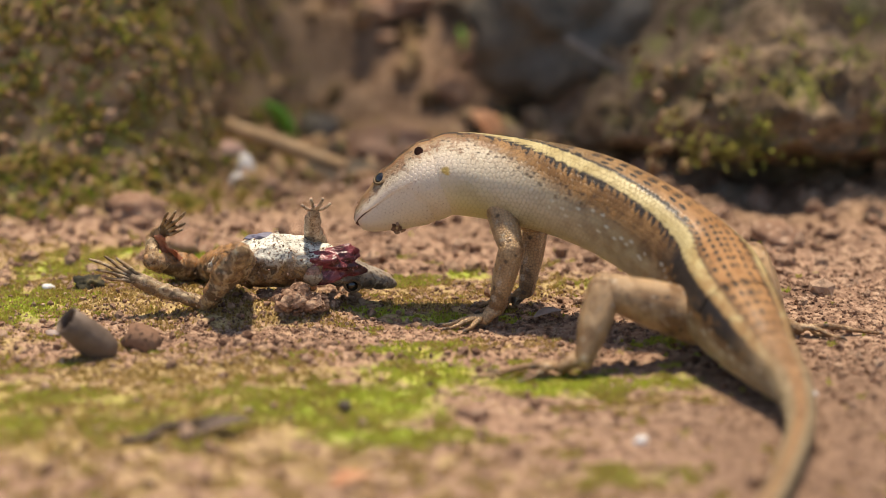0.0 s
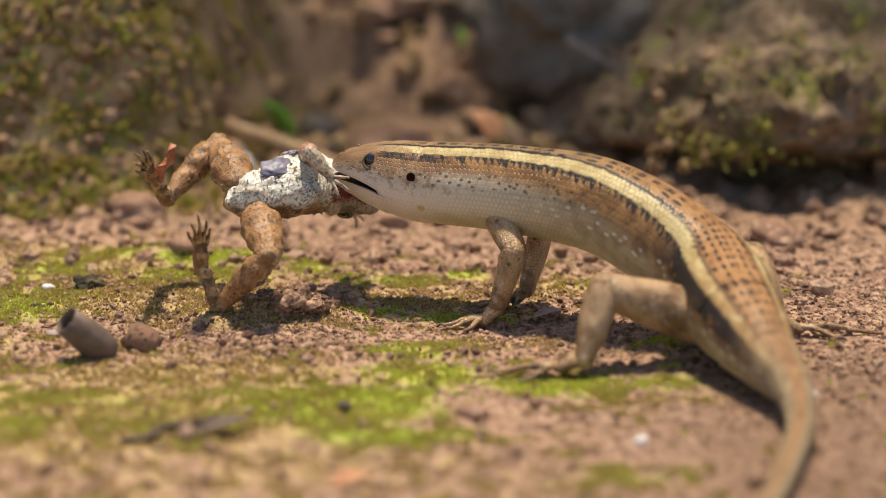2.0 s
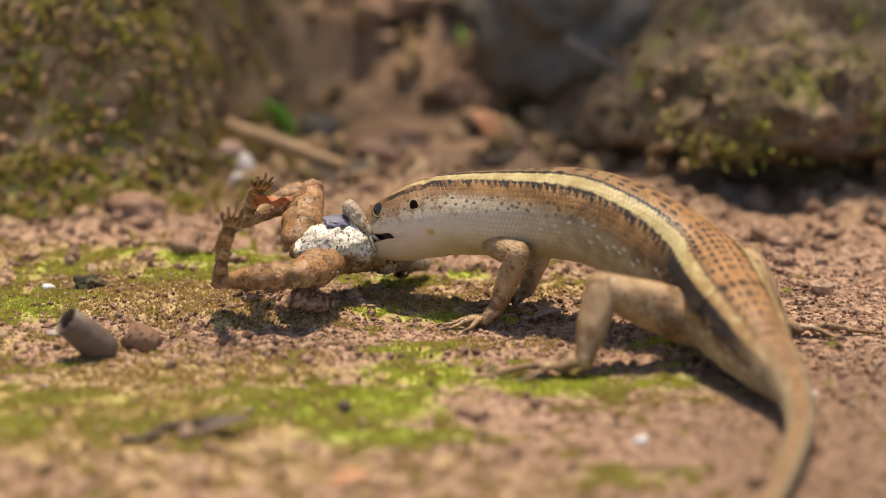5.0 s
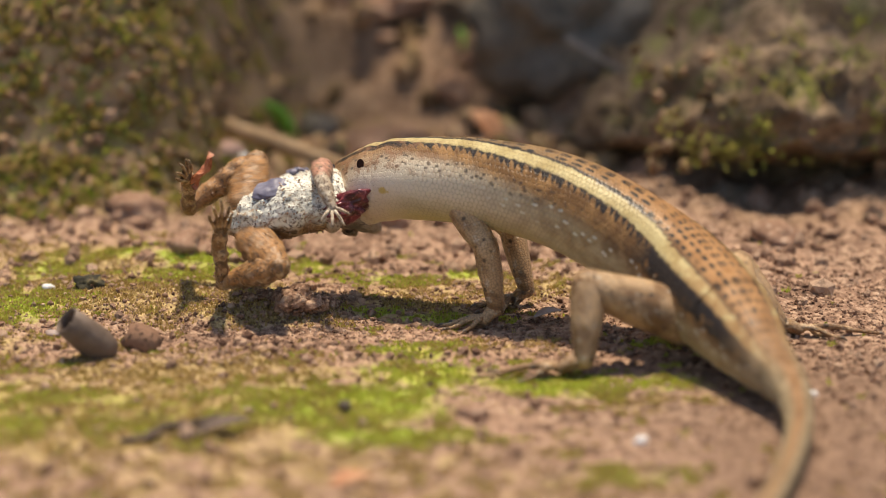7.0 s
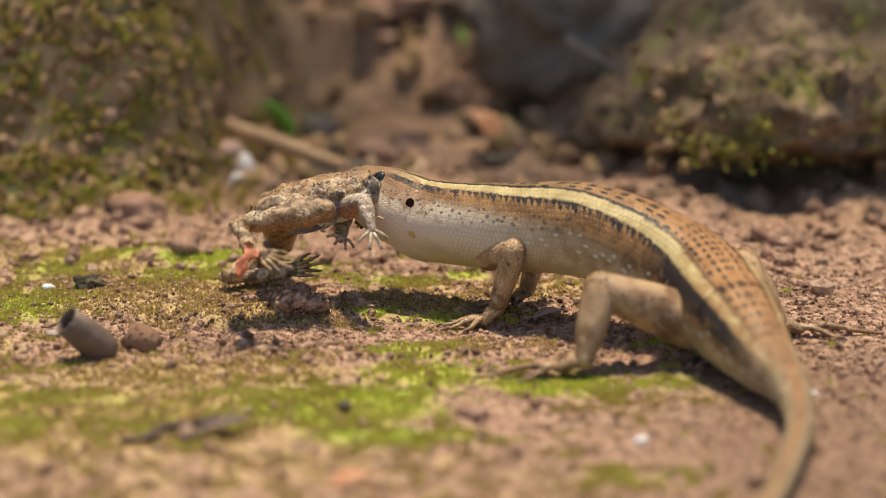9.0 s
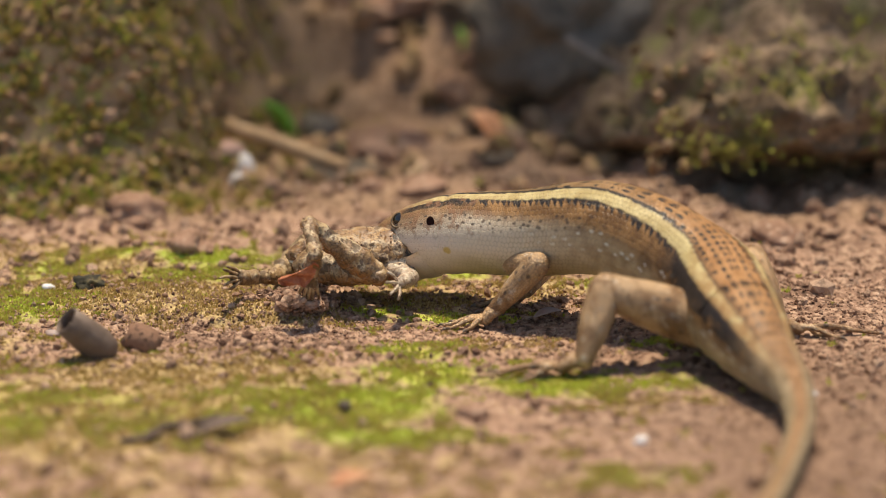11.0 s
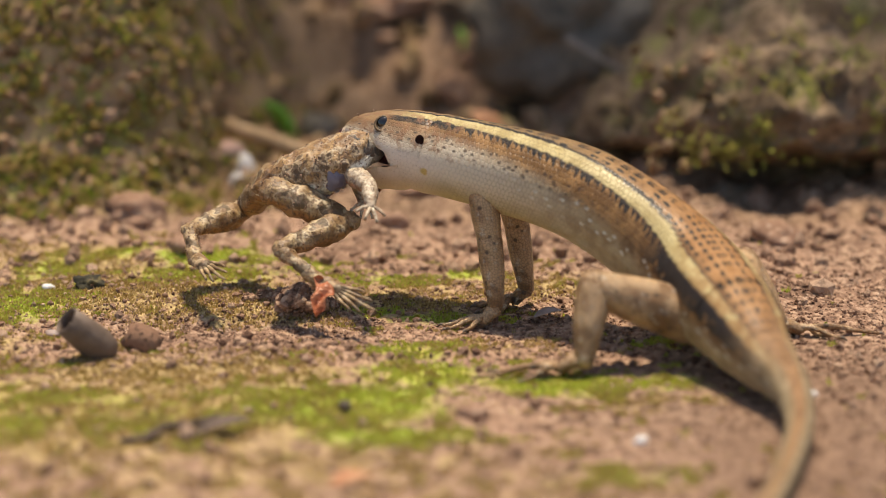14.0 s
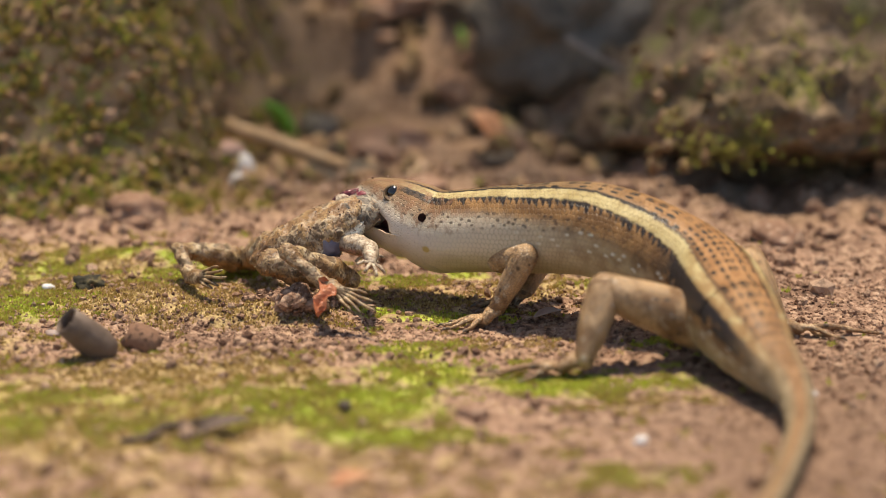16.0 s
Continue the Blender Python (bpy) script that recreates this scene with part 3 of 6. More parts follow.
def crumbs():
    """Loose crumbs of earth lying on the ground."""
    rng = np.random.default_rng(3)
    base = bmesh.new()
    bmesh.ops.create_icosphere(base, subdivisions=1, radius=1.0)
    bv = np.array([v.co[:] for v in base.verts])
    bf = np.array([[v.index for v in f.verts] for f in base.faces])
    base.free()
    verts, faces = [], []
    count = 26000
    x = rng.uniform(-0.13, 0.13, count)
    y = np.where(rng.uniform(0, 1, count) < 0.4, rng.uniform(-0.04, 0.05, count), rng.uniform(-0.13, 0.16, count))
    r = 0.00023 * np.exp(rng.normal(0.1, 0.6, count))
    r = np.clip(r, 0.0002, 0.0030)
    big = rng.uniform(0, 1, count) < 0.016
    y = np.where(big, rng.uniform(0.045, 0.16, count), y)
    r = np.where(big, rng.uniform(0.0008, 0.0026, count), r)
    keep = rng.uniform(0, 1, count) > moss_at(x, y) * 0.8
    z = height(x, y)
    for n, (a, b, c, s) in enumerate(zip(x[keep], y[keep], z[keep], r[keep])):
        p = bv * (1 + rng.uniform(-0.3, 0.3, (len(bv), 1))) * s * rng.uniform(0.7, 1.3, 3) + (a, b, c + s * 0.3)
        faces.append(bf + len(bv) * n)
        verts.append(p)
    ob = mesh_object("earth_crumbs", np.concatenate(verts).tolist(), np.concatenate(faces).tolist(), M_EARTH, False)
    tagged(ob, "loose red-brown crumbs of earth on the ground", "soil", kind="stuff")


def moss_tufts(name, mat, count, box, size, seed, low, label, cover=moss_at):
    """Many tiny upright moss leaves where the ground is mossy."""
    rng = np.random.default_rng(seed)
    x = rng.uniform(box[0], box[1], count * 6)
    y = rng.uniform(box[2], box[3], count * 6)
    up = y + 1.4 * height(x, y)
    patch = cover(x, y) + 0.9 * value_noise(x * 240, up * 240, 31) + 0.5 * value_noise(x * 700, up * 700, 32)
    keep = np.nonzero(patch > low)[0][:count]
    x, y = x[keep], y[keep]
    z = height(x, y)
    n = len(x)
    h = size * rng.uniform(0.5, 1.3, n)
    az = rng.uniform(0, 2 * math.pi, n)
    lean = rng.uniform(0.0, 0.9, n)
    wid = h * rng.uniform(0.18, 0.32, n)
    dx, dy = np.cos(az), np.sin(az)
    foot = np.stack([x, y, z - 0.0002], -1)
    side = np.stack([-dy, dx, 0 * x], -1) * wid[:, None]
    tip = foot + np.stack([dx * lean * h, dy * lean * h, h], -1)
    mid = foot + np.stack([dx * lean * h * 0.35, dy * lean * h * 0.35, h * 0.55], -1)
    verts = np.stack([foot - side * 0.5, foot + side * 0.5, mid + side, tip, mid - side], 1).reshape(-1, 3)
    f = np.arange(n)[:, None] * 5
    faces = (f + np.array([0, 1, 2, 3, 4])).tolist()
    ob = mesh_object(name, verts.tolist(), faces, mat, False)
    tagged(ob, label, "moss", kind="stuff")


# ---------------------------------------------------------------- skink
TRUNK, TAIL = 0.096, 0.116
N_TRUNK, N_TAIL = 30, 22
TRUNK_R = ((0.0, 10.2), (0.12, 10.6), (0.25, 11.1), (0.45, 11.7), (0.7, 12.1), (0.88, 11.6), (1.0, 10.8))
TAIL_R = ((0.0, 10.8), (0.08, 9.3), (0.16, 7.2), (0.24, 5.3), (0.32, 4.0), (0.41, 3.25), (0.57, 2.75), (0.8, 2.4), (1.0, 2.0))
NECK_AT = 0.023


def body_ring(r, x, n=32):
    pts, v = [], []
    for j in range(n):
        a = 2 * math.pi * j / n
        c, s = math.cos(a), math.sin(a)
        flat = 0.93 if c < 0 else 1.0
        pts.append(Vector((x, r * 0.97 * s * (1 + 0.04 * abs(c * s)), r * c * flat)))
        v.append(1 - abs(1 - 2 * j / n))
    return pts, v + [0.0]


def body_piece(name, parent, f0, f1, length, keys, offset, over):
    """A short rigid stretch of the trunk or tail, overlapping its neighbours; +X points to the head."""
    bm = bmesh.new()
    mid = (f0 + f1) / 2
    rings, uv = [], []
    lo, hi = f0 - (over if f0 > 0 or name == "tail_ring" else 0.0036) / length, f1 + over / length
    for i in range(6):
        f = lo + (hi - lo) * i / 5
        r = curve_between(keys, f) * MM
        edge = 0.99 if i in (0, 5) else 1.0
        if f < 0.012 and name == "trunk_ring":        # tucks in under the back of the head
            edge *= 0.72 + 0.28 * max(0.0, (f + 0.042) / 0.054) ** 0.6
        pts, v = body_ring(r * edge, (mid - f) * length)
        rings.append(pts)
        uv.append(((offset + f * length) / 0.1, v))
    loft(bm, rings, uv, cap=False)
    ob = part(name, bm, M_SKIN, parent)
    return ob


def head_rings(keys_w, keys_t, keys_b, xs, n=24):
    """Rings between an upper and a lower outline."""
    rings = []
    for x in xs:
        w, t, b = (curve_between(q, x) for q in (keys_w, keys_t, keys_b))
        c, h = (t + b) / 2, (t - b) / 2
        ring = []
        for j in range(n):
            a = 2 * math.pi * j / n
            ring.append(Vector((x, w * math.sin(a) * (1 + 0.06 * abs(math.sin(2 * a))), c + h * math.cos(a))) * MM)
        rings.append(ring)
    return rings


HEAD_W = ((-9, 5.5), (-6, 7.8), (-3, 8.9), (-1, 9.4), (1.5, 10.0), (5, 9.6), (9, 8.4), (13, 6.6), (17, 4.8), (20, 3.8), (22, 2.6), (23.2, 1.0))
HEAD_T = ((-9, 3.0), (-6, 6.8), (-3, 8.7), (-1, 9.5), (1.5, 9.9), (6, 9.0), (11, 7.7), (15, 6.1), (19, 4.1), (22, 2.0), (23.2, 0.2))
HEAD_M = ((-6, -3.4), (4, -3.4), (8, -2.9), (14, -2.0), (20, -1.8), (23.2, -1.6))
HEAD_B = ((-9, -6.8), (-6, -8.7), (-3, -9.6), (0, -9.9), (7, -9.4), (13, -7.8), (18, -5.9), (21, -4.4), (22.4, -3.1), (23.2, -2.0))
HINGE = Vector((3.0, 0, -3.6)) * MM


def split_rings(xs, edge, upper, n=40):
    """Rings of the whole head's outline, cut off flat at the mouth line: the upper or the lower side stays."""
    rings = []
    for x in xs:
        w, t, b, e = (curve_between(q, x) for q in (HEAD_W, HEAD_T, HEAD_B, edge))
        c, h = (t + b) / 2, (t - b) / 2
        inner = 1.0 if upper else 0.94 + 0.06 * min(max((x - 4) / 4, 0), 1)
        ring = []
        for j in range(n):
            a = 2 * math.pi * j / n
            y, z = w * inner * math.sin(a), c + h * inner * math.cos(a)
            z = max(z, e) if upper else min(z, e)
            ring.append(Vector((x, y, z)) * MM)
        rings.append(ring)
    return rings


def head_uv(bm):
    layer = bm.loops.layers.uv.verify()
    for f in bm.faces:
        for lp in f.loops:
            p = lp.vert.co / MM
            t, b = curve_between(HEAD_T, p.x), curve_between(HEAD_B, p.x)
            h = min(max((t - p.z) / (t - b), 0), 1)
            lp[layer].uv = ((23 - p.x) / 100, math.acos(1 - 2 * h) / math.pi)


def build_skink():
    root = empty_thing("skink", "brown striped skink with a cream side stripe, gripping a frog", "lizard")
    parts = {"trunk": [], "tail": []}
    for i in range(N_TRUNK):
        parts["trunk"].append(body_piece("trunk_ring", root, i / N_TRUNK, (i + 1) / N_TRUNK, TRUNK, TRUNK_R, NECK_AT, 0.0021))
    for i in range(N_TAIL):
        parts["tail"].append(body_piece("tail_ring", root, i / N_TAIL, (i + 1) / N_TAIL, TAIL, TAIL_R, NECK_AT + TRUNK, 0.0022))
    # head with its upper jaw
    bm = bmesh.new()
    xs = [-9, -7.5, -6, -4.2, -2.5, -1, 1, 3, 5, 6.5, 8, 10, 12, 13.5, 15, 16.5, 18, 19.5, 21, 22, 22.8, 23.2]
    low = ((-9, -12), (4.5, -12), (5.5, -8.6), (7.4, -5.6), (9, -3.0), (10, -2.4), (14, -2.0), (20, -1.8), (23.2, -1.6))
    loft(bm, split_rings(xs, low, True))
    for v in bm.verts:                                # brow ridge over the eye
        d = (v.co / MM - Vector((12.5, math.copysign(5.0, v.co.y), 6.2))).length
        v.co += Vector((0, math.copysign(0.6, v.co.y), 0.5)) * MM * math.exp(-(d / 2.2) ** 2)
    for f in bm.faces:
        c = f.calc_center_median() / MM
        f.material_index = 1 if c.x > 8.5 and c.z < curve_between(low, c.x) + 0.05 and abs(c.y) < 0.9 * curve_between(HEAD_W, c.x) else 0
    head_uv(bm)
    head = part("head", bm, [M_SKIN, M_MOUTH], root, "brown scaly head with a pale cheek")
    bm = bmesh.new()
    xs = [1.5, 3, 4.5, 6, 7.4, 8.8, 10, 11.5, 13, 14.5, 16, 17.3, 18.5, 19.6, 20.5, 21.3, 22, 22.4]
    top = ((1, -3.0), (5, -3.0), (9, -2.9), (10, -2.55), (14, -2.15), (20, -1.95), (23.2, -1.75))
    loft(bm, split_rings(xs, top, False))
    for f in bm.faces:
        c = f.calc_center_median() / MM
        f.material_index = 1 if c.x > 7.5 and c.z > curve_between(top, c.x) - 0.05 and abs(c.y) < 0.86 * curve_between(HEAD_W, c.x) else 0
    head_uv(bm)
    for v in bm.verts:
        v.co -= HINGE
    jaw = part("lower_jaw", bm, [M_SKIN, M_MOUTH], root, "pinkish cream lower jaw")
    for side in (1, -1):
        bm = bmesh.new()
        bmesh.ops.create_uvsphere(bm, u_segments=20, v_segments=12, radius=2.05 * MM)
        eye = part("eye", bm, M_EYE, head, "glossy black eye")
        eye.location = Vector((12.6, 4.25 * side, 3.6)) * MM
        bm = bmesh.new()
        ring = []
        for i in range(16):
            a = 2 * math.pi * i / 16
            ring.append(Vector((12.6 + 1.9 * math.cos(a), (5.65 - 0.75 * math.sin(a)) * side, 3.6 + 1.75 * math.sin(a))) * MM)
        tube_ring(bm, ring, 0.34 * MM)
        part("eyelid", bm, M_LID, head, "scaly pale-brown eyelid")
        # flat near-black disc in place of the shade inside the ear
        bm = bmesh.new()
        bmesh.ops.create_uvsphere(bm, u_segments=16, v_segments=8, radius=1.1 * MM)
        for v in bm.verts:
            v.co.y *= 0.16
            v.co.z *= 1.15
        ear = part("ear_disc", bm, M_HOLE, head, "near-black disc for the shaded ear opening")
        ear.location = Vector((1.4, 9.42 * side, 3.4)) * MM
    # lump that closes off the gape; its darkness stands in for shade
    bm = bmesh.new()
    bmesh.ops.create_uvsphere(bm, u_segments=18, v_segments=10, radius=1.0)
    for v in bm.verts:
        v.co = Vector((11.6 + 5.6 * v.co.x, 4.0 * v.co.y, -3.0 + 3.4 * v.co.z)) * MM
    part("mouth_fill", bm, M_MOUTH, head, "dark red lump filling the mouth in place of its shade")
    parts["head"], parts["jaw"] = head, jaw
    # limbs
    for side, key in ((1, "near"), (-1, "far")):
        bm = bmesh.new()
        round_limb(bm, ARM[0], ((0, 3.5 * MM), (0.4, 3.5 * MM), (1, 3.0 * MM)), rings=8)
        parts["upper_arm_" + key] = part("upper_arm", bm, M_LIMB, root)
        bm = bmesh.new()
        round_limb(bm, ARM[1], ((0, 3.1 * MM), (0.35, 3.0 * MM), (1, 2.0 * MM)), rings=8)
        parts["forearm_" + key] = part("forearm", bm, M_LIMB, root)
        bm = bmesh.new()
        round_limb(bm, LEG[0], ((0, 6.4 * MM), (0.45, 5.6 * MM), (1, 4.0 * MM)), rings=10)
        parts["thigh_" + key] = part("thigh", bm, M_LIMB, root)
        bm = bmesh.new()
        round_limb(bm, LEG[1], ((0, 4.0 * MM), (0.4, 3.9 * MM), (1, 2.4 * MM)), rings=8)
        parts["shank_" + key] = part("shank", bm, M_LIMB, root)
    return root, parts


def tube_ring(bm, ring, r):
    """A closed round ring of tube."""
    n, k = len(ring), 6
    mid = sum(ring, Vector()) / n
    vs = []
    for i, p in enumerate(ring):
        out = (p - mid).normalized()
        along = (ring[(i + 1) % n] - ring[i - 1]).normalized()
        up = out.cross(along)
        vs.append([bm.verts.new(p + (out * math.cos(a) + up * math.sin(a)) * r) for a in (2 * math.pi * j / k for j in range(k))])
    for i in range(n):
        for j in range(k):
            bm.faces.new((vs[i][j], vs[i][(j + 1) % k], vs[(i + 1) % n][(j + 1) % k], vs[(i + 1) % n][j]))


ARM = (0.0105, 0.0152)
LEG = (0.0235, 0.0165)
WRIST = {"near": Vector((12.8, -4.6, 4.2)) * MM, "far": Vector((20.5, 12.0, 4.0)) * MM}
ANKLE = {"near": Vector((31.5, -45.0, 4.2)) * MM, "far": Vector((79.0, -13.0, 3.0)) * MM}


def build_foot(root, name, at, heading, toes, palm, lift):
    """A foot with long clawed toes, resting on the ground; toes are (turn, length)."""
    bm = bmesh.new()
    d = Vector((math.cos(radians(heading)), math.sin(radians(heading)), 0))
    heel = at
    ball = at + d * palm + Vector((0, 0, -lift))
    mid = (heel + ball) / 2 + Vector((0, 0, 0.0004))
    tube(bm, [heel - d * 0.0006, mid, ball, ball + d * 0.0012], [0.0021, 0.0021, 0.0019, 0.0008], 10, flat=0.75)
    foot = part(name, bm, M_LIMB, root)
    for turn, length in toes:
        bm = bmesh.new()
        td = Vector((math.cos(radians(heading + turn)), math.sin(radians(heading + turn)), 0))
        pts, rr = [], []
        for i in range(8):
            f = i / 7
            p = ball + td * length * f - td * 0.0006
            gz = float(height(p.x, p.y))
            arch = 0.0014 * math.sin(math.pi * min(1, f * 1.3)) * (1 - 0.4 * f)
            p.z = max(gz + 0.0006, ball.z * (1 - f) + (gz + 0.0006) * f) + arch
            pts.append(p)
            rr.append((0.00078 - 0.00036 * f) * (1.12 if i in (2, 4) else 1.0))
        tube(bm, pts, rr, 8)
        toe = part("toe", bm, M_LIMB, foot)
        bm = bmesh.new()
        tip = pts[-1]
        tube(bm, [tip - td * 0.0004, tip + td * 0.0006 + Vector((0, 0, 0.0001)), tip + td * 0.0016 + Vector((0, 0, -0.0006))], [0.00042, 0.00034, 0.00006], 6)
        part("claw", bm, M_CLAW, foot)
    return foot


def dirt(ob, count, small, large, seed, inside=None):
    """Crumbs of earth stuck to a part's surface, as one mesh under it."""
    rng = random.Random(seed)
    bm = bmesh.new()
    me = ob.data
    faces = [f for f in me.polygons if inside is None or inside(f.center / MM)]
    weights = [f.area for f in faces]
    for f in rng.choices(faces, weights, k=count):
        r = rng.uniform(small, large) * MM
        p = f.center + f.normal * r * 0.25 + Vector((rng.uniform(-1, 1), rng.uniform(-1, 1), rng.uniform(-1, 1))) * 0.4 * MM
        made = bmesh.ops.create_icosphere(bm, subdivisions=1, radius=r)
        for v in made["verts"]:
            v.co = v.co * rng.uniform(0.65, 1.35) + p
    return part("dirt", bm, M_EARTH, ob, "crumbs of red earth", False)


SKINK, SK = build_skink()
dirt(SK["head"], 26, 0.10, 0.26, 5, lambda p: abs(p.y) > 3 and p.z < 5)
dirt(SK["head"], 16, 0.15, 0.42, 6, lambda p: p.x > 16)
dirt(SK["jaw"], 14, 0.10, 0.24, 7)
dirt(SK["jaw"], 12, 0.45, 0.85, 8, lambda p: 10.2 < p.x < 13.2 and p.z < -2.0 and abs(p.y) < 2.5)
build_foot(SKINK, "forefoot", WRIST["near"], 188, ((-62, 0.0065), (-28, 0.0085), (-6, 0.0105), (14, 0.0105), (42, 0.0075)), 0.003, 0.0030)
build_foot(SKINK, "forefoot", WRIST["far"], 185, ((-60, 0.0065), (-28, 0.0085), (-4, 0.0100), (18, 0.0100), (46, 0.0070)), 0.003, 0.0026)
build_foot(SKINK, "hind_foot", ANKLE["near"], 172, ((-44, 0.0075), (-20, 0.0120), (-4, 0.0160), (8, 0.0185), (36, 0.0105)), 0.0055, 0.0025)
build_foot(SKINK, "hind_foot", ANKLE["far"], 4, ((-22, 0.0105), (-9, 0.0060), (2, 0.0200)), 0.0050, 0.0018)


# ---------------------------------------------------------------- frog
THIGH, SHIN, TARSUS, UPPER, FORE = 0.019, 0.021, 0.012, 0.011, 0.0135
HEAD_AT = 0.0215


def warty(bm, depth, scale, other):
    """Uneven, warty relief along the normals of a limb."""
    bm.normal_update()
    off = Vector((0.3, 0.1, 0.2)) if other else Vector((0, 0, 0))
    for v in bm.verts:
        v.co += v.normal * depth * (noise.noise(v.co * scale + off * 40) + 0.6 * noise.noise(v.co * scale * 2.3 + off * 40))


def stuck_leaf():
    """A crumpled, pointed scrap of leaf hanging from the foot."""
    bm = bmesh.new()
    rows = []
    for i in range(12):
        f = i / 11
        w = 4.0 * (1 - f) ** 0.6 * (0.8 + 0.2 * math.sin(f * 11)) * min(1.0, 0.55 + 2.5 * f) + 0.15
        c = Vector((3.6 + 2.8 * f, 0.6 - 8.8 * f, 1.0 + 1.0 * math.sin(f * 2.6)))
        rows.append([(c + Vector((q * w, -0.2 * q * w, 0.7 * q * q + 0.55 * math.sin(q * 5 + f * 9) + th))) * MM
                     for th in (0.0, 0.22) for q in ((-1, -0.7, -0.4, 0, 0.35, 0.7, 1) if th == 0 else (1, 0.7, 0.35, 0, -0.4, -0.7, -1))])
    loft(bm, rows)
    return bm


def build_web(tips):
    """Thin skin between neighbouring toes, scalloped at its edge."""
    bm = bmesh.new()
    for (a0, a1), (b0, b1) in zip(tips, tips[1:]):
        q = [a0, a0.lerp(a1, 0.5), a0.lerp(a1, 0.9), a0.lerp(a1, 0.66).lerp(b0.lerp(b1, 0.66), 0.5), b0.lerp(b1, 0.9), b0.lerp(b1, 0.5), b0]
        for z in (0.12 * MM, -0.12 * MM):
            bm.faces.new([bm.verts.new(v + Vector((0, 0, z))) for v in q])
    return bm


def build_frog():
    root = empty_thing("frog", "limp mottled tan frog with a pale belly, dirty with earth", "frog")
    parts = {}
    bm = bmesh.new()
    w = ((-5.5, 1.0), (-3.6, 3.4), (0, 5.0), (5, 6.2), (11, 7.7), (17, 8.1), (22, 7.2), (25, 5.6))
    t = ((-5.5, 0.8), (-3.6, 2.8), (0, 4.2), (4, 5.4), (8, 5.6), (14, 5.4), (20, 4.8), (25, 3.8))
    b = ((-5.5, -0.8), (-3.6, -3.0), (0, -4.6), (6, -6.6), (12, -7.4), (18, -6.4), (22, -4.9), (25, -3.8))
    xs = [-5.5, -5.0, -4.3, -3.5] + [i * 0.55 - 2.8 for i in range(49)] + [24.4, 25]
    rings = head_rings(w, t, b, xs, 72)
    uv = [(x / 100, [1 - abs(1 - 2 * j / 72) for j in range(73)]) for x in xs]
    loft(bm, rings, uv)
    for v in bm.verts:
        p = v.co
        lift = 0.0012 * noise.noise(p * 260) + 0.0008 * noise.noise(p * 620) + 0.0004 * noise.noise(p * 1500)
        if p.z > 0:                                    # ridges and warts along the back
            lift += 0.0006 * max(0.0, noise.noise(Vector((p.x * 260, p.y * 900, p.z * 500)))) + 0.0004 * noise.noise(p * 1100)
        v.co += p.normalized() * lift
    parts["trunk"] = part("trunk", bm, M_FROG, root, "white mottled belly and warty tan back")
    bm = bmesh.new()
    lump(bm, Vector((7.6, -1.8, -6.3)) * MM, (4.0 * MM, 3.2 * MM, 1.25 * MM), 3, 0.35, 4)
    part("bruise", bm, M_BRUISE, parts["trunk"], "blue-grey bruised swelling on the belly")
    bm = bmesh.new()
    lump(bm, Vector((15.0, -6.5, -2.8)) * MM, (2.8 * MM, 1.5 * MM, 3.6 * MM), 9, 0.45, 4)
    part("bruise", bm, M_BRUISE, parts["trunk"], "lilac bruise behind the shoulder")
    bm = bmesh.new()
    lump(bm, Vector((22.3, 5.0, -0.4)) * MM, (9.6 * MM, 3.0 * MM, 4.3 * MM), 4, 0.5, 5)
    for v in bm.verts:
        v.co += v.co.normalized() * (0.0007 * noise.noise(v.co * 500) + 0.0004 * noise.noise(v.co * 1200))
    part("wound", bm, M_WOUND, parts["trunk"], "wet dark-red torn flesh")
    # head
    bm = bmesh.new()
    w = ((-3, 5.8), (0, 6.6), (5, 6.4), (10, 5.2), (15, 3.6), (18.4, 2.0), (19.6, 0.5))
    t = ((-3, 4.0), (0, 4.4), (5, 4.4), (10, 3.7), (15, 2.6), (18.4, 1.5), (19.6, 0.5))
    b = ((-3, -3.8), (0, -4.0), (6, -3.5), (12, -2.6), (17, -1.9), (19.6, -0.5))
    xs = [-3, -1.5, 0, 1, 2, 3, 4, 5, 6, 7, 8, 9, 10, 11, 12, 13, 14, 15, 16, 17, 17.8, 18.4, 19, 19.4, 19.6]
    loft(bm, head_rings(w, t, b, xs, 36), [(x / 100, [1 - abs(1 - 2 * j / 36) for j in range(37)]) for x in xs])
    warty(bm, 0.0004, 420, False)
    parts["head"] = part("head", bm, M_FROGHEAD, root, "dark grey-brown frog head")
    for side in (1, -1):
        bm = bmesh.new()
        bmesh.ops.create_uvsphere(bm, u_segments=16, v_segments=10, radius=1.7 * MM)
        eye = part("eye", bm, M_EYE, parts["head"], "dark bulging eye")
        eye.location = Vector((8.4, 4.0 * side, 2.7)) * MM
        bm = bmesh.new()
        ring = [Vector((8.4 + 1.9 * math.cos(a), (5.2 - 0.5 * math.sin(a)) * side, 2.7 + 1.5 * math.sin(a))) * MM for a in (2 * math.pi * i / 14 for i in range(14))]
        tube_ring(bm, ring, 0.4 * MM)
        part("eyelid", bm, M_LID, parts["head"])
    for key in ("right", "left"):
        bm = bmesh.new()
        round_limb(bm, THIGH, ((0, 4.2 * MM), (0.3, 5.0 * MM), (0.7, 3.9 * MM), (1, 2.7 * MM)), n=28, rings=30, flat=0.85)
        warty(bm, 0.0008, 300, key == "left")
        parts["thigh_" + key] = part("thigh", bm, M_FROGLIMB, root)
        bm = bmesh.new()
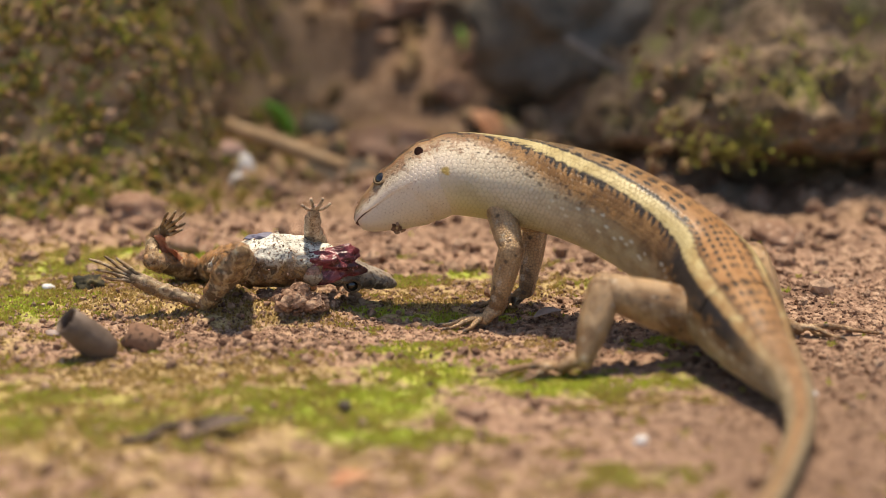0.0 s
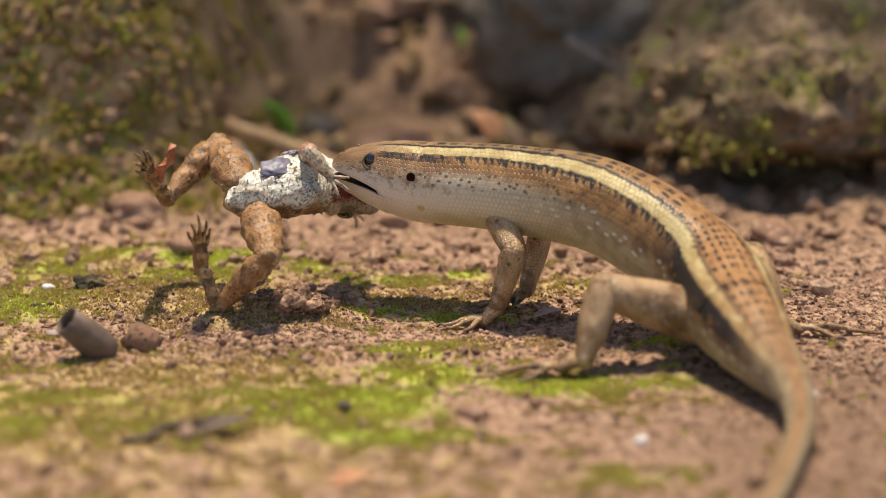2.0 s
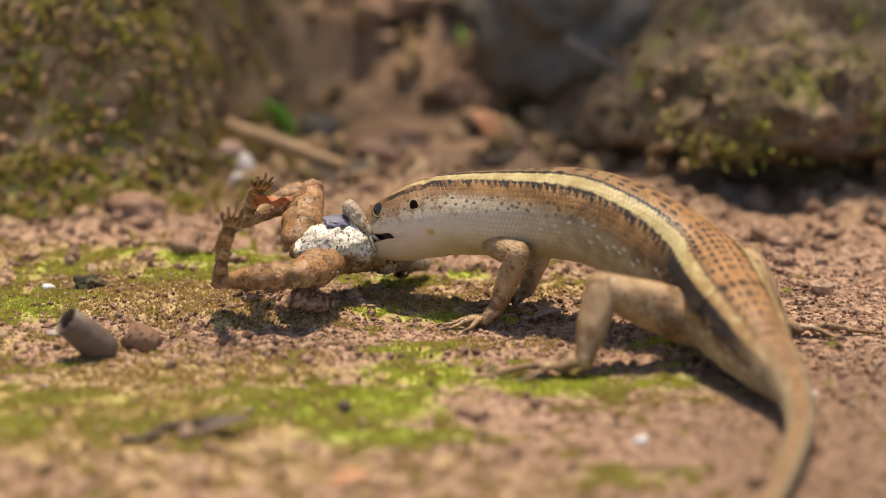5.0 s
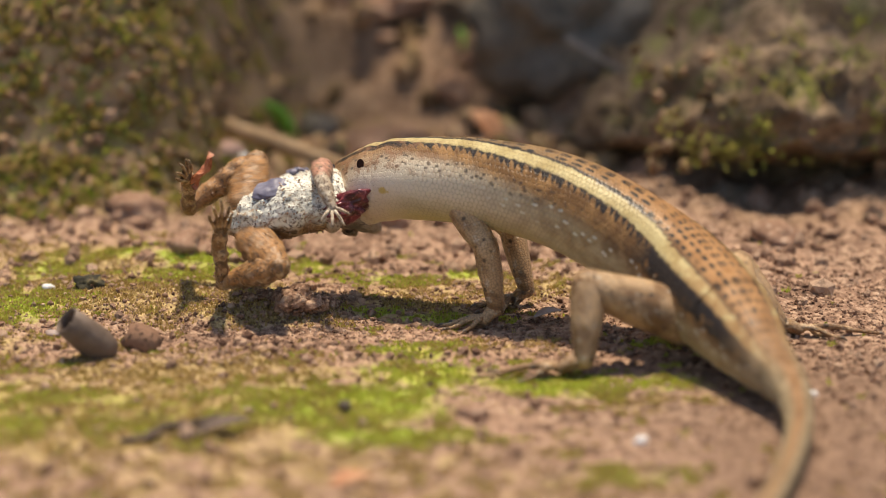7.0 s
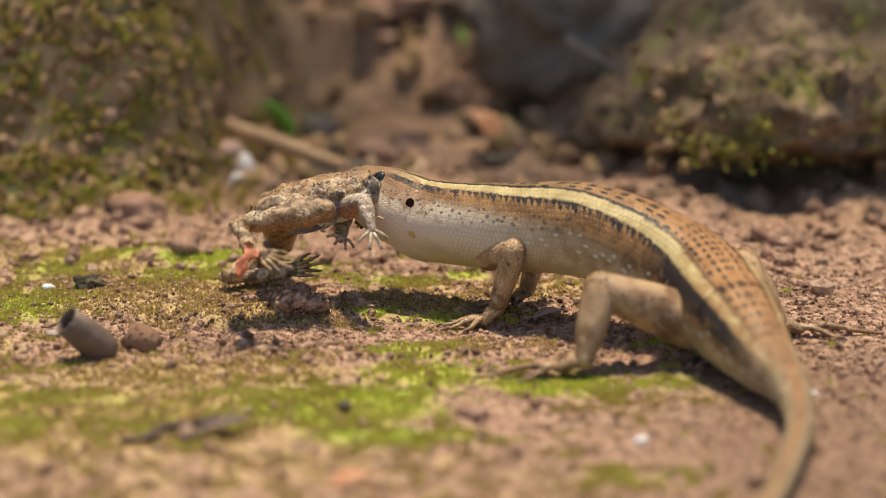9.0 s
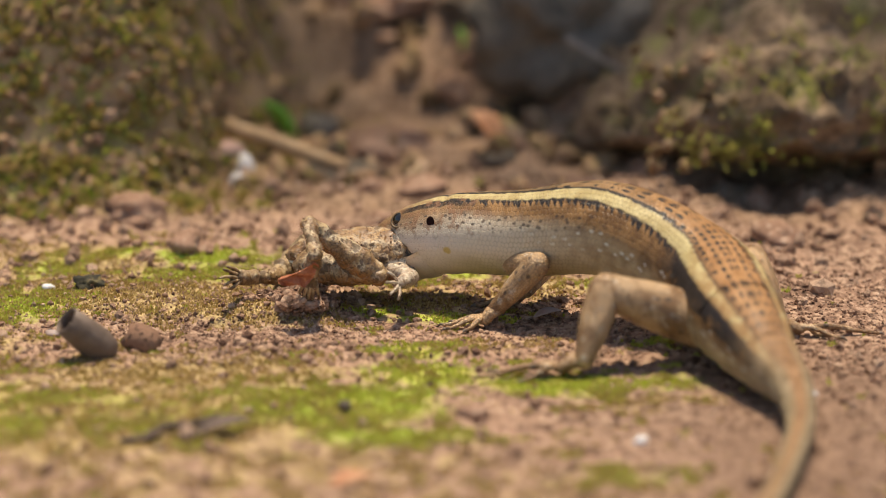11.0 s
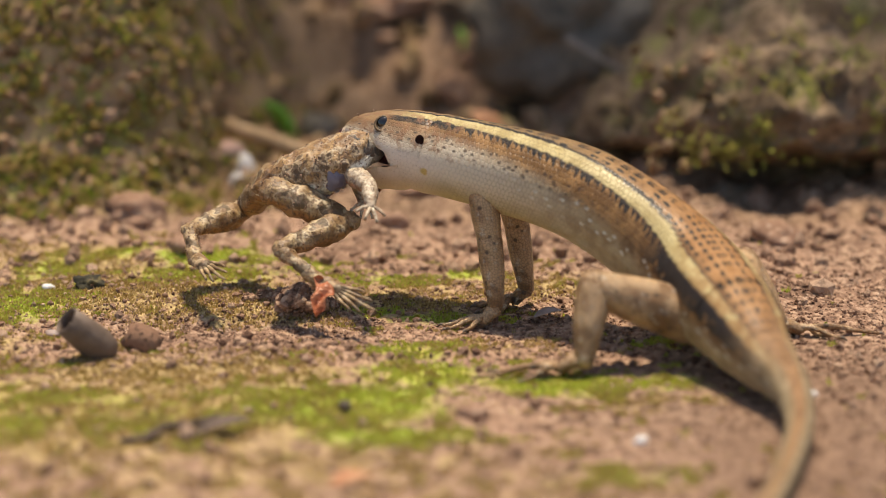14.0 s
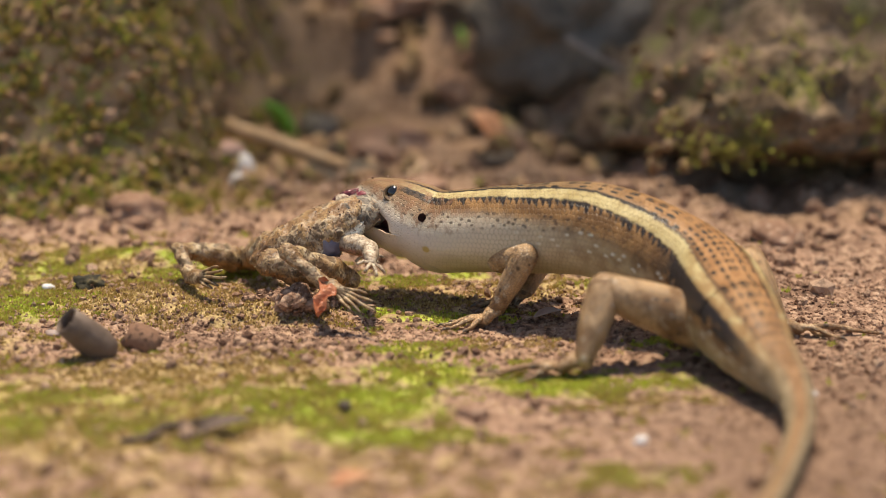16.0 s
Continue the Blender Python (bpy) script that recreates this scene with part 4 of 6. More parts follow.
        round_limb(bm, SHIN, ((0, 2.6 * MM), (0.3, 3.5 * MM), (0.7, 2.6 * MM), (1, 1.9 * MM)), n=26, rings=30)
        warty(bm, 0.0007, 380, key == "left")
        parts["shin_" + key] = part("shin", bm, M_FROGLIMB, root)
        bm = bmesh.new()
        round_limb(bm, TARSUS, ((0, 1.9 * MM), (0.45, 1.6 * MM), (1, 1.9 * MM)), n=18, rings=18)
        warty(bm, 0.0006, 480, key == "left")
        parts["tarsus_" + key] = part("tarsus", bm, M_FROGLIMB, root)
        bm = bmesh.new()
        round_limb(bm, 0.0065, ((0, 1.9 * MM), (0.5, 2.0 * MM), (1, 1.7 * MM)), n=16, rings=10, flat=0.6)
        warty(bm, 0.0004, 500, key == "left")
        foot = part("foot", bm, M_FROGLIMB, root)
        parts["foot_" + key] = foot
        tips = []
        for turn, ln in ((-17, 7.0), (-8, 9.5), (0, 12.5), (7, 10.0), (15, 7.5)):
            bm = bmesh.new()
            d = Vector((math.cos(radians(turn)), math.sin(radians(turn)), 0))
            p0 = Vector((5.8, 1.6 * math.sin(radians(turn * 2)), 0)) * MM
            pts = [p0 + d * ln * MM * f + Vector((0, 0.25 * math.sin(f * 7 + turn) * f, 0.6 * math.sin(f * 3.4))) * MM for f in (0, 0.2, 0.4, 0.6, 0.8, 0.92, 1.0)]
            tube(bm, pts, [r * MM for r in (0.7, 0.5, 0.52, 0.38, 0.4, 0.32, 0.2)], 8)
            part("toe", bm, M_FROGLIMB, foot)
            tips.append((p0, pts[4]))
        part("web", build_web(tips), M_WEBSKIN, foot, "thin dark brown toe web", False)
        if key == "right":
            part("stuck_leaf", stuck_leaf(), M_WEB, foot, "curled rust-orange scrap of leaf stuck to the foot", False)
        bm = bmesh.new()
        round_limb(bm, UPPER, ((0, 2.7 * MM), (0.5, 2.5 * MM), (1, 1.9 * MM)), n=18, rings=14)
        warty(bm, 0.0005, 440, key == "left")
        parts["upper_arm_" + key] = part("upper_arm", bm, M_FROGARM, root)
        bm = bmesh.new()
        round_limb(bm, FORE * 0.58, ((0, 1.9 * MM), (0.35, 2.0 * MM), (1, 1.2 * MM)), n=16, rings=12)
        warty(bm, 0.0003, 520, key == "left")
        fore = part("forearm", bm, M_FROGARM, root)
        parts["forearm_" + key] = fore
        for turn, ln in ((-52, 4.6), (-16, 5.6), (14, 5.8), (48, 4.6)):
            bm = bmesh.new()
            d = Vector((math.cos(radians(turn)), math.sin(radians(turn)), 0))
            p0 = Vector((FORE * 0.57, 0, 0))
            pts = [p0 + d * ln * f * MM + Vector((0, 0, 0.9 * MM * math.sin(f * 2.8))) for f in (0, 0.3, 0.6, 0.85, 1.0)]
            tube(bm, pts, [r * MM for r in (0.65, 0.42, 0.44, 0.34, 0.4)], 8)
            part("finger", bm, M_FROGARM, fore)
    return root, parts


FROG, FR = build_frog()
dirt(FR["trunk"], 420, 0.07, 0.30, 11)
for n, key in enumerate(("thigh_right", "thigh_left", "shin_right", "shin_left", "tarsus_right", "tarsus_left")):
    dirt(FR[key], 190 if "thigh" in key else 110, 0.05, 0.26, 20 + n)
dirt(FR["head"], 50, 0.10, 0.35, 31)


# ---------------------------------------------------------------- loose things
def stone(name, x, y, size, seed, mat, label, category="stone", sink=0.3, rough=0.35, detail=2):
    bm = bmesh.new()
    lump(bm, (0, 0, 0), [s * MM for s in size], seed, rough, detail)
    at = pose(x * MM, y * MM, on_ground(x, y) + size[2] * MM * (1 - 2 * sink) * 0.8, 0, 0, 0)
    groups = {"earth_clod": "clods of earth", "white_chip": "pale stone chips", "dark_stone": "dark stones below the bank"}
    return thing(name, bm, mat, at, label, category, groups.get(name, ""))


def crumbly_clod(x, y, r, seed, label):
    """A clod that is falling apart into angular crumbs."""
    rng = random.Random(seed)
    bm = bmesh.new()
    lump(bm, (0, 0, 0), (r * 1.05 * MM, r * 0.9 * MM, r * 0.8 * MM), seed, 0.6, 3)
    for _ in range(int(26 * r)):
        d = Vector((rng.gauss(0, 1), rng.gauss(0, 1), rng.gauss(0.3, 0.8))).normalized()
        s = rng.uniform(0.16, 0.55) * MM * (1 + r / 8)
        made = bmesh.ops.create_icosphere(bm, subdivisions=1, radius=s)
        c = Vector((d.x * 1.02, d.y * 0.9, d.z * 0.8)) * r * rng.uniform(0.85, 1.08) * MM
        for v in made["verts"]:
            v.co = v.co * rng.uniform(0.6, 1.4) + c
    thing("earth_clod", bm, M_EARTH, pose(x * MM, y * MM, on_ground(x, y) + r * 0.5 * MM), label, "clod", "clods of earth", smooth=False)


def shell_tube():
    """A short hollow tube lying open end up, like an empty seed case."""
    bm = bmesh.new()
    n, rings = 24, []
    out = ((-2, 2.2), (-1.0, 3.3), (2, 4.0), (5, 4.0), (9, 3.7), (12.4, 3.4))
    prof = [(x, r) for x, r in out] + [(12.5, 3.15), (11, 3.1), (7, 3.3), (3, 3.1), (1, 0.4)]
    for x, r in prof:
        rings.append([Vector((x, r * math.cos(a) * 0.92, r * math.sin(a))) * MM * (1 + 0.03 * noise.noise(Vector((x, math.cos(a) * 3, math.sin(a) * 3)))) for a in (2 * math.pi * j / n for j in range(n))])
    loft(bm, rings)
    m = Matrix.Translation((-77.5 * MM, -30 * MM, on_ground(-77, -30) + 1.2 * MM)) @ Vector((-0.64, -0.36, 0.68)).to_track_quat("X", "Z").to_matrix().to_4x4()
    thing("seed_husk", bm, M_SHELL, m, "empty grey-brown tubular seed husk on the earth", "seed husk")


def stick(name, a, b, r0, r1, mat, label, category, wave=0.4, seed=1):
    bm = bmesh.new()
    a, b = Vector(a) * MM, Vector(b) * MM
    pts, rr = [], []
    for i in range(14):
        f = i / 13
        w = Vector((noise.noise(Vector((f * 3, seed, 0))), noise.noise(Vector((f * 3, seed, 5))), 0.5 * noise.noise(Vector((f * 3, seed, 9))))) * wave * MM * 4
        pts.append(a.lerp(b, f) + w)
        rr.append((r0 + (r1 - r0) * f) * MM * (1 + 0.2 * noise.noise(Vector((f * 9, seed, 3)))))
    tube(bm, pts, rr, 10)
    return thing(name, bm, mat, None, label, category)


def leaf(name, at, length, width, turn, tilt, mat, label, category, curl=0.25, roll=0):
    """A thin curved leaf blade with a fold along its rib."""
    bm = bmesh.new()
    rows = []
    for i in range(9):
        f = i / 8
        w = width * math.sin(math.pi * min(1, f * 0.93 + 0.05)) ** 0.8
        z = curl * length * math.sin(f * 2.2)
        rows.append([Vector((f * length, s * w / 2, z + abs(s) * w * 0.15 + th)) * MM for th in (0.0, 0.25) for s in ((-1, -0.5, 0, 0.5, 1) if th == 0 else (1, 0.5, 0, -0.5, -1))])
    loft(bm, rows)
    m = Matrix.Translation(Vector(at) * MM) @ Matrix.Rotation(radians(turn), 4, "Z") @ Matrix.Rotation(radians(-tilt), 4, "Y") @ Matrix.Rotation(radians(roll), 4, "X")
    return thing(name, bm, mat, m, label, category)


def ledge():
    """The mossy earth ledge with an undercut foot."""
    prof = ((152, -6), (150, 3), (140, 9), (128, 11), (119, 15), (118, 24), (126, 36), (142, 47), (170, 58), (215, 72), (290, 92), (300, 40), (230, -10))
    verts, faces = [], []
    nx, m = 130, 66
    for i in range(nx):
        x = 26 + i * 2.0
        end = min(1, max(0.0, (x - 26) / 62 + 0.12 * noise.noise(Vector((x / 9, 3, 1))))) ** 0.8
        for j in range(m):
            g = j / (m - 1) * (len(prof) - 1)
            k0 = min(int(g), len(prof) - 2)
            f = g - k0
            y = prof[k0][0] * (1 - f) + prof[k0 + 1][0] * f
            z = prof[k0][1] * (1 - f) + prof[k0 + 1][1] * f
            p = Vector((x, y, z)) / 18
            d = noise.noise(p) * 7 + noise.noise(p * 2.6) * 5.5 + noise.noise(p * 6) * 3.4 + noise.noise(p * 11) * 1.2
            back = (1 - end) * 85 + 10 * noise.noise(Vector((x / 30, 7, 0)))
            verts.append((x * MM, (y + back - d) * MM, (z * (0.1 + 0.9 * end) - 4 * (1 - end) + d * 0.7) * MM))
    for i in range(nx - 1):
        for j in range(m - 1):
            a = i * m + j
            faces.append((a, a + 1, a + m + 1, a + m))
    ob = mesh_object("earth_ledge", verts, faces, M_LEDGE)
    tagged(ob, "undercut ledge of brown earth overgrown with moss", "earth bank", kind="structure")


def build_clutter():
    shell_tube()
    stone("earth_clod", -70, -22, (4.2, 4, 4), 3, M_CLOD, "small red-brown clod beside the seed husk", "clod")
    for x, y, r, seed in ((-35, 0, 4.6, 7), (-31.5, 1, 3.4, 8), (-34.5, 8, 3.0, 17), (-39, 7.5, 2.8, 9), (-33.5, 4, 2.2, 10), (-27.5, 8.5, 1.9, 11), (-43, 9, 2.0, 12), (-37, 3.6, 1.6, 13), (-47, 6, 1.4, 14), (-29, 3, 1.2, 15)):
        crumbly_clod(x, y, r, seed, "crumbly red-brown clod near the frog")
    leaf("leaf_scrap", (22, -1, 0.8), 7, 4, 20, 3, M_FLAKE, "pale pinkish flake of dry leaf", "leaf", 0.1)
    stone("white_chip", -92, -11, (2.4, 1.8, 0.8), 15, M_FLAKE, "flat pale pinkish chip on the moss")
    stone("dark_pebble", -89, 25, (3.8, 2.8, 2.2), 5, M_DARK, "small blackish mossy crumb on moss", "stone", 0.3, 0.8, 3)
    stone("white_chip", -99, 27, (1.7, 1.4, 1.1), 8, M_WHITE, "small white stone chip")
    stone("white_chip", 41, -88, (1.6, 1.3, 1.4), 9, M_WHITE, "small white stone chip")
    stone("white_chip", 80, -58, (1.9, 1.6, 1.3), 10, M_WHITE, "small white stone chip")
    stone("grey_chip", 6, -74, (3.8, 3.4, 1.8), 11, M_PEBBLE, "dusty pinkish stone chip lying on moss")
    stone("dark_pebble", -21, -70, (1.4, 1.4, 1.4), 12, M_BLACK, "tiny dark pebble on moss")
    stone("white_pebble", -60, 138, (3.0, 2.6, 4.6), 13, M_WHITE, "pale pinkish-white pebble in front of a bank")
    stone("white_pebble", -58.5, 146, (2.6, 2.6, 5.4), 23, M_WHITE, "pale lilac-white pebble leaning on another pebble")
    stone("pink_pebble", -64.5, 158, (4.6, 4, 4.6), 14, M_PINK, "smooth pinkish pebble beside a dry stick")
    stone("dark_stone", -39, 205, (8, 6, 5.5), 15, M_ROCK, "dark blue-grey stone below the bank")
    stick("dry_stick", (-66, 166, on_ground(-66, 166) / MM + 3.6), (-29, 148, on_ground(-29, 148) / MM + 3), 2.5, 2.2, M_STICK, "dry tan stick lying below the bank", "stick")
    stick("pale_root", (38, 192, on_ground(38, 192) / MM + 25), (62, 180, on_ground(62, 180) / MM + 14), 0.9, 0.6, M_ROOT, "thin pale grey root hanging over a rock", "root", 0.9)
    stick("dark_twig", (-66, -92, 1.4), (-48, -78, 2.0), 0.9, 0.7, M_TWIG, "short dark twig on the moss", "twig")
    leaf("leaf_scrap", (-52, -88, 1.0), 13, 6, 20, 4, M_TWIG, "dark curled scrap of leaf", "leaf", 0.1)
    leaf("dead_leaf", (17, 172, on_ground(17, 172) / MM + 2), 15, 11, 140, 30, M_DEADLEAF, "rust-brown dead leaf on the earth", "leaf", 0.3)
    leaf("leaf_scrap", (-22, -118, 0.8), 9, 6, 30, 2, M_DEADLEAF, "small rust-red scrap of leaf", "leaf", 0.1)
    leaf("green_leaf", (-47, 196, on_ground(-47, 196) / MM + 0.5), 17, 8, 168, 48, M_SEEDLING, "fresh bright-green seedling leaf below the bank", "leaf", 0.15, 62)
    leaf("green_leaf", (6, 234, on_ground(6, 234) / MM + 1), 9, 7, 120, 50, M_SEEDLING, "small bright-green seedling leaf on the bank", "leaf", 0.2, 40)
    bm = bmesh.new()
    lump(bm, (0, 0, 0), (29 * MM, 22 * MM, 24 * MM), 21, 0.55, 5)
    thing("grey_rock", bm, M_ROCK, pose(42 * MM, 216 * MM, on_ground(42, 216) + 4 * MM), "dark grey weathered rock set in the bank", "rock")
    rng = random.Random(5)
    for i in range(44):                               # stones and clods strewn below the bank
        x, y = rng.uniform(-95, 120), rng.uniform(62, 260)
        if x < -55 and y > 105:
            continue
        s = rng.uniform(2.2, 6.5) * (1.5 if y > 150 else 1.0)
        mat = M_PEBBLE if rng.random() < 0.82 else M_BLACK
        stone("earth_clod" if mat is M_PEBBLE else "dark_stone", x, y, (s * rng.uniform(0.9, 1.4), s * rng.uniform(0.8, 1.1), s * rng.uniform(0.5, 0.75)), 30 + i, mat,
              "rounded reddish clod below the bank" if mat is M_PEBBLE else "dark grey-brown stone below the bank", "clod" if mat is M_PEBBLE else "stone", 0.42, 0.6, 3)


def shade_leaves():
    """Unseen leaves added above the bank to keep the sun off it."""
    rng = np.random.default_rng(8)
    n = 26000
    c = np.stack([rng.uniform(-0.76, 0.69, n), rng.uniform(0.23, 1.10, n), rng.uniform(0.42, 0.58, n)], -1)
    # denser on the right to dim the ledge, thinner over the left bank
    keep = np.where(c[:, 0] > 0.03, 0.8, 0.34)
    rim = ((c[:, 0] + 0.03) / 0.74) ** 2 + ((c[:, 1] - 0.62) / 0.50) ** 2 + 0.2 * value_noise(c[:, 0] * 9, c[:, 1] * 9, 61)
    keep = np.where(rim < 1.0, keep, 0.0)
    c = c[rng.uniform(0, 1, n) < keep]
    n = len(c)
    az, tilt = rng.uniform(0, 2 * math.pi, n), rng.normal(0, 0.5, n)
    a = np.stack([np.cos(az), np.sin(az), np.sin(tilt)], -1) * rng.uniform(0.006, 0.0105, (n, 1))
    b = np.stack([-np.sin(az), np.cos(az), 0 * az], -1) * rng.uniform(0.003, 0.005, (n, 1))
    sag = np.array([0, 0, -0.004])
    verts = np.stack([c - a, c - a * 0.3 + b, c + a * 0.5 + b * 0.7, c + a + sag, c + a * 0.5 - b * 0.7, c - a * 0.3 - b], 1).reshape(-1, 3)
    faces = (np.arange(n)[:, None] * 6 + np.arange(6)).tolist()
    ob = mesh_object("unseen_shade_leaves", verts.tolist(), faces, M_LEAF, False)
    tagged(ob, "unseen green leaves added above the bank to shade it", "foliage", kind="stuff")


def bank_clods():
    """Lumps of earth and root mat that make up the face of the bank and the ledge."""
    rng = np.random.default_rng(17)
    base = bmesh.new()
    bmesh.ops.create_icosphere(base, subdivisions=2, radius=1.0)
    bv = np.array([v.co[:] for v in base.verts])
    bf = np.array([[v.index for v in f.verts] for f in base.faces])
    base.free()
    verts, faces = [], []
    for n in range(1560):
        if n < 1300:
            x, y = rng.uniform(-0.15, -0.05), rng.uniform(0.098, 0.19)
            z = float(height(x, y)) - 0.0008
            s = rng.uniform(0.0008, 0.0020)
        elif n < 1440:
            x, y = rng.uniform(-0.06, 0.06), rng.uniform(0.13, 0.28)
            z = float(height(x, y))
            s = rng.uniform(0.0018, 0.0050)
        else:
            x, y, z = rng.uniform(0.055, 0.19), rng.uniform(0.112, 0.135), rng.uniform(0.008, 0.045)
            y += max(0.0, z - 0.022) * 0.75
            s = rng.uniform(0.0008, 0.0021)
        k = np.array([rng.uniform(0, 9), rng.uniform(0, 9)])
        w = value_noise(bv[:, 0] * 1.7 + k[0], bv[:, 1] * 1.7 + bv[:, 2] * 1.3 + k[1], 50)
        p = bv * (1 + 1.3 * w[:, None]) * s * rng.uniform(0.7, 1.35, 3)
        verts.append(p + (x, y, z))
        faces.append(bf + len(bv) * n)
    ob = mesh_object("bank_clods", np.concatenate(verts).tolist(), np.concatenate(faces).tolist(), M_BANK)
    tagged(ob, "dark brown clods and root mat on the bank", "soil", kind="stuff")


def ledge_moss():
    """Small cushions of moss on the front of the ledge."""
    rng = np.random.default_rng(23)
    verts, faces = [], []
    n = 0
    for c in range(46):
        cx, cz = rng.uniform(0.055, 0.17), rng.uniform(0.014, 0.05)
        cy = 0.113 + max(0.0, cz - 0.022) * 0.75
        for _ in range(26):
            d = rng.normal(0, 0.0026, 3) + (0, 0.0015, 0)
            h = rng.normal(0, 0.0009, 3) + (0, -0.0009, 0.0011)
            o = np.array((cx, cy, cz)) + d
            w = np.cross(h, (0.3, 0.5, 0.8)) * 0.3
            verts += [o - w, o + w, o + h]
            faces.append((n, n + 1, n + 2))
            n += 3
    ob = mesh_object("ledge_moss", verts, faces, M_LEDGEMOSS, False)
    tagged(ob, "small green moss cushions on the earth ledge", "moss", kind="stuff")


shade_leaves()
bank_clods()
ledge_moss()
ledge()
build_clutter()
crumbs()
moss_tufts("moss_patch", M_MOSS, 45000, (-0.125, 0.10, -0.13, 0.08), 0.00085, 11, 0.44, "low yellow-green moss growing over the earth")
moss_tufts("dry_moss_patch", M_DRYMOSS, 60000, (-0.125, 0.10, -0.13, 0.08), 0.00085, 12, 0.48, "dry yellowish moss among crumbs of earth", dry_at)
moss_tufts("bank_moss", M_DARKMOSS, 60000, (-0.22, -0.045, 0.095, 0.24), 0.0024, 13, 0.40, "dark green moss covering the earth bank")


# ---------------------------------------------------------------- movement
SKINK_ROWS, FROG_ROWS = [], []
HIP = [Vector(p) * MM for p in ((65.1, -42.1, 12.0), (70.2, -58.7, 8.0), (73.9, -72.2, 6.0), (73.8, -87.1, 4.3), (69.8, -106.1, 3.4), (63.2, -128.6, 3.0), (55.0, -150.6, 2.5))]


def skink(t, snout, nape, shoulder, waist, loin, gape, roll):
    SKINK_ROWS.append((t, [Vector(p) * MM for p in (snout, nape, shoulder, waist, loin)], gape, roll))


def frog(t, vent, chest, nose, belly, *joints):
    FROG_ROWS.append((t, [Vector(p) * MM for p in (vent, chest, nose)] + [Vector(belly) * MM] + [Vector(p) * MM for p in joints]))


def blend(rows, t):
    """Eased points of a row list at time t."""
    for r0, r1 in zip(rows, rows[1:]):
        if t <= r1[0] + 1e-6:
            f = min(max((t - r0[0]) / (r1[0] - r0[0]), 0), 1)
            f = f * f * (3 - 2 * f) * 0.5 + f * 0.5
            return r0, r1, f
    return rows[-2], rows[-1], 1.0


def frame_pose(at, ahead, up):
    """A pose at a point with X ahead and Z as near to up as can be."""
    x = ahead.normalized()
    y = up.cross(x)
    y = y.normalized() if y.length > 1e-6 else Vector((0, 1, 0))
    z = x.cross(y)
    return Matrix(((x.x, y.x, z.x, at.x), (x.y, y.y, z.y, at.y), (x.z, y.z, z.z, at.z), (0, 0, 0, 1)))


def spline(points, per=24):
    """Centripetal curve through points, densely sampled."""
    p = [points[0] * 2 - points[1]] + list(points) + [points[-1] * 2 - points[-2]]
    out, marks = [], []
    for i in range(1, len(p) - 2):
        p0, p1, p2, p3 = p[i - 1:i + 3]
        t1 = (p1 - p0).length ** 0.5
        t2 = t1 + (p2 - p1).length ** 0.5
        t3 = t2 + (p3 - p2).length ** 0.5
        marks.append(len(out))
        for k in range(per):
            u = t1 + (t2 - t1) * k / per
            a1 = p0 * ((t1 - u) / t1) + p1 * (u / t1)
            a2 = p1 * ((t2 - u) / (t2 - t1)) + p2 * ((u - t1) / (t2 - t1))
            a3 = p2 * ((t3 - u) / (t3 - t2)) + p3 * ((u - t2) / (t3 - t2))
            b1 = a1 * ((t2 - u) / t2) + a2 * (u / t2)
            b2 = a2 * ((t3 - u) / (t3 - t1)) + a3 * ((u - t1) / (t3 - t1))
            out.append(b1 * ((t2 - u) / (t2 - t1)) + b2 * ((u - t1) / (t2 - t1)))
    out.append(points[-1])
    return out, marks


def along(pts, fractions):
    """Points and directions at fractions of a polyline's length."""
    acc = [0.0]
    for a, b in zip(pts, pts[1:]):
        acc.append(acc[-1] + (b - a).length)
    res, i = [], 0
    for f in fractions:
        d = f * acc[-1]
        while i < len(acc) - 2 and acc[i + 1] < d:
            i += 1
        k = (d - acc[i]) / max(acc[i + 1] - acc[i], 1e-9)
        a, b = pts[max(i - 3, 0)], pts[min(i + 4, len(pts) - 1)]
        res.append((pts[i].lerp(pts[i + 1], k), (a - b).normalized()))
    return res


def bend(a, c, l1, l2, pole):
    """The middle joint of a two-bone limb from a to c."""
    d = c - a
    n = min(d.length, (l1 + l2) * 0.999)
    x = (l1 * l1 - l2 * l2 + n * n) / (2 * n)
    h = math.sqrt(max(l1 * l1 - x * x, 0))
    u = d.normalized()
    w = (pole - u * pole.dot(u)).normalized()
    return a + u * x + w * h


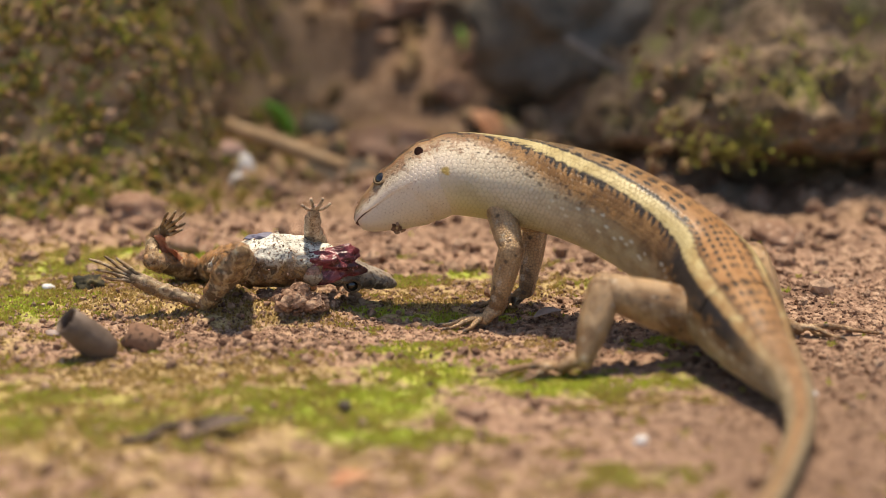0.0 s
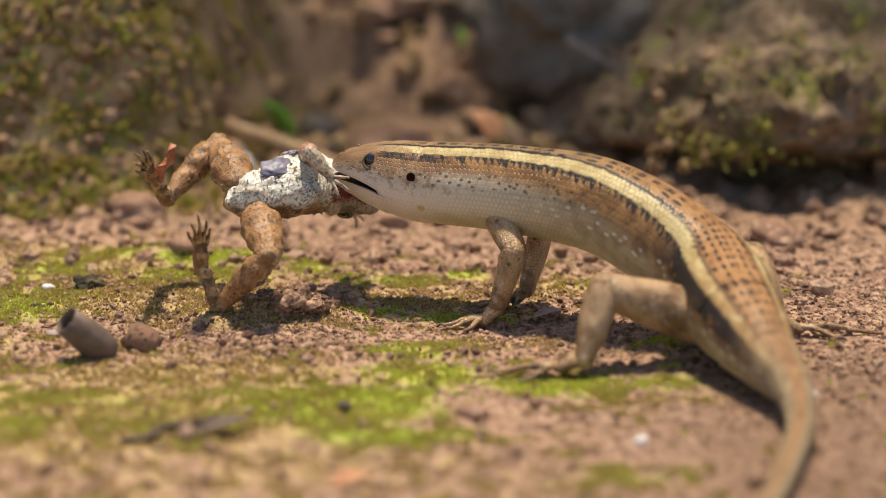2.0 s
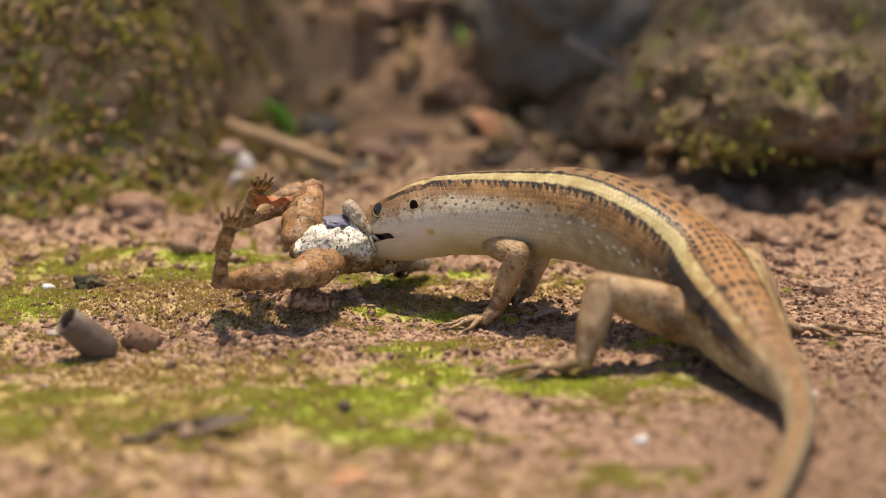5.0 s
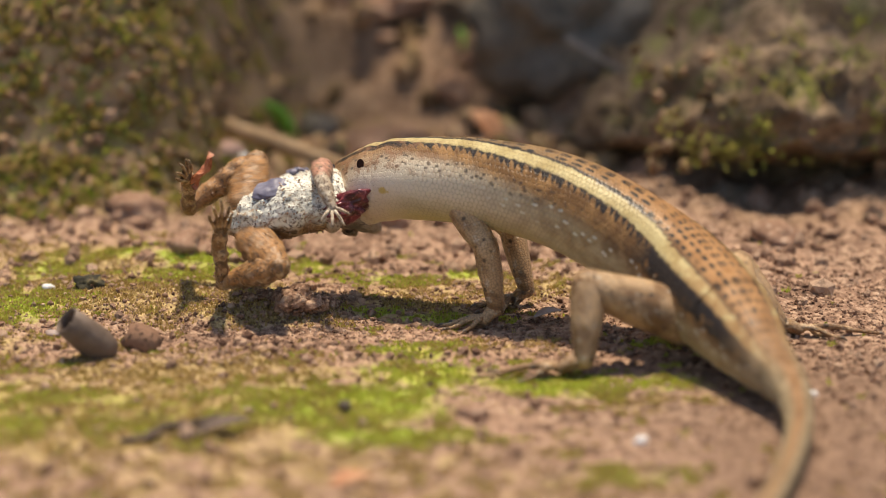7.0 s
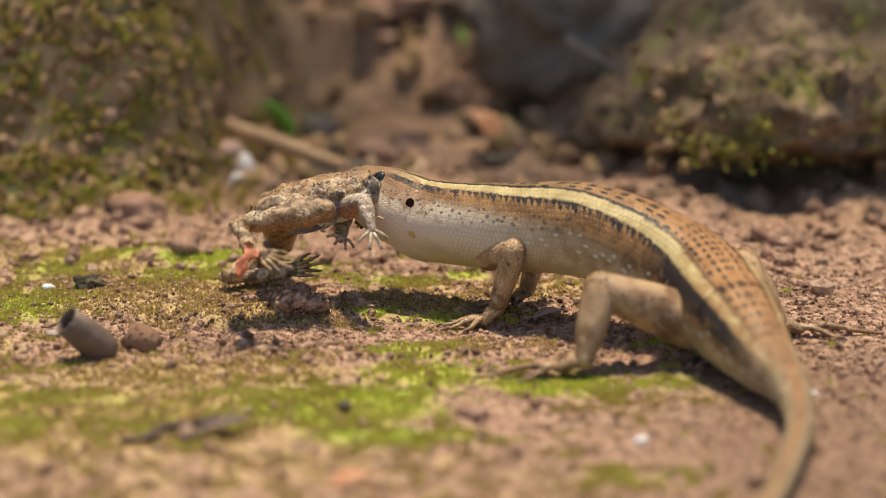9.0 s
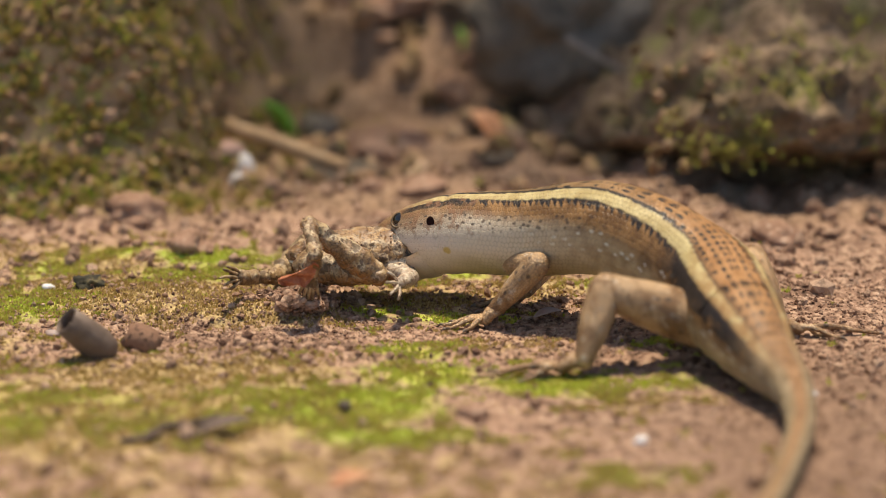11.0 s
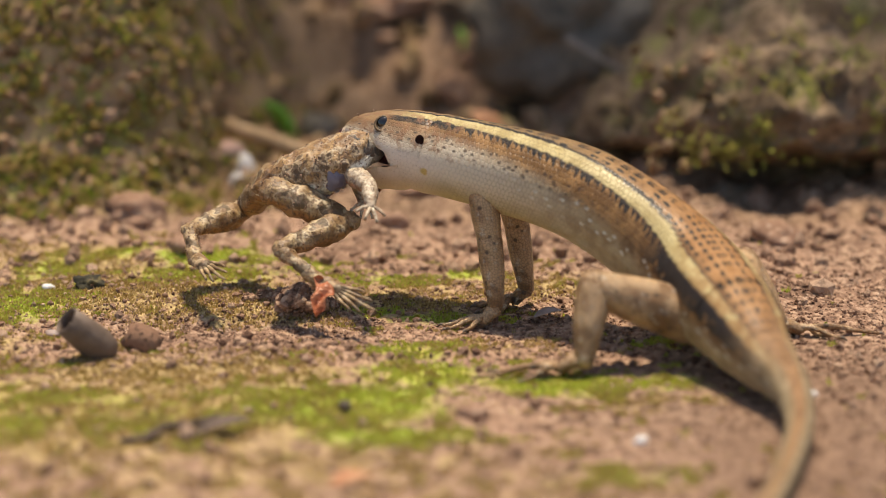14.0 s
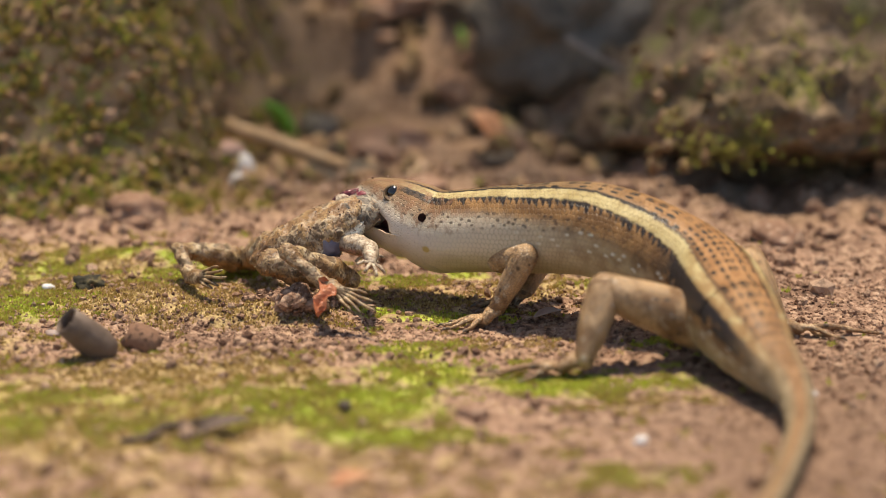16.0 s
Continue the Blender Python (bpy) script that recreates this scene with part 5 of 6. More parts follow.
def skink_poses(t, keys):
    r0, r1, f = blend(SKINK_ROWS, t)
    pts = [a.lerp(b, f) for a, b in zip(r0[1], r1[1])]
    gape, roll = r0[2] + (r1[2] - r0[2]) * f, r0[3] + (r1[3] - r0[3]) * f
    snout, nape, shoulder, waist, loin = pts
    shift = (loin - Vector((58.5, -20, 15.5)) * MM)
    tail = [p + shift * s for p, s in zip(HIP, (0.35, 0.2, 0.1, 0.05, 0.0, 0.0, 0.0))]
    ahead = (snout - nape).normalized()
    curve, marks = spline([nape + ahead * 0.006, nape, shoulder, waist, loin] + tail)
    hip = marks[5]
    trunk, rest = curve[marks[1]:hip + 1], curve[hip:]
    up = Vector((0, 0, 1))
    rows = along(trunk, [(i + 0.5) / N_TRUNK for i in range(N_TRUNK)])
    frames = []
    for ob, (p, d) in zip(SK["trunk"], rows):
        n = len(frames)
        m = frame_pose(p, d, up) @ Matrix.Rotation(radians(roll * max(0.0, 1 - n / 11) ** 1.2), 4, "X")
        frames.append(m)
        keys[ob].append((t, m))
    for ob, (p, d) in zip(SK["tail"], along(rest, [(i + 0.5) / N_TAIL for i in range(N_TAIL)])):
        keys[ob].append((t, frame_pose(p, d, up)))
    k = marks[2]
    girdle = frame_pose(curve[k], curve[k - 4] - curve[k + 4], up)
    # the head keeps its back turned as the neck's
    neck_up = frames[1].to_3x3() @ Vector((0, 0, 1))
    m = frame_pose(nape, ahead, neck_up)
    keys[SK["head"]].append((t, m))
    keys[SK["jaw"]].append((t, m @ Matrix.Translation(HINGE) @ Matrix.Rotation(radians(gape), 4, "Y")))
    for key, side in (("near", 1), ("far", -1)):
        a = girdle @ (Vector((0, 6.6 * side, -5.6)) * MM)
        e = bend(a, WRIST[key], *ARM, Vector((0.6, -0.8 * side, 0.45)))
        keys[SK["upper_arm_" + key]].append((t, frame_pose(a, e - a, Vector((1, 0, 0.2)))))
        keys[SK["forearm_" + key]].append((t, frame_pose(e, WRIST[key] - e, Vector((1, 0, 0.2)))))
        a = frames[-3] @ (Vector((0, 6.0 * side, -3.5)) * MM)
        e = bend(a, ANKLE[key], *LEG, Vector((-0.45, 0.3, 1)) if side > 0 else Vector((0.16, 0.85, 0.14)))
        keys[SK["thigh_" + key]].append((t, frame_pose(a, e - a, Vector((0, 0.2, 1)))))
        keys[SK["shank_" + key]].append((t, frame_pose(e, ANKLE[key] - e, Vector((1, 0, 0.1)))))


def frog_poses(t, keys):
    r0, r1, f = blend(FROG_ROWS, t)
    p = [a.lerp(b, f) for a, b in zip(r0[1], r1[1])]
    vent, chest, nose, belly = p[:4]
    back = -belly
    ahead = (chest - vent).normalized()
    m = frame_pose(vent, ahead, back)
    keys[FR["trunk"]].append((t, m))
    keys[FR["head"]].append((t, frame_pose(vent + ahead * HEAD_AT, nose - (vent + ahead * HEAD_AT), back)))
    left = m.to_3x3() @ Vector((0, 1, 0))
    flat = Vector((0.25, -1, 0.35))
    for key, s, leg, arm in (("right", -1, p[4:8], p[12:14]), ("left", 1, p[8:12], p[14:16])):
        hip = vent + left * 0.006 * s
        knee, ankle, instep, toe = leg
        keys[FR["thigh_" + key]].append((t, frame_pose(knee - (knee - hip).normalized() * THIGH, knee - hip, back)))
        keys[FR["shin_" + key]].append((t, frame_pose(knee, ankle - knee, back)))
        keys[FR["tarsus_" + key]].append((t, frame_pose(ankle, instep - ankle, flat)))
        keys[FR["foot_" + key]].append((t, frame_pose(ankle + (instep - ankle).normalized() * TARSUS, toe - instep, flat)))
        arm0 = vent + ahead * 0.020 + left * 0.006 * s - back.normalized() * (0.004 if s < 0 else -0.002)
        keys[FR["upper_arm_" + key]].append((t, frame_pose(arm0, arm[0] - arm0, back)))
        keys[FR["forearm_" + key]].append((t, frame_pose(arm[0], arm[1] - arm[0], Vector((0.2, -1, 0.3)))))


def motions():
    # skink: seconds, snout, nape, shoulder, waist, loin (millimetres), gape and roll (degrees)
    skink(0.00, (-22.5, 10.0, 21.9), (-0.8, 11.0, 32.9), (16.4, 8.0, 32.2), (39.0, -4.0, 28.6), (60.3, -20.0, 17.4), 1, 42)
    skink(0.40, (-22.2, 10.0, 21.6), (-0.8, 11.0, 32.9), (16.4, 8.0, 32.2), (39.0, -4.0, 28.6), (60.3, -20.0, 17.4), 1, 42)
    skink(0.50, (-19.1, 9.0, 16.0), (-1.2, 11.0, 31.8), (16.5, 8.0, 31.4), (39.7, -4.0, 28.6), (60.3, -20.0, 17.4), 1, 46)
    skink(0.60, (-18.1, 9.0, 15.6), (-1.5, 11.0, 31.1), (16.2, 8.0, 31.1), (39.4, -4.0, 28.6), (60.3, -20.0, 17.4), 6, 46)
    skink(0.70, (-18.4, 9.0, 11.1), (-2.6, 11.0, 29.6), (15.1, 8.0, 30.8), (38.3, -4.0, 29.3), (60.3, -20.0, 17.4), 10, 52)
    skink(0.80, (-22.8, 8.0, 5.6), (-6.0, 11.0, 24.7), (13.1, 8.0, 29.7), (36.3, -4.0, 30.7), (59.3, -20.0, 17.9), 5, 58)
    skink(0.90, (-23.2, 8.0, 4.5), (-6.7, 11.0, 24.4), (12.4, 8.0, 29.4), (35.6, -4.0, 31.0), (59.1, -20.0, 18.1), 3, 59)
    skink(1.00, (-22.6, 9.0, 5.6), (-8.1, 11.0, 25.0), (11.4, 8.0, 29.0), (34.9, -4.0, 31.1), (58.9, -20.0, 18.1), 3, 60)
    skink(1.10, (-23.2, 10.0, 13.3), (-9.0, 11.0, 28.0), (11.4, 8.0, 29.4), (35.6, -4.0, 30.0), (59.3, -20.0, 17.8), 6, 45)
    skink(1.20, (-29.1, 22.0, 24.1), (-6.7, 16.0, 27.0), (14.4, 8.0, 29.7), (37.7, -4.0, 28.6), (60.0, -20.0, 17.4), 4.8, 25.5)
    skink(1.30, (-28.4, 22.0, 26.5), (-6.7, 16.0, 28.1), (15.8, 8.0, 29.7), (39.0, -4.0, 28.2), (60.3, -20.0, 17.4), 4.8, 6)
    skink(1.50, (-28.9, 22.0, 29.9), (-5.6, 16.0, 29.7), (16.5, 8.0, 29.7), (39.0, -4.0, 28.2), (60.3, -20.0, 17.4), 4.8, 4)
    skink(1.80, (-28.9, 22.0, 32.0), (-5.3, 16.0, 29.8), (16.5, 8.0, 29.7), (39.0, -4.0, 28.2), (60.3, -20.0, 17.4), 6, 0.4)
    skink(2.00, (-28.8, 22.0, 35.1), (-4.7, 16.0, 30.2), (16.2, 8.0, 30.1), (39.0, -4.0, 28.2), (60.3, -20.0, 17.4), 5.4, -2)
    skink(2.50, (-29.0, 22.0, 37.1), (-5.2, 16.0, 31.1), (16.2, 8.0, 30.2), (39.0, -4.0, 28.2), (60.3, -20.0, 17.4), 4.8, -4)
    skink(3.00, (-28.0, 22.0, 33.5), (-4.4, 16.0, 28.5), (16.2, 8.0, 29.4), (39.0, -4.0, 27.9), (60.3, -20.0, 17.4), 4.2, -1)
    skink(3.30, (-29.1, 22.0, 27.4), (-5.8, 16.0, 24.2), (14.4, 8.0, 25.7), (37.0, -4.0, 26.5), (58.6, -20.0, 16.6), 6, 0.8)
    skink(3.50, (-30.2, 22.0, 25.6), (-7.5, 16.0, 22.8), (13.1, 8.0, 24.1), (35.7, -4.0, 25.4), (57.7, -20.0, 16.0), 5.4, 2)
    skink(3.80, (-25.4, 22.0, 22.7), (-4.0, 16.0, 20.9), (14.2, 8.0, 22.4), (36.1, -4.0, 24.6), (57.8, -20.0, 15.8), 5.4, 2)
    skink(4.00, (-17.2, 28.0, 18.1), (0.6, 18.0, 18.9), (15.6, 8.0, 21.5), (36.9, -4.0, 24.1), (58.3, -20.0, 15.6), 6, 2)
    skink(4.20, (-17.2, 28.0, 18.4), (0.6, 18.0, 18.9), (15.6, 8.0, 21.5), (36.9, -4.0, 24.1), (58.3, -20.0, 15.6), 6, 2)
    skink(5.30, (-20.1, 22.0, 16.2), (-1.9, 15.0, 22.3), (14.7, 8.0, 24.8), (37.4, -4.0, 25.9), (59.1, -20.0, 16.6), 10, 15.619)
    skink(6.30, (-16.6, 14.0, 15.8), (1.5, 12.0, 30.4), (15.9, 8.0, 30.1), (38.3, -4.0, 27.9), (60.3, -20.0, 17.4), 4, 40)
    skink(6.50, (-15.6, 14.0, 18.0), (3.3, 12.0, 31.1), (17.3, 8.0, 30.1), (39.0, -4.0, 27.9), (60.3, -20.0, 17.4), 3, 42)
    skink(6.65, (-16.6, 14.0, 18.7), (1.9, 12.0, 31.8), (16.3, 8.0, 30.5), (37.7, -4.0, 28.2), (59.3, -20.0, 17.7), 4, 36)
    skink(6.80, (-25.7, 22.0, 22.0), (-11.6, 15.0, 30.5), (9.0, 8.0, 31.1), (31.2, -4.0, 29.3), (54.6, -20.0, 18.2), 8, 24)
    skink(7.00, (-29.3, 26.0, 25.3), (-13.2, 16.0, 30.6), (7.6, 8.0, 31.8), (29.6, -4.0, 29.3), (53.3, -20.0, 18.1), 10, 20)
    skink(7.20, (-32.9, 24.0, 31.5), (-13.2, 16.0, 30.8), (7.6, 8.0, 31.8), (29.6, -4.0, 29.0), (53.3, -20.0, 17.8), 12, 18.8)
    skink(7.50, (-33.2, 22.0, 35.1), (-12.7, 16.0, 31.1), (7.6, 8.0, 31.6), (29.6, -4.0, 28.6), (53.3, -20.0, 17.5), 12, 17)
    skink(7.70, (-34.4, 22.0, 38.4), (-12.9, 16.0, 30.8), (8.7, 8.0, 30.5), (30.7, -4.0, 28.2), (53.9, -20.0, 17.4), 12, 18.2)
    skink(8.00, (-34.6, 22.0, 42.2), (-12.7, 16.0, 29.9), (10.4, 8.0, 27.6), (32.3, -4.0, 27.0), (55.2, -20.0, 17.3), 12, 20)
    skink(8.30, (-34.6, 22.0, 41.6), (-12.5, 16.0, 29.1), (10.6, 8.0, 26.6), (32.6, -4.0, 26.3), (55.4, -20.0, 17.0), 12, 19)
    skink(8.50, (-30.5, 24.0, 36.5), (-10.0, 17.0, 24.3), (11.7, 8.0, 23.5), (33.7, -4.0, 24.5), (56.5, -20.0, 16.0), 12, 18.3333)
    skink(8.70, (-25.1, 27.0, 32.0), (-7.2, 18.0, 21.5), (13.1, 8.0, 21.8), (35.1, -4.0, 23.2), (57.3, -20.0, 15.6), 12, 17.6667)
    skink(9.00, (-22.7, 28.0, 29.7), (-5.1, 18.0, 20.4), (13.9, 8.0, 20.7), (35.9, -4.0, 22.4), (57.8, -20.0, 15.4), 12, 16.6667)
    skink(9.20, (-22.7, 28.0, 29.7), (-5.1, 18.0, 20.4), (13.9, 8.0, 20.7), (35.9, -4.0, 22.4), (57.8, -20.0, 15.4), 12, 16)
    skink(10.20, (-18.2, 27.0, 19.2), (-0.6, 17.0, 18.2), (17.5, 8.0, 19.5), (38.8, -4.0, 22.7), (59.1, -20.0, 15.6), 18, 14.0952)
    skink(11.30, (-12.5, 25.0, 13.2), (3.9, 16.0, 16.7), (20.6, 8.0, 19.0), (41.1, -4.0, 23.0), (60.7, -20.0, 16.0), 24, 12)
    skink(11.50, (-12.5, 25.0, 12.9), (4.3, 16.0, 16.6), (20.9, 8.0, 19.3), (41.2, -4.0, 23.1), (60.9, -20.0, 16.0), 24, 14.2857)
    skink(11.80, (-9.4, 23.0, 14.0), (7.5, 15.0, 21.4), (21.8, 8.0, 22.5), (41.2, -4.0, 24.6), (61.2, -20.0, 16.3), 16, 17.7143)
    skink(12.00, (-7.1, 22.0, 15.9), (10.7, 15.0, 26.6), (22.9, 8.0, 26.6), (41.2, -4.0, 26.5), (61.6, -20.0, 16.6), 6, 26)
    skink(12.20, (-5.6, 22.0, 18.2), (12.1, 15.0, 29.7), (22.9, 8.0, 27.6), (41.6, -4.0, 27.1), (62.1, -20.0, 16.7), 5, 29)
    skink(12.50, (-5.0, 22.0, 19.6), (12.7, 15.0, 30.5), (23.6, 8.0, 28.3), (41.7, -4.0, 27.4), (62.2, -20.0, 16.7), 5, 29)
    skink(13.00, (-4.5, 22.0, 19.6), (13.2, 15.0, 31.4), (23.7, 8.0, 28.8), (41.7, -4.0, 27.7), (62.2, -20.0, 16.7), 5, 30)
    skink(13.10, (-6.0, 20.0, 17.4), (10.7, 14.0, 30.3), (23.0, 8.0, 29.7), (40.6, -4.0, 28.2), (61.7, -20.0, 16.9), 2, 31)
    skink(13.20, (-6.8, 15.0, 15.1), (7.7, 12.0, 31.8), (19.9, 8.0, 31.8), (37.6, -4.0, 30.0), (59.9, -20.0, 17.4), 4, 34)
    skink(13.30, (-8.5, 8.0, 11.3), (2.9, 9.0, 32.0), (15.8, 8.0, 34.1), (34.4, -4.0, 32.3), (56.7, -20.0, 18.2), 4, 48)
    skink(13.50, (-6.2, -4.0, 16.7), (-2.2, 6.0, 34.1), (11.4, 8.0, 36.4), (31.4, -4.0, 34.1), (54.1, -20.0, 18.6), 2, 80)
    skink(13.60, (-10.8, 6.0, 20.4), (-1.9, 8.0, 33.4), (11.9, 8.0, 35.8), (31.7, -4.0, 33.4), (54.3, -20.0, 18.6), 3, 54)
    skink(13.70, (-17.1, 16.0, 24.9), (-2.7, 12.0, 33.2), (13.0, 8.0, 34.8), (32.5, -4.0, 32.3), (54.9, -20.0, 18.6), 8, 28)
    skink(13.80, (-22.5, 20.0, 31.0), (-5.8, 14.0, 35.0), (12.5, 8.0, 35.0), (32.8, -4.0, 31.8), (55.1, -20.0, 18.6), 12, 22.6667)
    skink(14.00, (-23.9, 24.0, 43.3), (-2.5, 16.0, 37.3), (13.3, 8.0, 35.3), (33.6, -4.0, 31.4), (55.7, -20.0, 18.6), 31, 12)
    skink(14.50, (-23.6, 24.0, 43.3), (-2.2, 16.0, 37.2), (13.6, 8.0, 35.0), (33.9, -4.0, 31.2), (55.9, -20.0, 18.5), 31, 11.5)
    skink(14.70, (-24.5, 24.0, 39.4), (-2.5, 16.0, 32.0), (14.4, 8.0, 31.1), (35.2, -4.0, 29.0), (57.0, -20.0, 17.7), 22, 11.3)
    skink(15.00, (-24.5, 24.0, 31.2), (-1.9, 16.0, 23.0), (16.5, 8.0, 24.1), (37.7, -4.0, 25.2), (59.1, -20.0, 16.0), 27, 11)
    skink(15.50, (-24.8, 24.0, 30.9), (-1.9, 16.0, 22.7), (16.5, 8.0, 24.1), (37.7, -4.0, 25.2), (59.1, -20.0, 16.0), 27, 10.5)
    skink(15.70, (-23.2, 26.0, 29.6), (-1.9, 17.0, 20.6), (16.5, 8.0, 22.7), (38.0, -4.0, 24.1), (59.4, -20.0, 15.6), 25, 10.3)
    skink(16.00, (-20.2, 28.0, 27.0), (-1.7, 18.0, 17.5), (16.5, 8.0, 20.1), (38.6, -4.0, 22.4), (59.8, -20.0, 15.4), 22, 10)
    # frog: seconds, vent, chest, nose, belly's direction, then hind limbs (knee, ankle, instep, toes) and fore limbs (elbow, finger tips)
    frog(0.00, (-51.5, 14.0, 9.7), (-33.1, 14.0, 10.3), (-9.9, 16.0, 4.1), (0.05, 0.11, 0.99),
         (-62.0, 34.6, 2.8), (-71.9, 17.5, 9.9), (-72.8, 29.2, 12.1), (-62.8, 16.9, 22.5), (-47.9, -8.5, 18.9), (-57.0, 1.9, 3.1), (-68.3, 1.7, 7.1), (-85.5, 1.3, 15.2), (-31.9, 11.7, 20.3), (-30.2, 2.4, 29.9), (-30.6, 18.6, 7.0), (-24.8, 29.9, 2.4))
    frog(0.90, (-51.5, 14.0, 9.7), (-33.1, 14.0, 10.3), (-9.9, 16.0, 3.6), (0.05, 0.11, 0.99),
         (-62.0, 34.6, 2.8), (-71.9, 17.5, 9.9), (-72.8, 29.2, 12.1), (-62.8, 16.9, 22.5), (-47.9, -8.5, 18.9), (-57.0, 1.9, 3.1), (-68.3, 1.7, 7.1), (-85.5, 1.3, 15.2), (-31.9, 11.7, 20.3), (-30.2, 2.4, 29.9), (-30.6, 18.6, 7.0), (-24.8, 29.9, 2.4))
    frog(1.00, (-51.5, 14.0, 10.0), (-32.7, 14.0, 12.5), (-10.0, 16.0, 0.4), (0.10, 0.11, 0.99),
         (-61.9, 34.6, 3.3), (-70.4, 16.3, 9.1), (-72.0, 27.8, 11.7), (-67.3, 13.6, 23.4), (-47.9, -8.6, 18.9), (-57.0, 1.8, 3.1), (-68.3, 1.6, 7.1), (-85.5, 1.2, 15.2), (-29.9, 11.6, 22.4), (-28.8, 2.5, 32.4), (-30.6, 17.9, 7.2), (-24.8, 29.2, 2.6))
    frog(1.10, (-51.5, 14.0, 11.8), (-32.6, 14.0, 14.0), (-13.1, 16.0, 4.8), (0.10, 0.06, 0.99),
         (-56.5, 38.1, 14.2), (-71.8, 51.9, 9.9), (-77.7, 62.1, 11.9), (-79.7, 49.2, 25.6), (-45.8, -9.3, 17.5), (-57.0, 2.0, 3.8), (-65.1, -4.9, 9.3), (-72.8, -15.3, 23.2), (-28.2, 10.1, 20.7), (-24.8, 1.5, 30.6), (-27.0, 14.5, 5.2), (-23.7, 1.4, 4.7))
    frog(1.20, (-50.9, 21.0, 14.3), (-32.7, 21.0, 16.4), (-17.7, 32.0, 10.6), (0.05, -0.20, 0.98),
         (-54.9, 39.2, 29.4), (-69.8, 24.8, 26.3), (-71.1, 17.6, 35.8), (-69.3, 5.5, 50.3), (-44.9, -2.9, 15.0), (-55.7, 9.2, 1.7), (-59.2, 4.7, 12.2), (-59.7, -7.7, 26.7), (-30.2, 16.4, 26.9), (-24.9, 4.0, 27.9), (-25.9, 25.2, 12.4), (-20.7, 36.8, 7.9))
    frog(1.30, (-46.1, 15.0, 20.1), (-30.6, 25.0, 21.5), (-16.4, 40.0, 11.5), (0.00, -0.62, 0.78),
         (-54.1, 32.3, 36.1), (-71.0, 23.4, 27.4), (-71.3, 15.5, 36.3), (-70.3, 2.6, 50.3), (-42.1, -8.1, 17.1), (-55.0, 1.4, 3.5), (-57.3, -3.1, 14.4), (-57.7, -14.4, 29.7), (-30.9, 17.1, 31.7), (-23.6, 6.2, 28.7), (-26.9, 33.8, 15.3), (-20.9, 44.8, 10.3))
    frog(1.50, (-44.7, 15.0, 23.4), (-28.4, 25.0, 24.1), (-14.2, 38.0, 13.2), (0.00, -0.62, 0.78),
         (-49.5, 35.8, 35.7), (-66.4, 31.1, 24.3), (-64.0, 24.0, 33.7), (-58.8, 9.9, 45.3), (-40.9, -7.9, 16.8), (-54.3, 1.1, 3.3), (-55.9, -0.6, 15.1), (-55.8, -8.6, 32.4), (-31.1, 17.7, 36.1), (-21.8, 12.4, 27.9), (-26.2, 32.8, 15.6), (-19.4, 43.4, 10.6))
    frog(1.80, (-46.3, 15.0, 25.1), (-29.8, 25.0, 26.3), (-14.9, 38.0, 15.7), (0.00, -0.62, 0.78),
         (-53.8, 36.1, 35.7), (-69.5, 31.1, 22.7), (-70.8, 22.1, 30.5), (-72.2, 6.9, 41.8), (-41.0, -7.4, 17.2), (-54.1, 0.7, 3.0), (-57.0, -1.2, 14.6), (-56.7, -11.7, 30.4), (-31.8, 16.9, 37.1), (-22.8, 13.6, 27.6), (-26.9, 32.8, 17.8), (-20.1, 43.4, 12.9))
    frog(2.00, (-47.7, 15.0, 26.6), (-30.5, 25.0, 28.1), (-14.9, 38.0, 17.6), (0.00, -0.62, 0.78),
         (-56.6, 36.3, 35.3), (-68.4, 22.8, 24.3), (-69.7, 13.6, 31.8), (-72.7, -2.3, 41.8), (-41.0, -6.9, 17.5), (-54.1, 0.5, 2.8), (-57.7, -1.9, 14.0), (-57.1, -12.3, 29.9), (-32.3, 16.2, 37.6), (-23.8, 14.0, 27.3), (-27.5, 32.6, 20.0), (-20.1, 42.8, 15.2))
    frog(2.20, (-45.7, 15.0, 26.6), (-28.8, 25.0, 28.4), (-14.2, 38.0, 19.4), (0.00, -0.62, 0.78),
         (-52.9, 37.0, 34.6), (-68.0, 32.0, 21.0), (-66.1, 23.1, 28.9), (-62.8, 7.3, 38.9), (-40.6, -7.1, 17.4), (-54.1, -0.2, 2.9), (-56.3, -4.1, 14.0), (-54.5, -15.3, 29.3), (-31.7, 16.2, 37.9), (-23.1, 14.0, 27.7), (-26.8, 33.0, 21.4), (-20.1, 43.5, 16.3))
    frog(2.50, (-43.0, 15.0, 26.6), (-26.6, 25.0, 28.7), (-13.7, 38.0, 21.6), (0.00, -0.62, 0.78),
         (-46.8, 37.8, 33.0), (-63.8, 33.1, 21.6), (-59.2, 22.7, 25.4), (-52.8, 8.3, 35.9), (-40.3, -7.0, 16.8), (-54.1, 0.3, 2.7), (-53.4, -6.6, 12.6), (-49.7, -20.8, 24.6), (-30.8, 16.6, 38.3), (-22.1, 14.4, 28.2), (-26.1, 32.9, 22.1), (-20.1, 43.9, 17.2))
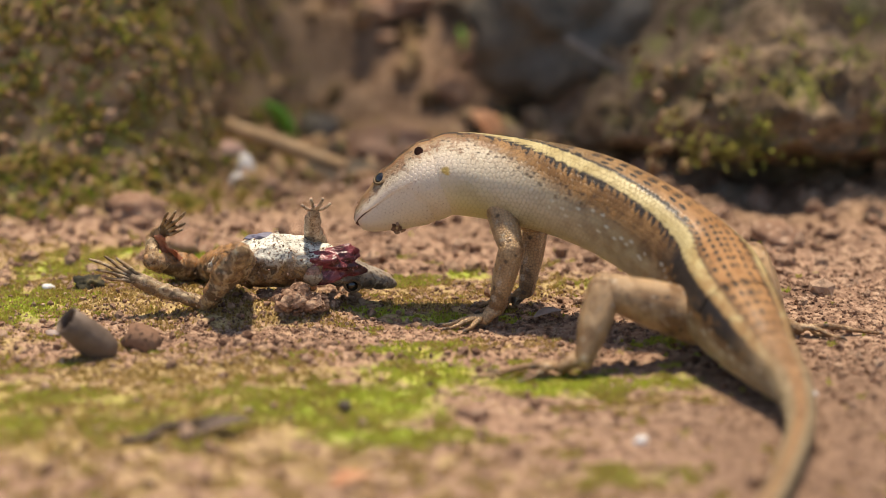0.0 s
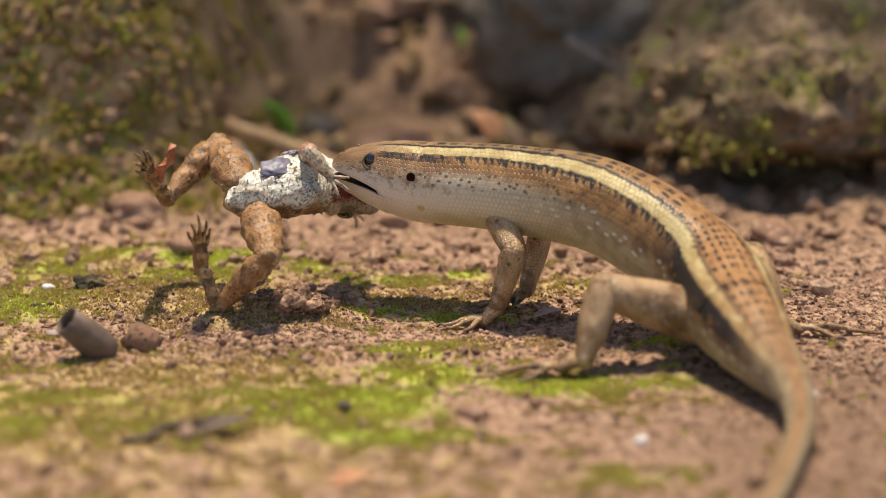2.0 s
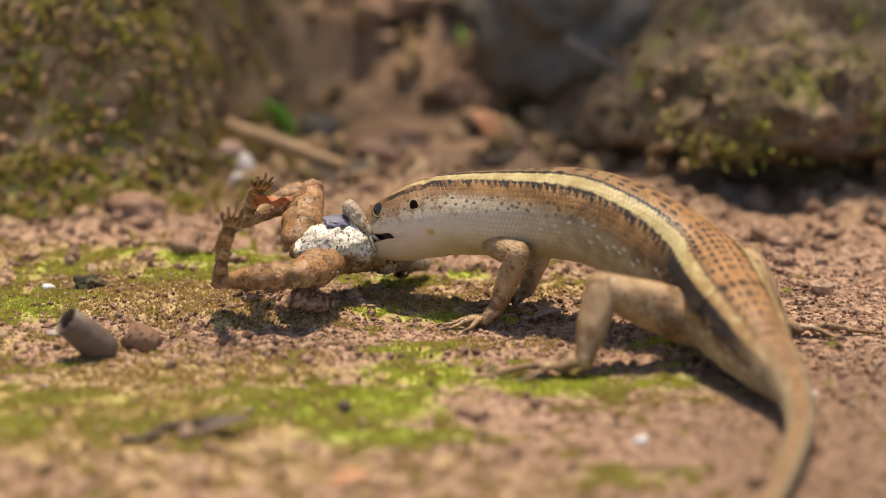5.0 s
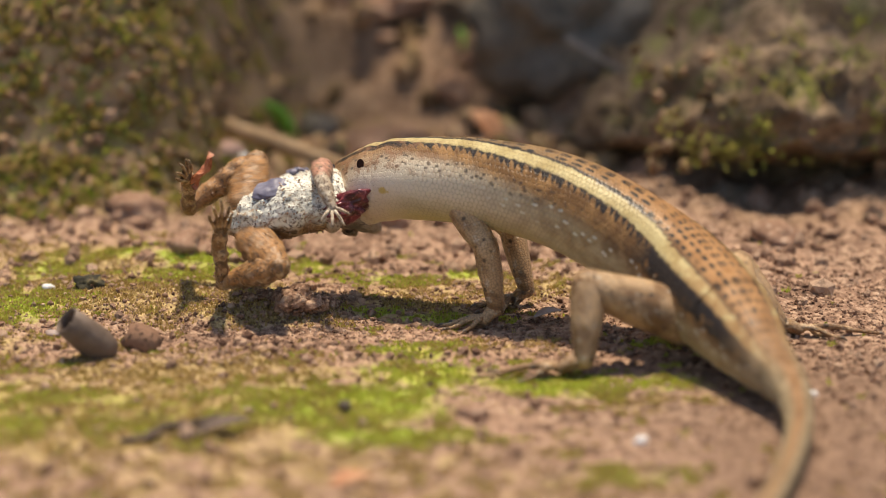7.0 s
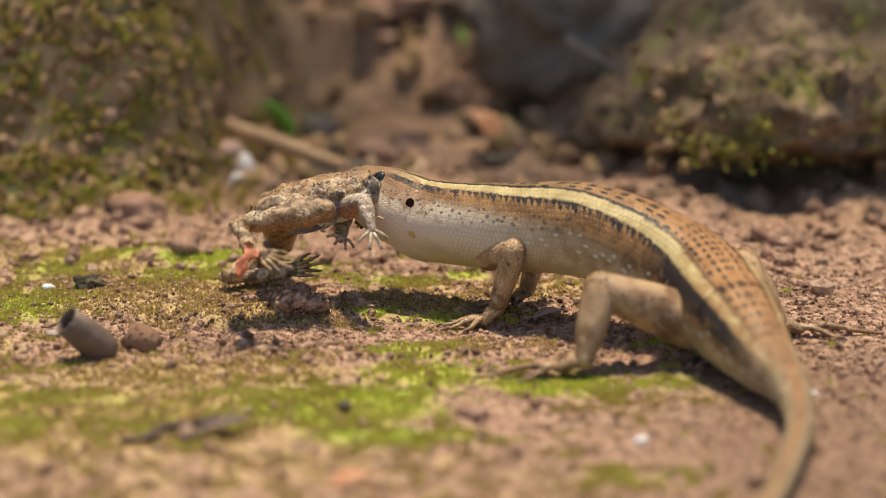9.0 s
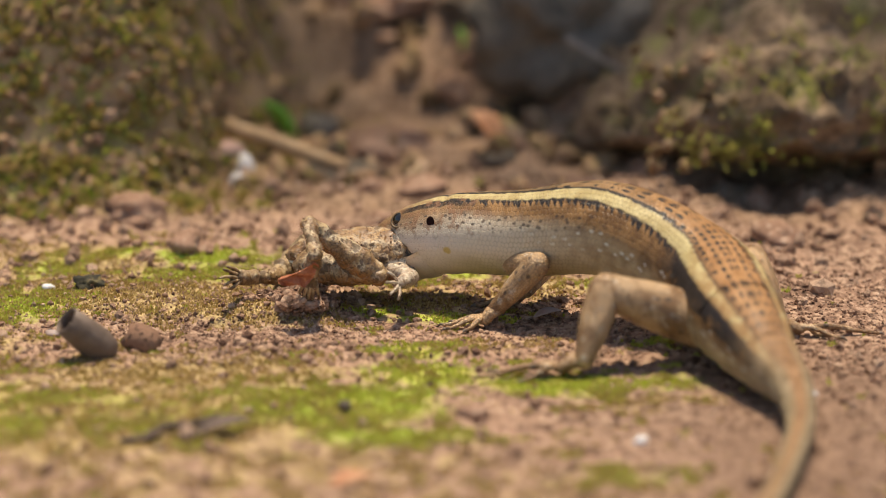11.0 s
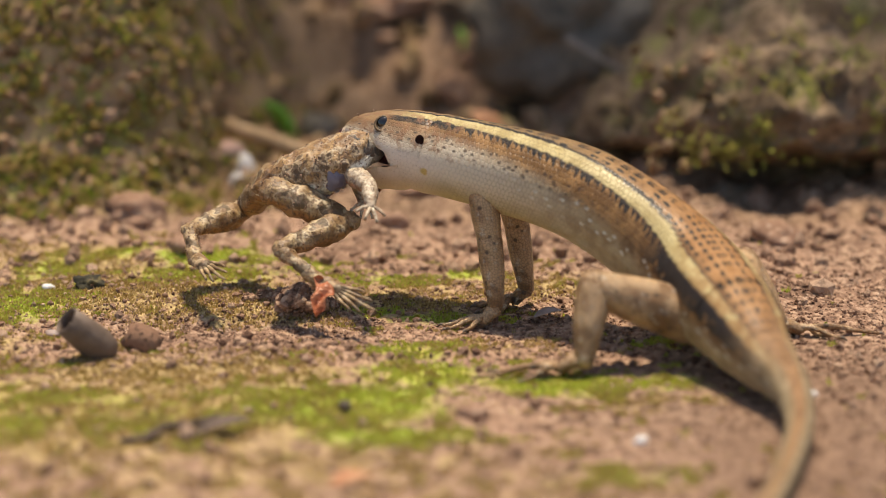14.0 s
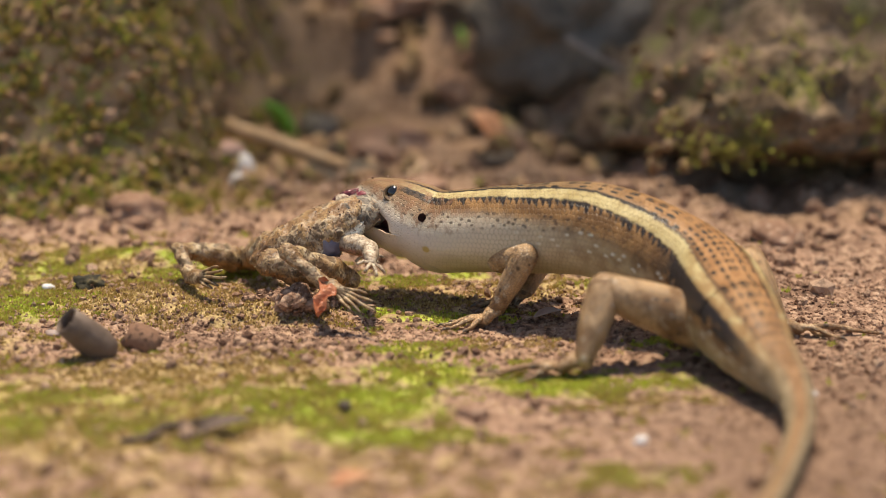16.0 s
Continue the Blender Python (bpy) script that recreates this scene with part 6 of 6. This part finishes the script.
    frog(3.00, (-41.1, 15.0, 24.8), (-24.6, 25.0, 26.1), (-13.5, 38.0, 16.8), (0.00, -0.62, 0.78),
         (-45.0, 37.7, 32.0), (-62.5, 33.2, 21.2), (-56.7, 23.7, 25.8), (-52.8, 9.0, 37.1), (-40.1, -7.2, 15.8), (-54.2, 1.0, 2.5), (-53.5, -4.3, 13.3), (-51.0, -14.5, 29.1), (-29.5, 16.8, 35.7), (-21.1, 14.5, 25.4), (-24.7, 32.5, 18.6), (-19.4, 43.9, 13.5))
    frog(3.50, (-39.0, 16.0, 19.9), (-24.3, 26.0, 19.8), (-13.3, 40.0, 11.8), (0.00, -0.58, 0.81),
         (-43.4, 38.4, 28.4), (-59.8, 33.6, 16.3), (-55.3, 26.8, 25.1), (-48.5, 14.4, 37.7), (-39.9, -6.3, 12.2), (-53.4, 8.8, 6.5), (-53.3, 4.8, 17.9), (-48.1, -0.8, 35.3), (-31.5, 21.1, 30.2), (-22.2, 19.0, 20.7), (-24.1, 33.8, 12.4), (-19.5, 45.3, 7.1))
    frog(3.80, (-34.7, 19.0, 16.7), (-22.4, 29.0, 15.1), (-10.0, 40.0, 7.8), (0.00, -0.62, 0.79),
         (-37.9, 41.1, 26.0), (-54.7, 36.6, 14.3), (-50.0, 29.7, 22.9), (-43.9, 16.7, 35.4), (-36.9, -3.3, 11.6), (-53.9, 8.2, 7.3), (-54.6, 3.4, 18.2), (-52.1, -9.0, 32.4), (-25.7, 24.3, 26.4), (-16.5, 18.2, 18.6), (-20.7, 38.4, 7.4), (-15.3, 49.9, 2.9))
    frog(4.00, (-29.8, 13.0, 14.2), (-19.6, 26.0, 13.0), (-7.1, 40.0, 5.8), (0.00, -0.62, 0.79),
         (-32.3, 33.3, 25.7), (-48.1, 22.0, 17.6), (-43.6, 15.3, 26.5), (-38.1, 1.6, 38.4), (-33.9, -7.4, 13.9), (-53.3, -0.4, 10.0), (-54.4, -8.7, 18.7), (-54.5, -23.8, 30.1), (-22.1, 21.0, 25.4), (-12.9, 12.9, 19.7), (-17.8, 36.5, 8.0), (-13.8, 48.2, 2.5))
    frog(4.20, (-30.1, 13.0, 14.2), (-19.9, 26.0, 12.8), (-7.1, 40.0, 5.5), (0.00, -0.62, 0.79),
         (-32.3, 33.3, 25.7), (-48.1, 22.0, 17.6), (-43.6, 15.3, 26.5), (-38.1, 1.5, 38.4), (-33.9, -7.6, 14.0), (-53.3, -0.6, 10.0), (-51.9, -7.5, 19.7), (-47.4, -21.2, 32.1), (-22.1, 20.9, 25.1), (-12.9, 12.6, 19.8), (-17.8, 36.6, 7.9), (-13.8, 48.3, 2.5))
    frog(5.30, (-32.3, 12.0, 13.9), (-19.2, 25.0, 11.3), (-6.0, 36.0, 4.8), (0.00, -0.40, 0.92),
         (-32.9, 33.1, 23.8), (-49.0, 20.2, 20.3), (-46.4, 11.0, 27.5), (-42.4, -5.0, 37.0), (-35.1, -10.0, 13.2), (-53.6, -0.6, 9.8), (-51.9, -6.4, 20.1), (-46.9, -17.0, 35.1), (-23.1, 19.2, 22.4), (-15.9, 16.4, 11.3), (-17.7, 33.0, 6.7), (-13.2, 20.3, 7.9))
    frog(6.30, (-34.3, 11.0, 13.1), (-20.0, 23.0, 9.8), (-5.6, 30.0, 4.1), (0.00, -0.30, 0.95),
         (-33.2, 32.3, 22.3), (-48.8, 18.4, 23.2), (-42.8, 8.0, 23.4), (-33.7, -7.8, 28.7), (-35.7, -11.9, 13.2), (-53.8, -1.8, 9.8), (-51.4, -4.9, 21.1), (-46.3, -11.1, 38.4), (-24.1, 16.8, 18.7), (-19.2, 13.5, 6.5), (-17.7, 30.1, 3.8), (-11.7, 18.2, 5.6))
    frog(6.50, (-34.3, 11.0, 13.4), (-19.8, 23.0, 10.1), (-5.1, 30.0, 4.4), (0.00, -0.30, 0.95),
         (-33.2, 32.5, 22.2), (-48.8, 18.5, 23.1), (-42.9, 8.1, 23.3), (-33.7, -7.6, 28.7), (-35.7, -11.9, 13.2), (-53.8, -1.8, 9.8), (-51.4, -5.0, 21.1), (-46.3, -11.1, 38.4), (-24.1, 16.7, 18.7), (-19.1, 13.4, 6.6), (-17.7, 30.0, 3.8), (-11.7, 18.0, 5.7))
    frog(6.65, (-38.2, 19.0, 13.4), (-21.5, 19.0, 13.8), (-5.9, 22.0, 8.2), (0.00, -0.30, 0.95),
         (-38.0, 42.1, 22.8), (-54.5, 29.4, 20.5), (-53.3, 20.2, 28.1), (-53.1, 3.7, 37.7), (-36.8, -5.7, 12.0), (-54.2, 5.3, 7.8), (-52.3, 2.2, 19.2), (-49.2, -8.1, 35.0), (-25.4, 15.6, 22.1), (-20.2, 12.5, 10.1), (-18.9, 24.5, 7.5), (-13.5, 36.0, 2.9))
    frog(6.80, (-43.1, 20.0, 16.4), (-26.3, 20.0, 18.9), (-11.9, 28.0, 11.7), (0.00, -0.35, 0.93),
         (-43.7, 42.5, 27.2), (-58.9, 29.6, 20.6), (-58.2, 21.4, 29.3), (-59.9, 4.6, 38.1), (-37.8, -3.9, 12.9), (-53.9, 8.2, 7.0), (-53.2, 3.8, 18.1), (-50.9, -7.9, 32.9), (-27.4, 14.1, 27.5), (-22.4, 6.7, 17.3), (-23.1, 25.8, 13.0), (-18.5, 37.7, 8.4))
    frog(7.00, (-47.4, 13.0, 21.4), (-30.8, 13.0, 26.3), (-17.1, 23.0, 18.1), (-0.05, -0.60, 0.80),
         (-46.7, 35.6, 31.1), (-63.9, 31.0, 20.0), (-62.5, 22.5, 28.3), (-63.0, 5.8, 37.4), (-38.5, -8.9, 15.4), (-53.0, 4.5, 8.3), (-53.3, -2.1, 18.3), (-51.4, -13.3, 33.5), (-28.9, 4.4, 33.6), (-24.6, -3.5, 23.5), (-25.6, 20.3, 20.9), (-20.5, 31.7, 15.9))
    frog(7.20, (-49.5, 15.0, 24.8), (-32.9, 15.0, 31.1), (-19.5, 25.0, 18.0), (-0.10, -0.75, -0.55),
         (-39.9, -1.6, 36.8), (-56.8, -9.5, 27.1), (-50.0, -19.4, 27.0), (-43.5, -35.3, 35.0), (-43.9, 29.3, 5.2), (-53.5, 10.7, 6.9), (-47.0, 6.5, 16.0), (-37.9, -5.5, 27.5), (-28.0, -0.7, 37.3), (-23.7, -5.6, 25.4), (-26.5, 9.1, 28.0), (-24.6, -4.2, 26.5))
    frog(7.50, (-49.5, 15.0, 26.6), (-32.8, 15.0, 32.9), (-19.5, 25.0, 18.9), (-0.10, -0.45, -0.88),
         (-37.7, -1.8, 37.1), (-54.8, -6.4, 25.9), (-47.8, -15.8, 23.6), (-40.0, -31.6, 30.8), (-44.4, 26.4, 6.3), (-53.2, 7.5, 8.6), (-44.8, 5.5, 17.0), (-32.0, -2.6, 28.4), (-27.6, -0.4, 38.3), (-22.9, -5.8, 26.9), (-27.2, 11.0, 28.9), (-30.0, -2.1, 28.0))
    frog(8.00, (-52.7, 15.0, 33.9), (-34.5, 15.0, 38.7), (-22.2, 25.0, 32.4), (-0.10, -0.20, -0.97),
         (-36.7, -0.5, 35.9), (-56.7, -3.8, 30.4), (-53.8, -14.3, 25.4), (-36.3, -21.1, 22.0), (-46.9, 28.2, 16.0), (-56.9, 11.7, 7.7), (-45.5, 13.4, 10.8), (-31.4, 4.9, 20.4), (-28.9, 1.4, 43.1), (-24.8, -1.5, 30.6), (-28.7, 14.2, 32.4), (-31.6, 1.8, 27.7))
    frog(8.30, (-52.8, 15.0, 33.6), (-34.5, 15.0, 38.4), (-22.2, 25.0, 32.1), (-0.10, -0.20, -0.97),
         (-36.7, -0.4, 35.6), (-56.7, -3.8, 30.1), (-53.8, -14.3, 25.1), (-36.3, -21.2, 22.0), (-46.9, 28.2, 15.7), (-56.9, 11.5, 7.8), (-45.4, 13.2, 10.8), (-31.4, 4.7, 20.4), (-28.9, 1.4, 42.8), (-24.8, -1.5, 30.3), (-28.7, 14.2, 32.1), (-31.6, 1.8, 27.4))
    frog(8.50, (-50.5, 17.0, 29.6), (-32.5, 17.0, 33.9), (-20.2, 27.0, 27.9), (-0.10, -0.20, -0.97),
         (-34.8, 1.0, 32.1), (-55.2, -2.1, 27.9), (-52.0, -12.9, 23.9), (-35.9, -22.6, 21.1), (-45.9, 33.1, 13.0), (-56.2, 16.2, 6.2), (-44.6, 17.7, 8.6), (-30.7, 8.1, 17.3), (-26.4, 3.6, 38.4), (-22.8, 0.5, 25.7), (-27.5, 16.4, 26.9), (-29.7, 3.6, 23.1))
    frog(8.70, (-46.5, 18.0, 25.8), (-28.9, 18.0, 30.4), (-16.3, 28.0, 24.5), (-0.10, -0.20, -0.97),
         (-31.5, 1.2, 29.4), (-52.0, -1.6, 25.8), (-48.7, -12.6, 22.5), (-34.8, -25.4, 20.8), (-43.6, 36.8, 10.9), (-55.2, 20.3, 5.0), (-43.6, 18.5, 7.3), (-28.7, 9.2, 14.6), (-22.4, 3.3, 33.3), (-19.0, 0.1, 20.7), (-26.2, 18.6, 22.1), (-27.1, 5.5, 19.1))
    frog(9.00, (-41.9, 19.0, 22.4), (-24.7, 19.0, 26.7), (-12.6, 29.0, 20.8), (-0.10, -0.20, -0.97),
         (-28.1, 0.8, 27.0), (-48.8, -1.7, 23.9), (-45.2, -12.8, 21.2), (-33.7, -28.0, 20.2), (-40.6, 39.0, 8.5), (-53.8, 23.2, 4.2), (-42.5, 19.4, 5.9), (-27.0, 10.4, 12.1), (-18.8, 3.1, 28.6), (-15.8, -5.2, 18.4), (-25.0, 22.5, 17.7), (-25.0, 9.2, 15.3))
    frog(9.20, (-41.9, 19.0, 22.3), (-24.7, 19.0, 26.6), (-12.6, 29.0, 20.6), (-0.10, -0.20, -0.97),
         (-28.2, 0.9, 26.8), (-48.8, -1.7, 23.7), (-45.2, -12.8, 21.0), (-33.8, -28.0, 20.0), (-40.6, 39.1, 8.5), (-53.8, 23.3, 4.2), (-42.6, 19.5, 5.8), (-27.0, 10.6, 12.1), (-18.8, 3.2, 28.6), (-15.8, -5.1, 18.4), (-25.0, 22.5, 17.6), (-25.0, 9.2, 15.3))
    frog(10.20, (-37.5, 19.0, 16.2), (-17.9, 19.0, 19.1), (-2.0, 25.0, 14.7), (-0.10, -0.20, -0.97),
         (-20.9, 4.1, 16.6), (-39.4, -2.4, 24.2), (-36.8, -13.3, 19.9), (-31.9, -31.4, 16.8), (-38.2, 41.1, 5.2), (-47.0, 22.0, 4.5), (-47.4, 10.5, 7.8), (-40.7, -6.2, 13.8), (-12.1, 3.3, 17.6), (-14.5, -9.5, 14.1), (-14.5, 17.0, 13.2), (-15.5, 3.6, 12.5))
    frog(11.30, (-31.1, 20.0, 8.9), (-12.0, 20.0, 10.6), (4.4, 24.0, 8.1), (-0.10, 0.15, -0.98),
         (-14.2, 5.1, 7.6), (-30.0, 7.8, 21.2), (-28.4, -3.3, 16.9), (-32.7, 7.3, 1.8), (-35.4, 43.4, 3.8), (-41.1, 23.2, 4.2), (-47.7, 13.5, 6.7), (-56.5, -2.8, 10.8), (-6.3, 5.0, 6.8), (-12.9, -6.7, 8.4), (-4.8, 19.9, 6.6), (-7.4, 6.7, 7.4))
    frog(11.70, (-31.1, 20.0, 8.9), (-12.0, 20.0, 10.6), (5.1, 24.0, 7.8), (-0.10, 0.15, -0.98),
         (-14.2, 5.1, 7.6), (-30.0, 7.8, 21.2), (-28.4, -3.3, 16.9), (-32.7, 7.3, 1.8), (-35.4, 43.4, 3.8), (-41.1, 23.2, 4.2), (-47.7, 13.5, 6.7), (-56.5, -2.8, 10.8), (-6.3, 5.0, 6.8), (-12.9, -6.7, 8.4), (-4.8, 19.9, 6.6), (-7.4, 6.7, 7.4))
    frog(12.00, (-31.1, 20.0, 8.9), (-12.0, 20.0, 10.9), (8.5, 21.0, 8.3), (-0.10, 0.15, -0.98),
         (-14.2, 5.1, 7.6), (-30.0, 7.8, 21.2), (-28.4, -3.3, 17.0), (-32.7, 7.3, 1.8), (-35.4, 43.4, 3.8), (-41.1, 23.2, 4.2), (-47.7, 13.5, 6.7), (-56.5, -2.8, 10.8), (-5.7, 5.3, 6.7), (-12.9, -6.1, 8.2), (-3.7, 23.5, 6.0), (-6.1, 10.2, 6.4))
    frog(13.20, (-31.1, 20.0, 8.9), (-12.0, 20.0, 10.9), (8.6, 21.0, 8.0), (-0.10, 0.15, -0.98),
         (-14.2, 5.1, 7.6), (-30.0, 7.8, 21.2), (-28.4, -3.3, 17.0), (-32.7, 7.3, 1.8), (-35.4, 43.4, 3.8), (-41.1, 23.2, 4.2), (-47.7, 13.5, 6.7), (-56.5, -2.8, 10.8), (-5.7, 5.3, 6.7), (-12.9, -6.1, 8.2), (-3.7, 23.5, 6.0), (-6.1, 10.2, 6.4))
    frog(13.30, (-31.0, 19.0, 9.8), (-12.0, 19.0, 11.5), (7.1, 20.0, 8.0), (-0.10, -0.30, -0.95),
         (-12.9, 8.6, 9.0), (-30.7, 10.5, 20.0), (-29.1, -0.9, 16.6), (-30.1, -18.6, 9.8), (-35.4, 42.7, 4.0), (-41.1, 22.5, 4.4), (-47.6, 12.8, 6.9), (-56.4, -3.6, 11.0), (-4.9, 3.5, 8.3), (-11.2, -8.4, 8.9), (-3.4, 18.6, 7.0), (-6.0, 5.4, 7.8))
    frog(13.50, (-31.7, 15.0, 13.0), (-11.6, 15.0, 14.9), (2.9, 17.0, 10.0), (-0.10, -0.60, -0.80),
         (-13.2, 11.1, 18.6), (-34.1, 10.2, 20.2), (-30.2, -0.7, 17.2), (-24.5, -17.9, 11.6), (-35.1, 38.0, 5.3), (-40.8, 17.7, 5.8), (-47.2, 7.9, 8.2), (-55.9, -8.4, 12.4), (-2.2, 4.7, 13.4), (-3.2, -7.9, 8.8), (-3.3, 15.1, 7.9), (-6.0, 1.9, 8.8))
    frog(13.60, (-31.0, 15.0, 16.6), (-13.0, 15.0, 19.4), (1.5, 18.0, 15.8), (-0.10, -0.60, -0.80),
         (-12.9, 8.1, 17.7), (-33.8, 7.3, 19.3), (-29.5, -3.1, 15.1), (-24.1, -21.0, 11.8), (-37.2, 36.8, 7.9), (-46.6, 18.0, 7.1), (-48.5, 6.3, 9.2), (-53.7, -11.5, 13.2), (-8.6, -2.5, 19.1), (-7.1, -14.6, 13.4), (-10.2, 10.3, 15.0), (-11.3, -2.7, 11.5))
    frog(13.70, (-32.4, 16.0, 20.3), (-17.1, 16.0, 24.6), (-4.1, 24.0, 22.9), (-0.10, -0.20, -0.95),
         (-18.0, -1.7, 19.6), (-36.2, -11.9, 22.3), (-29.2, -20.6, 17.8), (-20.8, -37.5, 15.9), (-42.1, 35.5, 10.5), (-53.5, 17.9, 11.5), (-53.9, 5.9, 10.5), (-51.9, -12.7, 13.6), (-12.0, -1.5, 23.0), (-12.4, -13.7, 17.3), (-14.4, 19.5, 15.9), (-15.3, 6.4, 12.5))
    frog(13.80, (-35.8, 17.0, 24.3), (-19.9, 17.0, 30.6), (-8.3, 27.0, 30.8), (-0.05, 0.05, -0.99),
         (-19.5, 1.5, 21.5), (-37.8, -8.7, 20.3), (-29.5, -15.9, 15.4), (-18.5, -31.2, 12.8), (-46.3, 35.1, 14.3), (-59.0, 18.4, 15.0), (-57.7, 6.7, 12.4), (-51.7, -11.3, 13.0), (-15.1, 0.4, 27.6), (-14.8, -11.1, 20.7), (-16.7, 20.2, 23.3), (-17.0, 8.8, 16.1))
    frog(14.00, (-40.7, 18.0, 29.4), (-24.8, 18.0, 36.3), (-11.5, 28.0, 38.3), (0.10, 0.10, -0.99),
         (-22.8, 10.8, 21.7), (-38.7, -2.5, 18.1), (-29.9, -8.2, 12.3), (-15.0, -18.9, 7.4), (-50.2, 35.6, 18.2), (-62.3, 18.5, 17.4), (-60.1, 7.5, 13.2), (-51.2, -9.3, 12.4), (-17.5, 2.3, 32.5), (-16.9, -9.9, 26.5), (-20.7, 21.3, 29.5), (-18.4, 10.2, 22.1))
    frog(14.50, (-40.7, 18.0, 29.4), (-24.8, 18.0, 36.2), (-11.3, 28.0, 38.0), (0.10, 0.10, -0.99),
         (-22.8, 10.8, 21.7), (-38.7, -2.5, 18.1), (-29.9, -8.2, 12.3), (-15.0, -18.9, 7.4), (-50.2, 35.6, 18.2), (-62.3, 18.5, 17.4), (-60.1, 7.4, 13.2), (-51.2, -9.3, 12.4), (-17.5, 2.2, 32.3), (-16.9, -9.8, 26.2), (-20.7, 21.3, 29.3), (-18.4, 10.2, 22.0))
    frog(14.70, (-41.0, 18.0, 24.7), (-24.9, 18.0, 32.6), (-11.8, 28.0, 34.6), (0.10, 0.10, -0.99),
         (-23.1, 10.7, 17.1), (-38.1, -3.9, 18.0), (-29.8, -10.9, 12.8), (-15.2, -22.2, 8.4), (-50.1, 36.6, 14.2), (-64.2, 21.0, 15.0), (-60.9, 10.3, 10.7), (-51.5, -6.2, 11.5), (-17.8, 2.5, 28.0), (-17.4, -9.8, 22.4), (-21.1, 21.2, 25.7), (-18.4, 10.0, 18.6))
    frog(15.00, (-42.0, 18.0, 16.4), (-25.5, 18.0, 25.2), (-12.9, 28.0, 27.4), (0.10, 0.10, -0.99),
         (-23.7, 11.0, 9.8), (-37.4, -3.4, 16.7), (-29.5, -11.5, 12.7), (-15.4, -23.7, 9.1), (-49.8, 38.7, 7.7), (-67.3, 27.5, 10.7), (-62.2, 17.5, 6.4), (-52.2, 1.6, 9.1), (-19.5, 2.3, 20.8), (-18.3, -10.3, 16.1), (-21.9, 21.2, 18.1), (-19.1, 9.7, 11.6))
    frog(15.50, (-41.7, 18.0, 16.2), (-25.2, 18.0, 25.1), (-12.8, 28.0, 27.1), (0.10, 0.10, -0.99),
         (-23.4, 11.0, 9.7), (-37.4, -3.1, 16.6), (-29.5, -11.2, 12.6), (-15.4, -23.4, 9.0), (-49.8, 38.7, 7.7), (-67.3, 27.4, 10.7), (-62.2, 17.4, 6.4), (-52.2, 1.5, 9.2), (-19.5, 2.2, 20.8), (-18.3, -10.5, 16.1), (-21.8, 21.2, 18.0), (-19.1, 9.5, 11.6))
    frog(16.00, (-41.9, 20.0, 10.9), (-24.0, 20.0, 19.9), (-11.3, 30.0, 22.1), (0.10, 0.10, -0.99),
         (-23.1, 13.5, 6.2), (-37.7, 2.2, 16.3), (-28.8, -3.1, 10.2), (-15.3, -16.0, 6.5), (-49.8, 41.4, 3.4), (-66.2, 29.7, 9.5), (-62.4, 19.0, 5.4), (-52.1, 3.6, 9.4), (-17.4, 5.2, 16.3), (-17.1, -7.9, 13.2), (-20.2, 23.3, 12.6), (-17.1, 10.3, 10.7))
    movers = [o for o in SK["trunk"] + SK["tail"]] + [o for k, o in SK.items() if k not in ("trunk", "tail")] + list(FR.values())
    keys = {o: [] for o in movers}
    for i in range(161):
        skink_poses(i / 10, keys)
        frog_poses(i / 10, keys)
    for ob, rows in keys.items():
        walk(ob, rows)


motions()
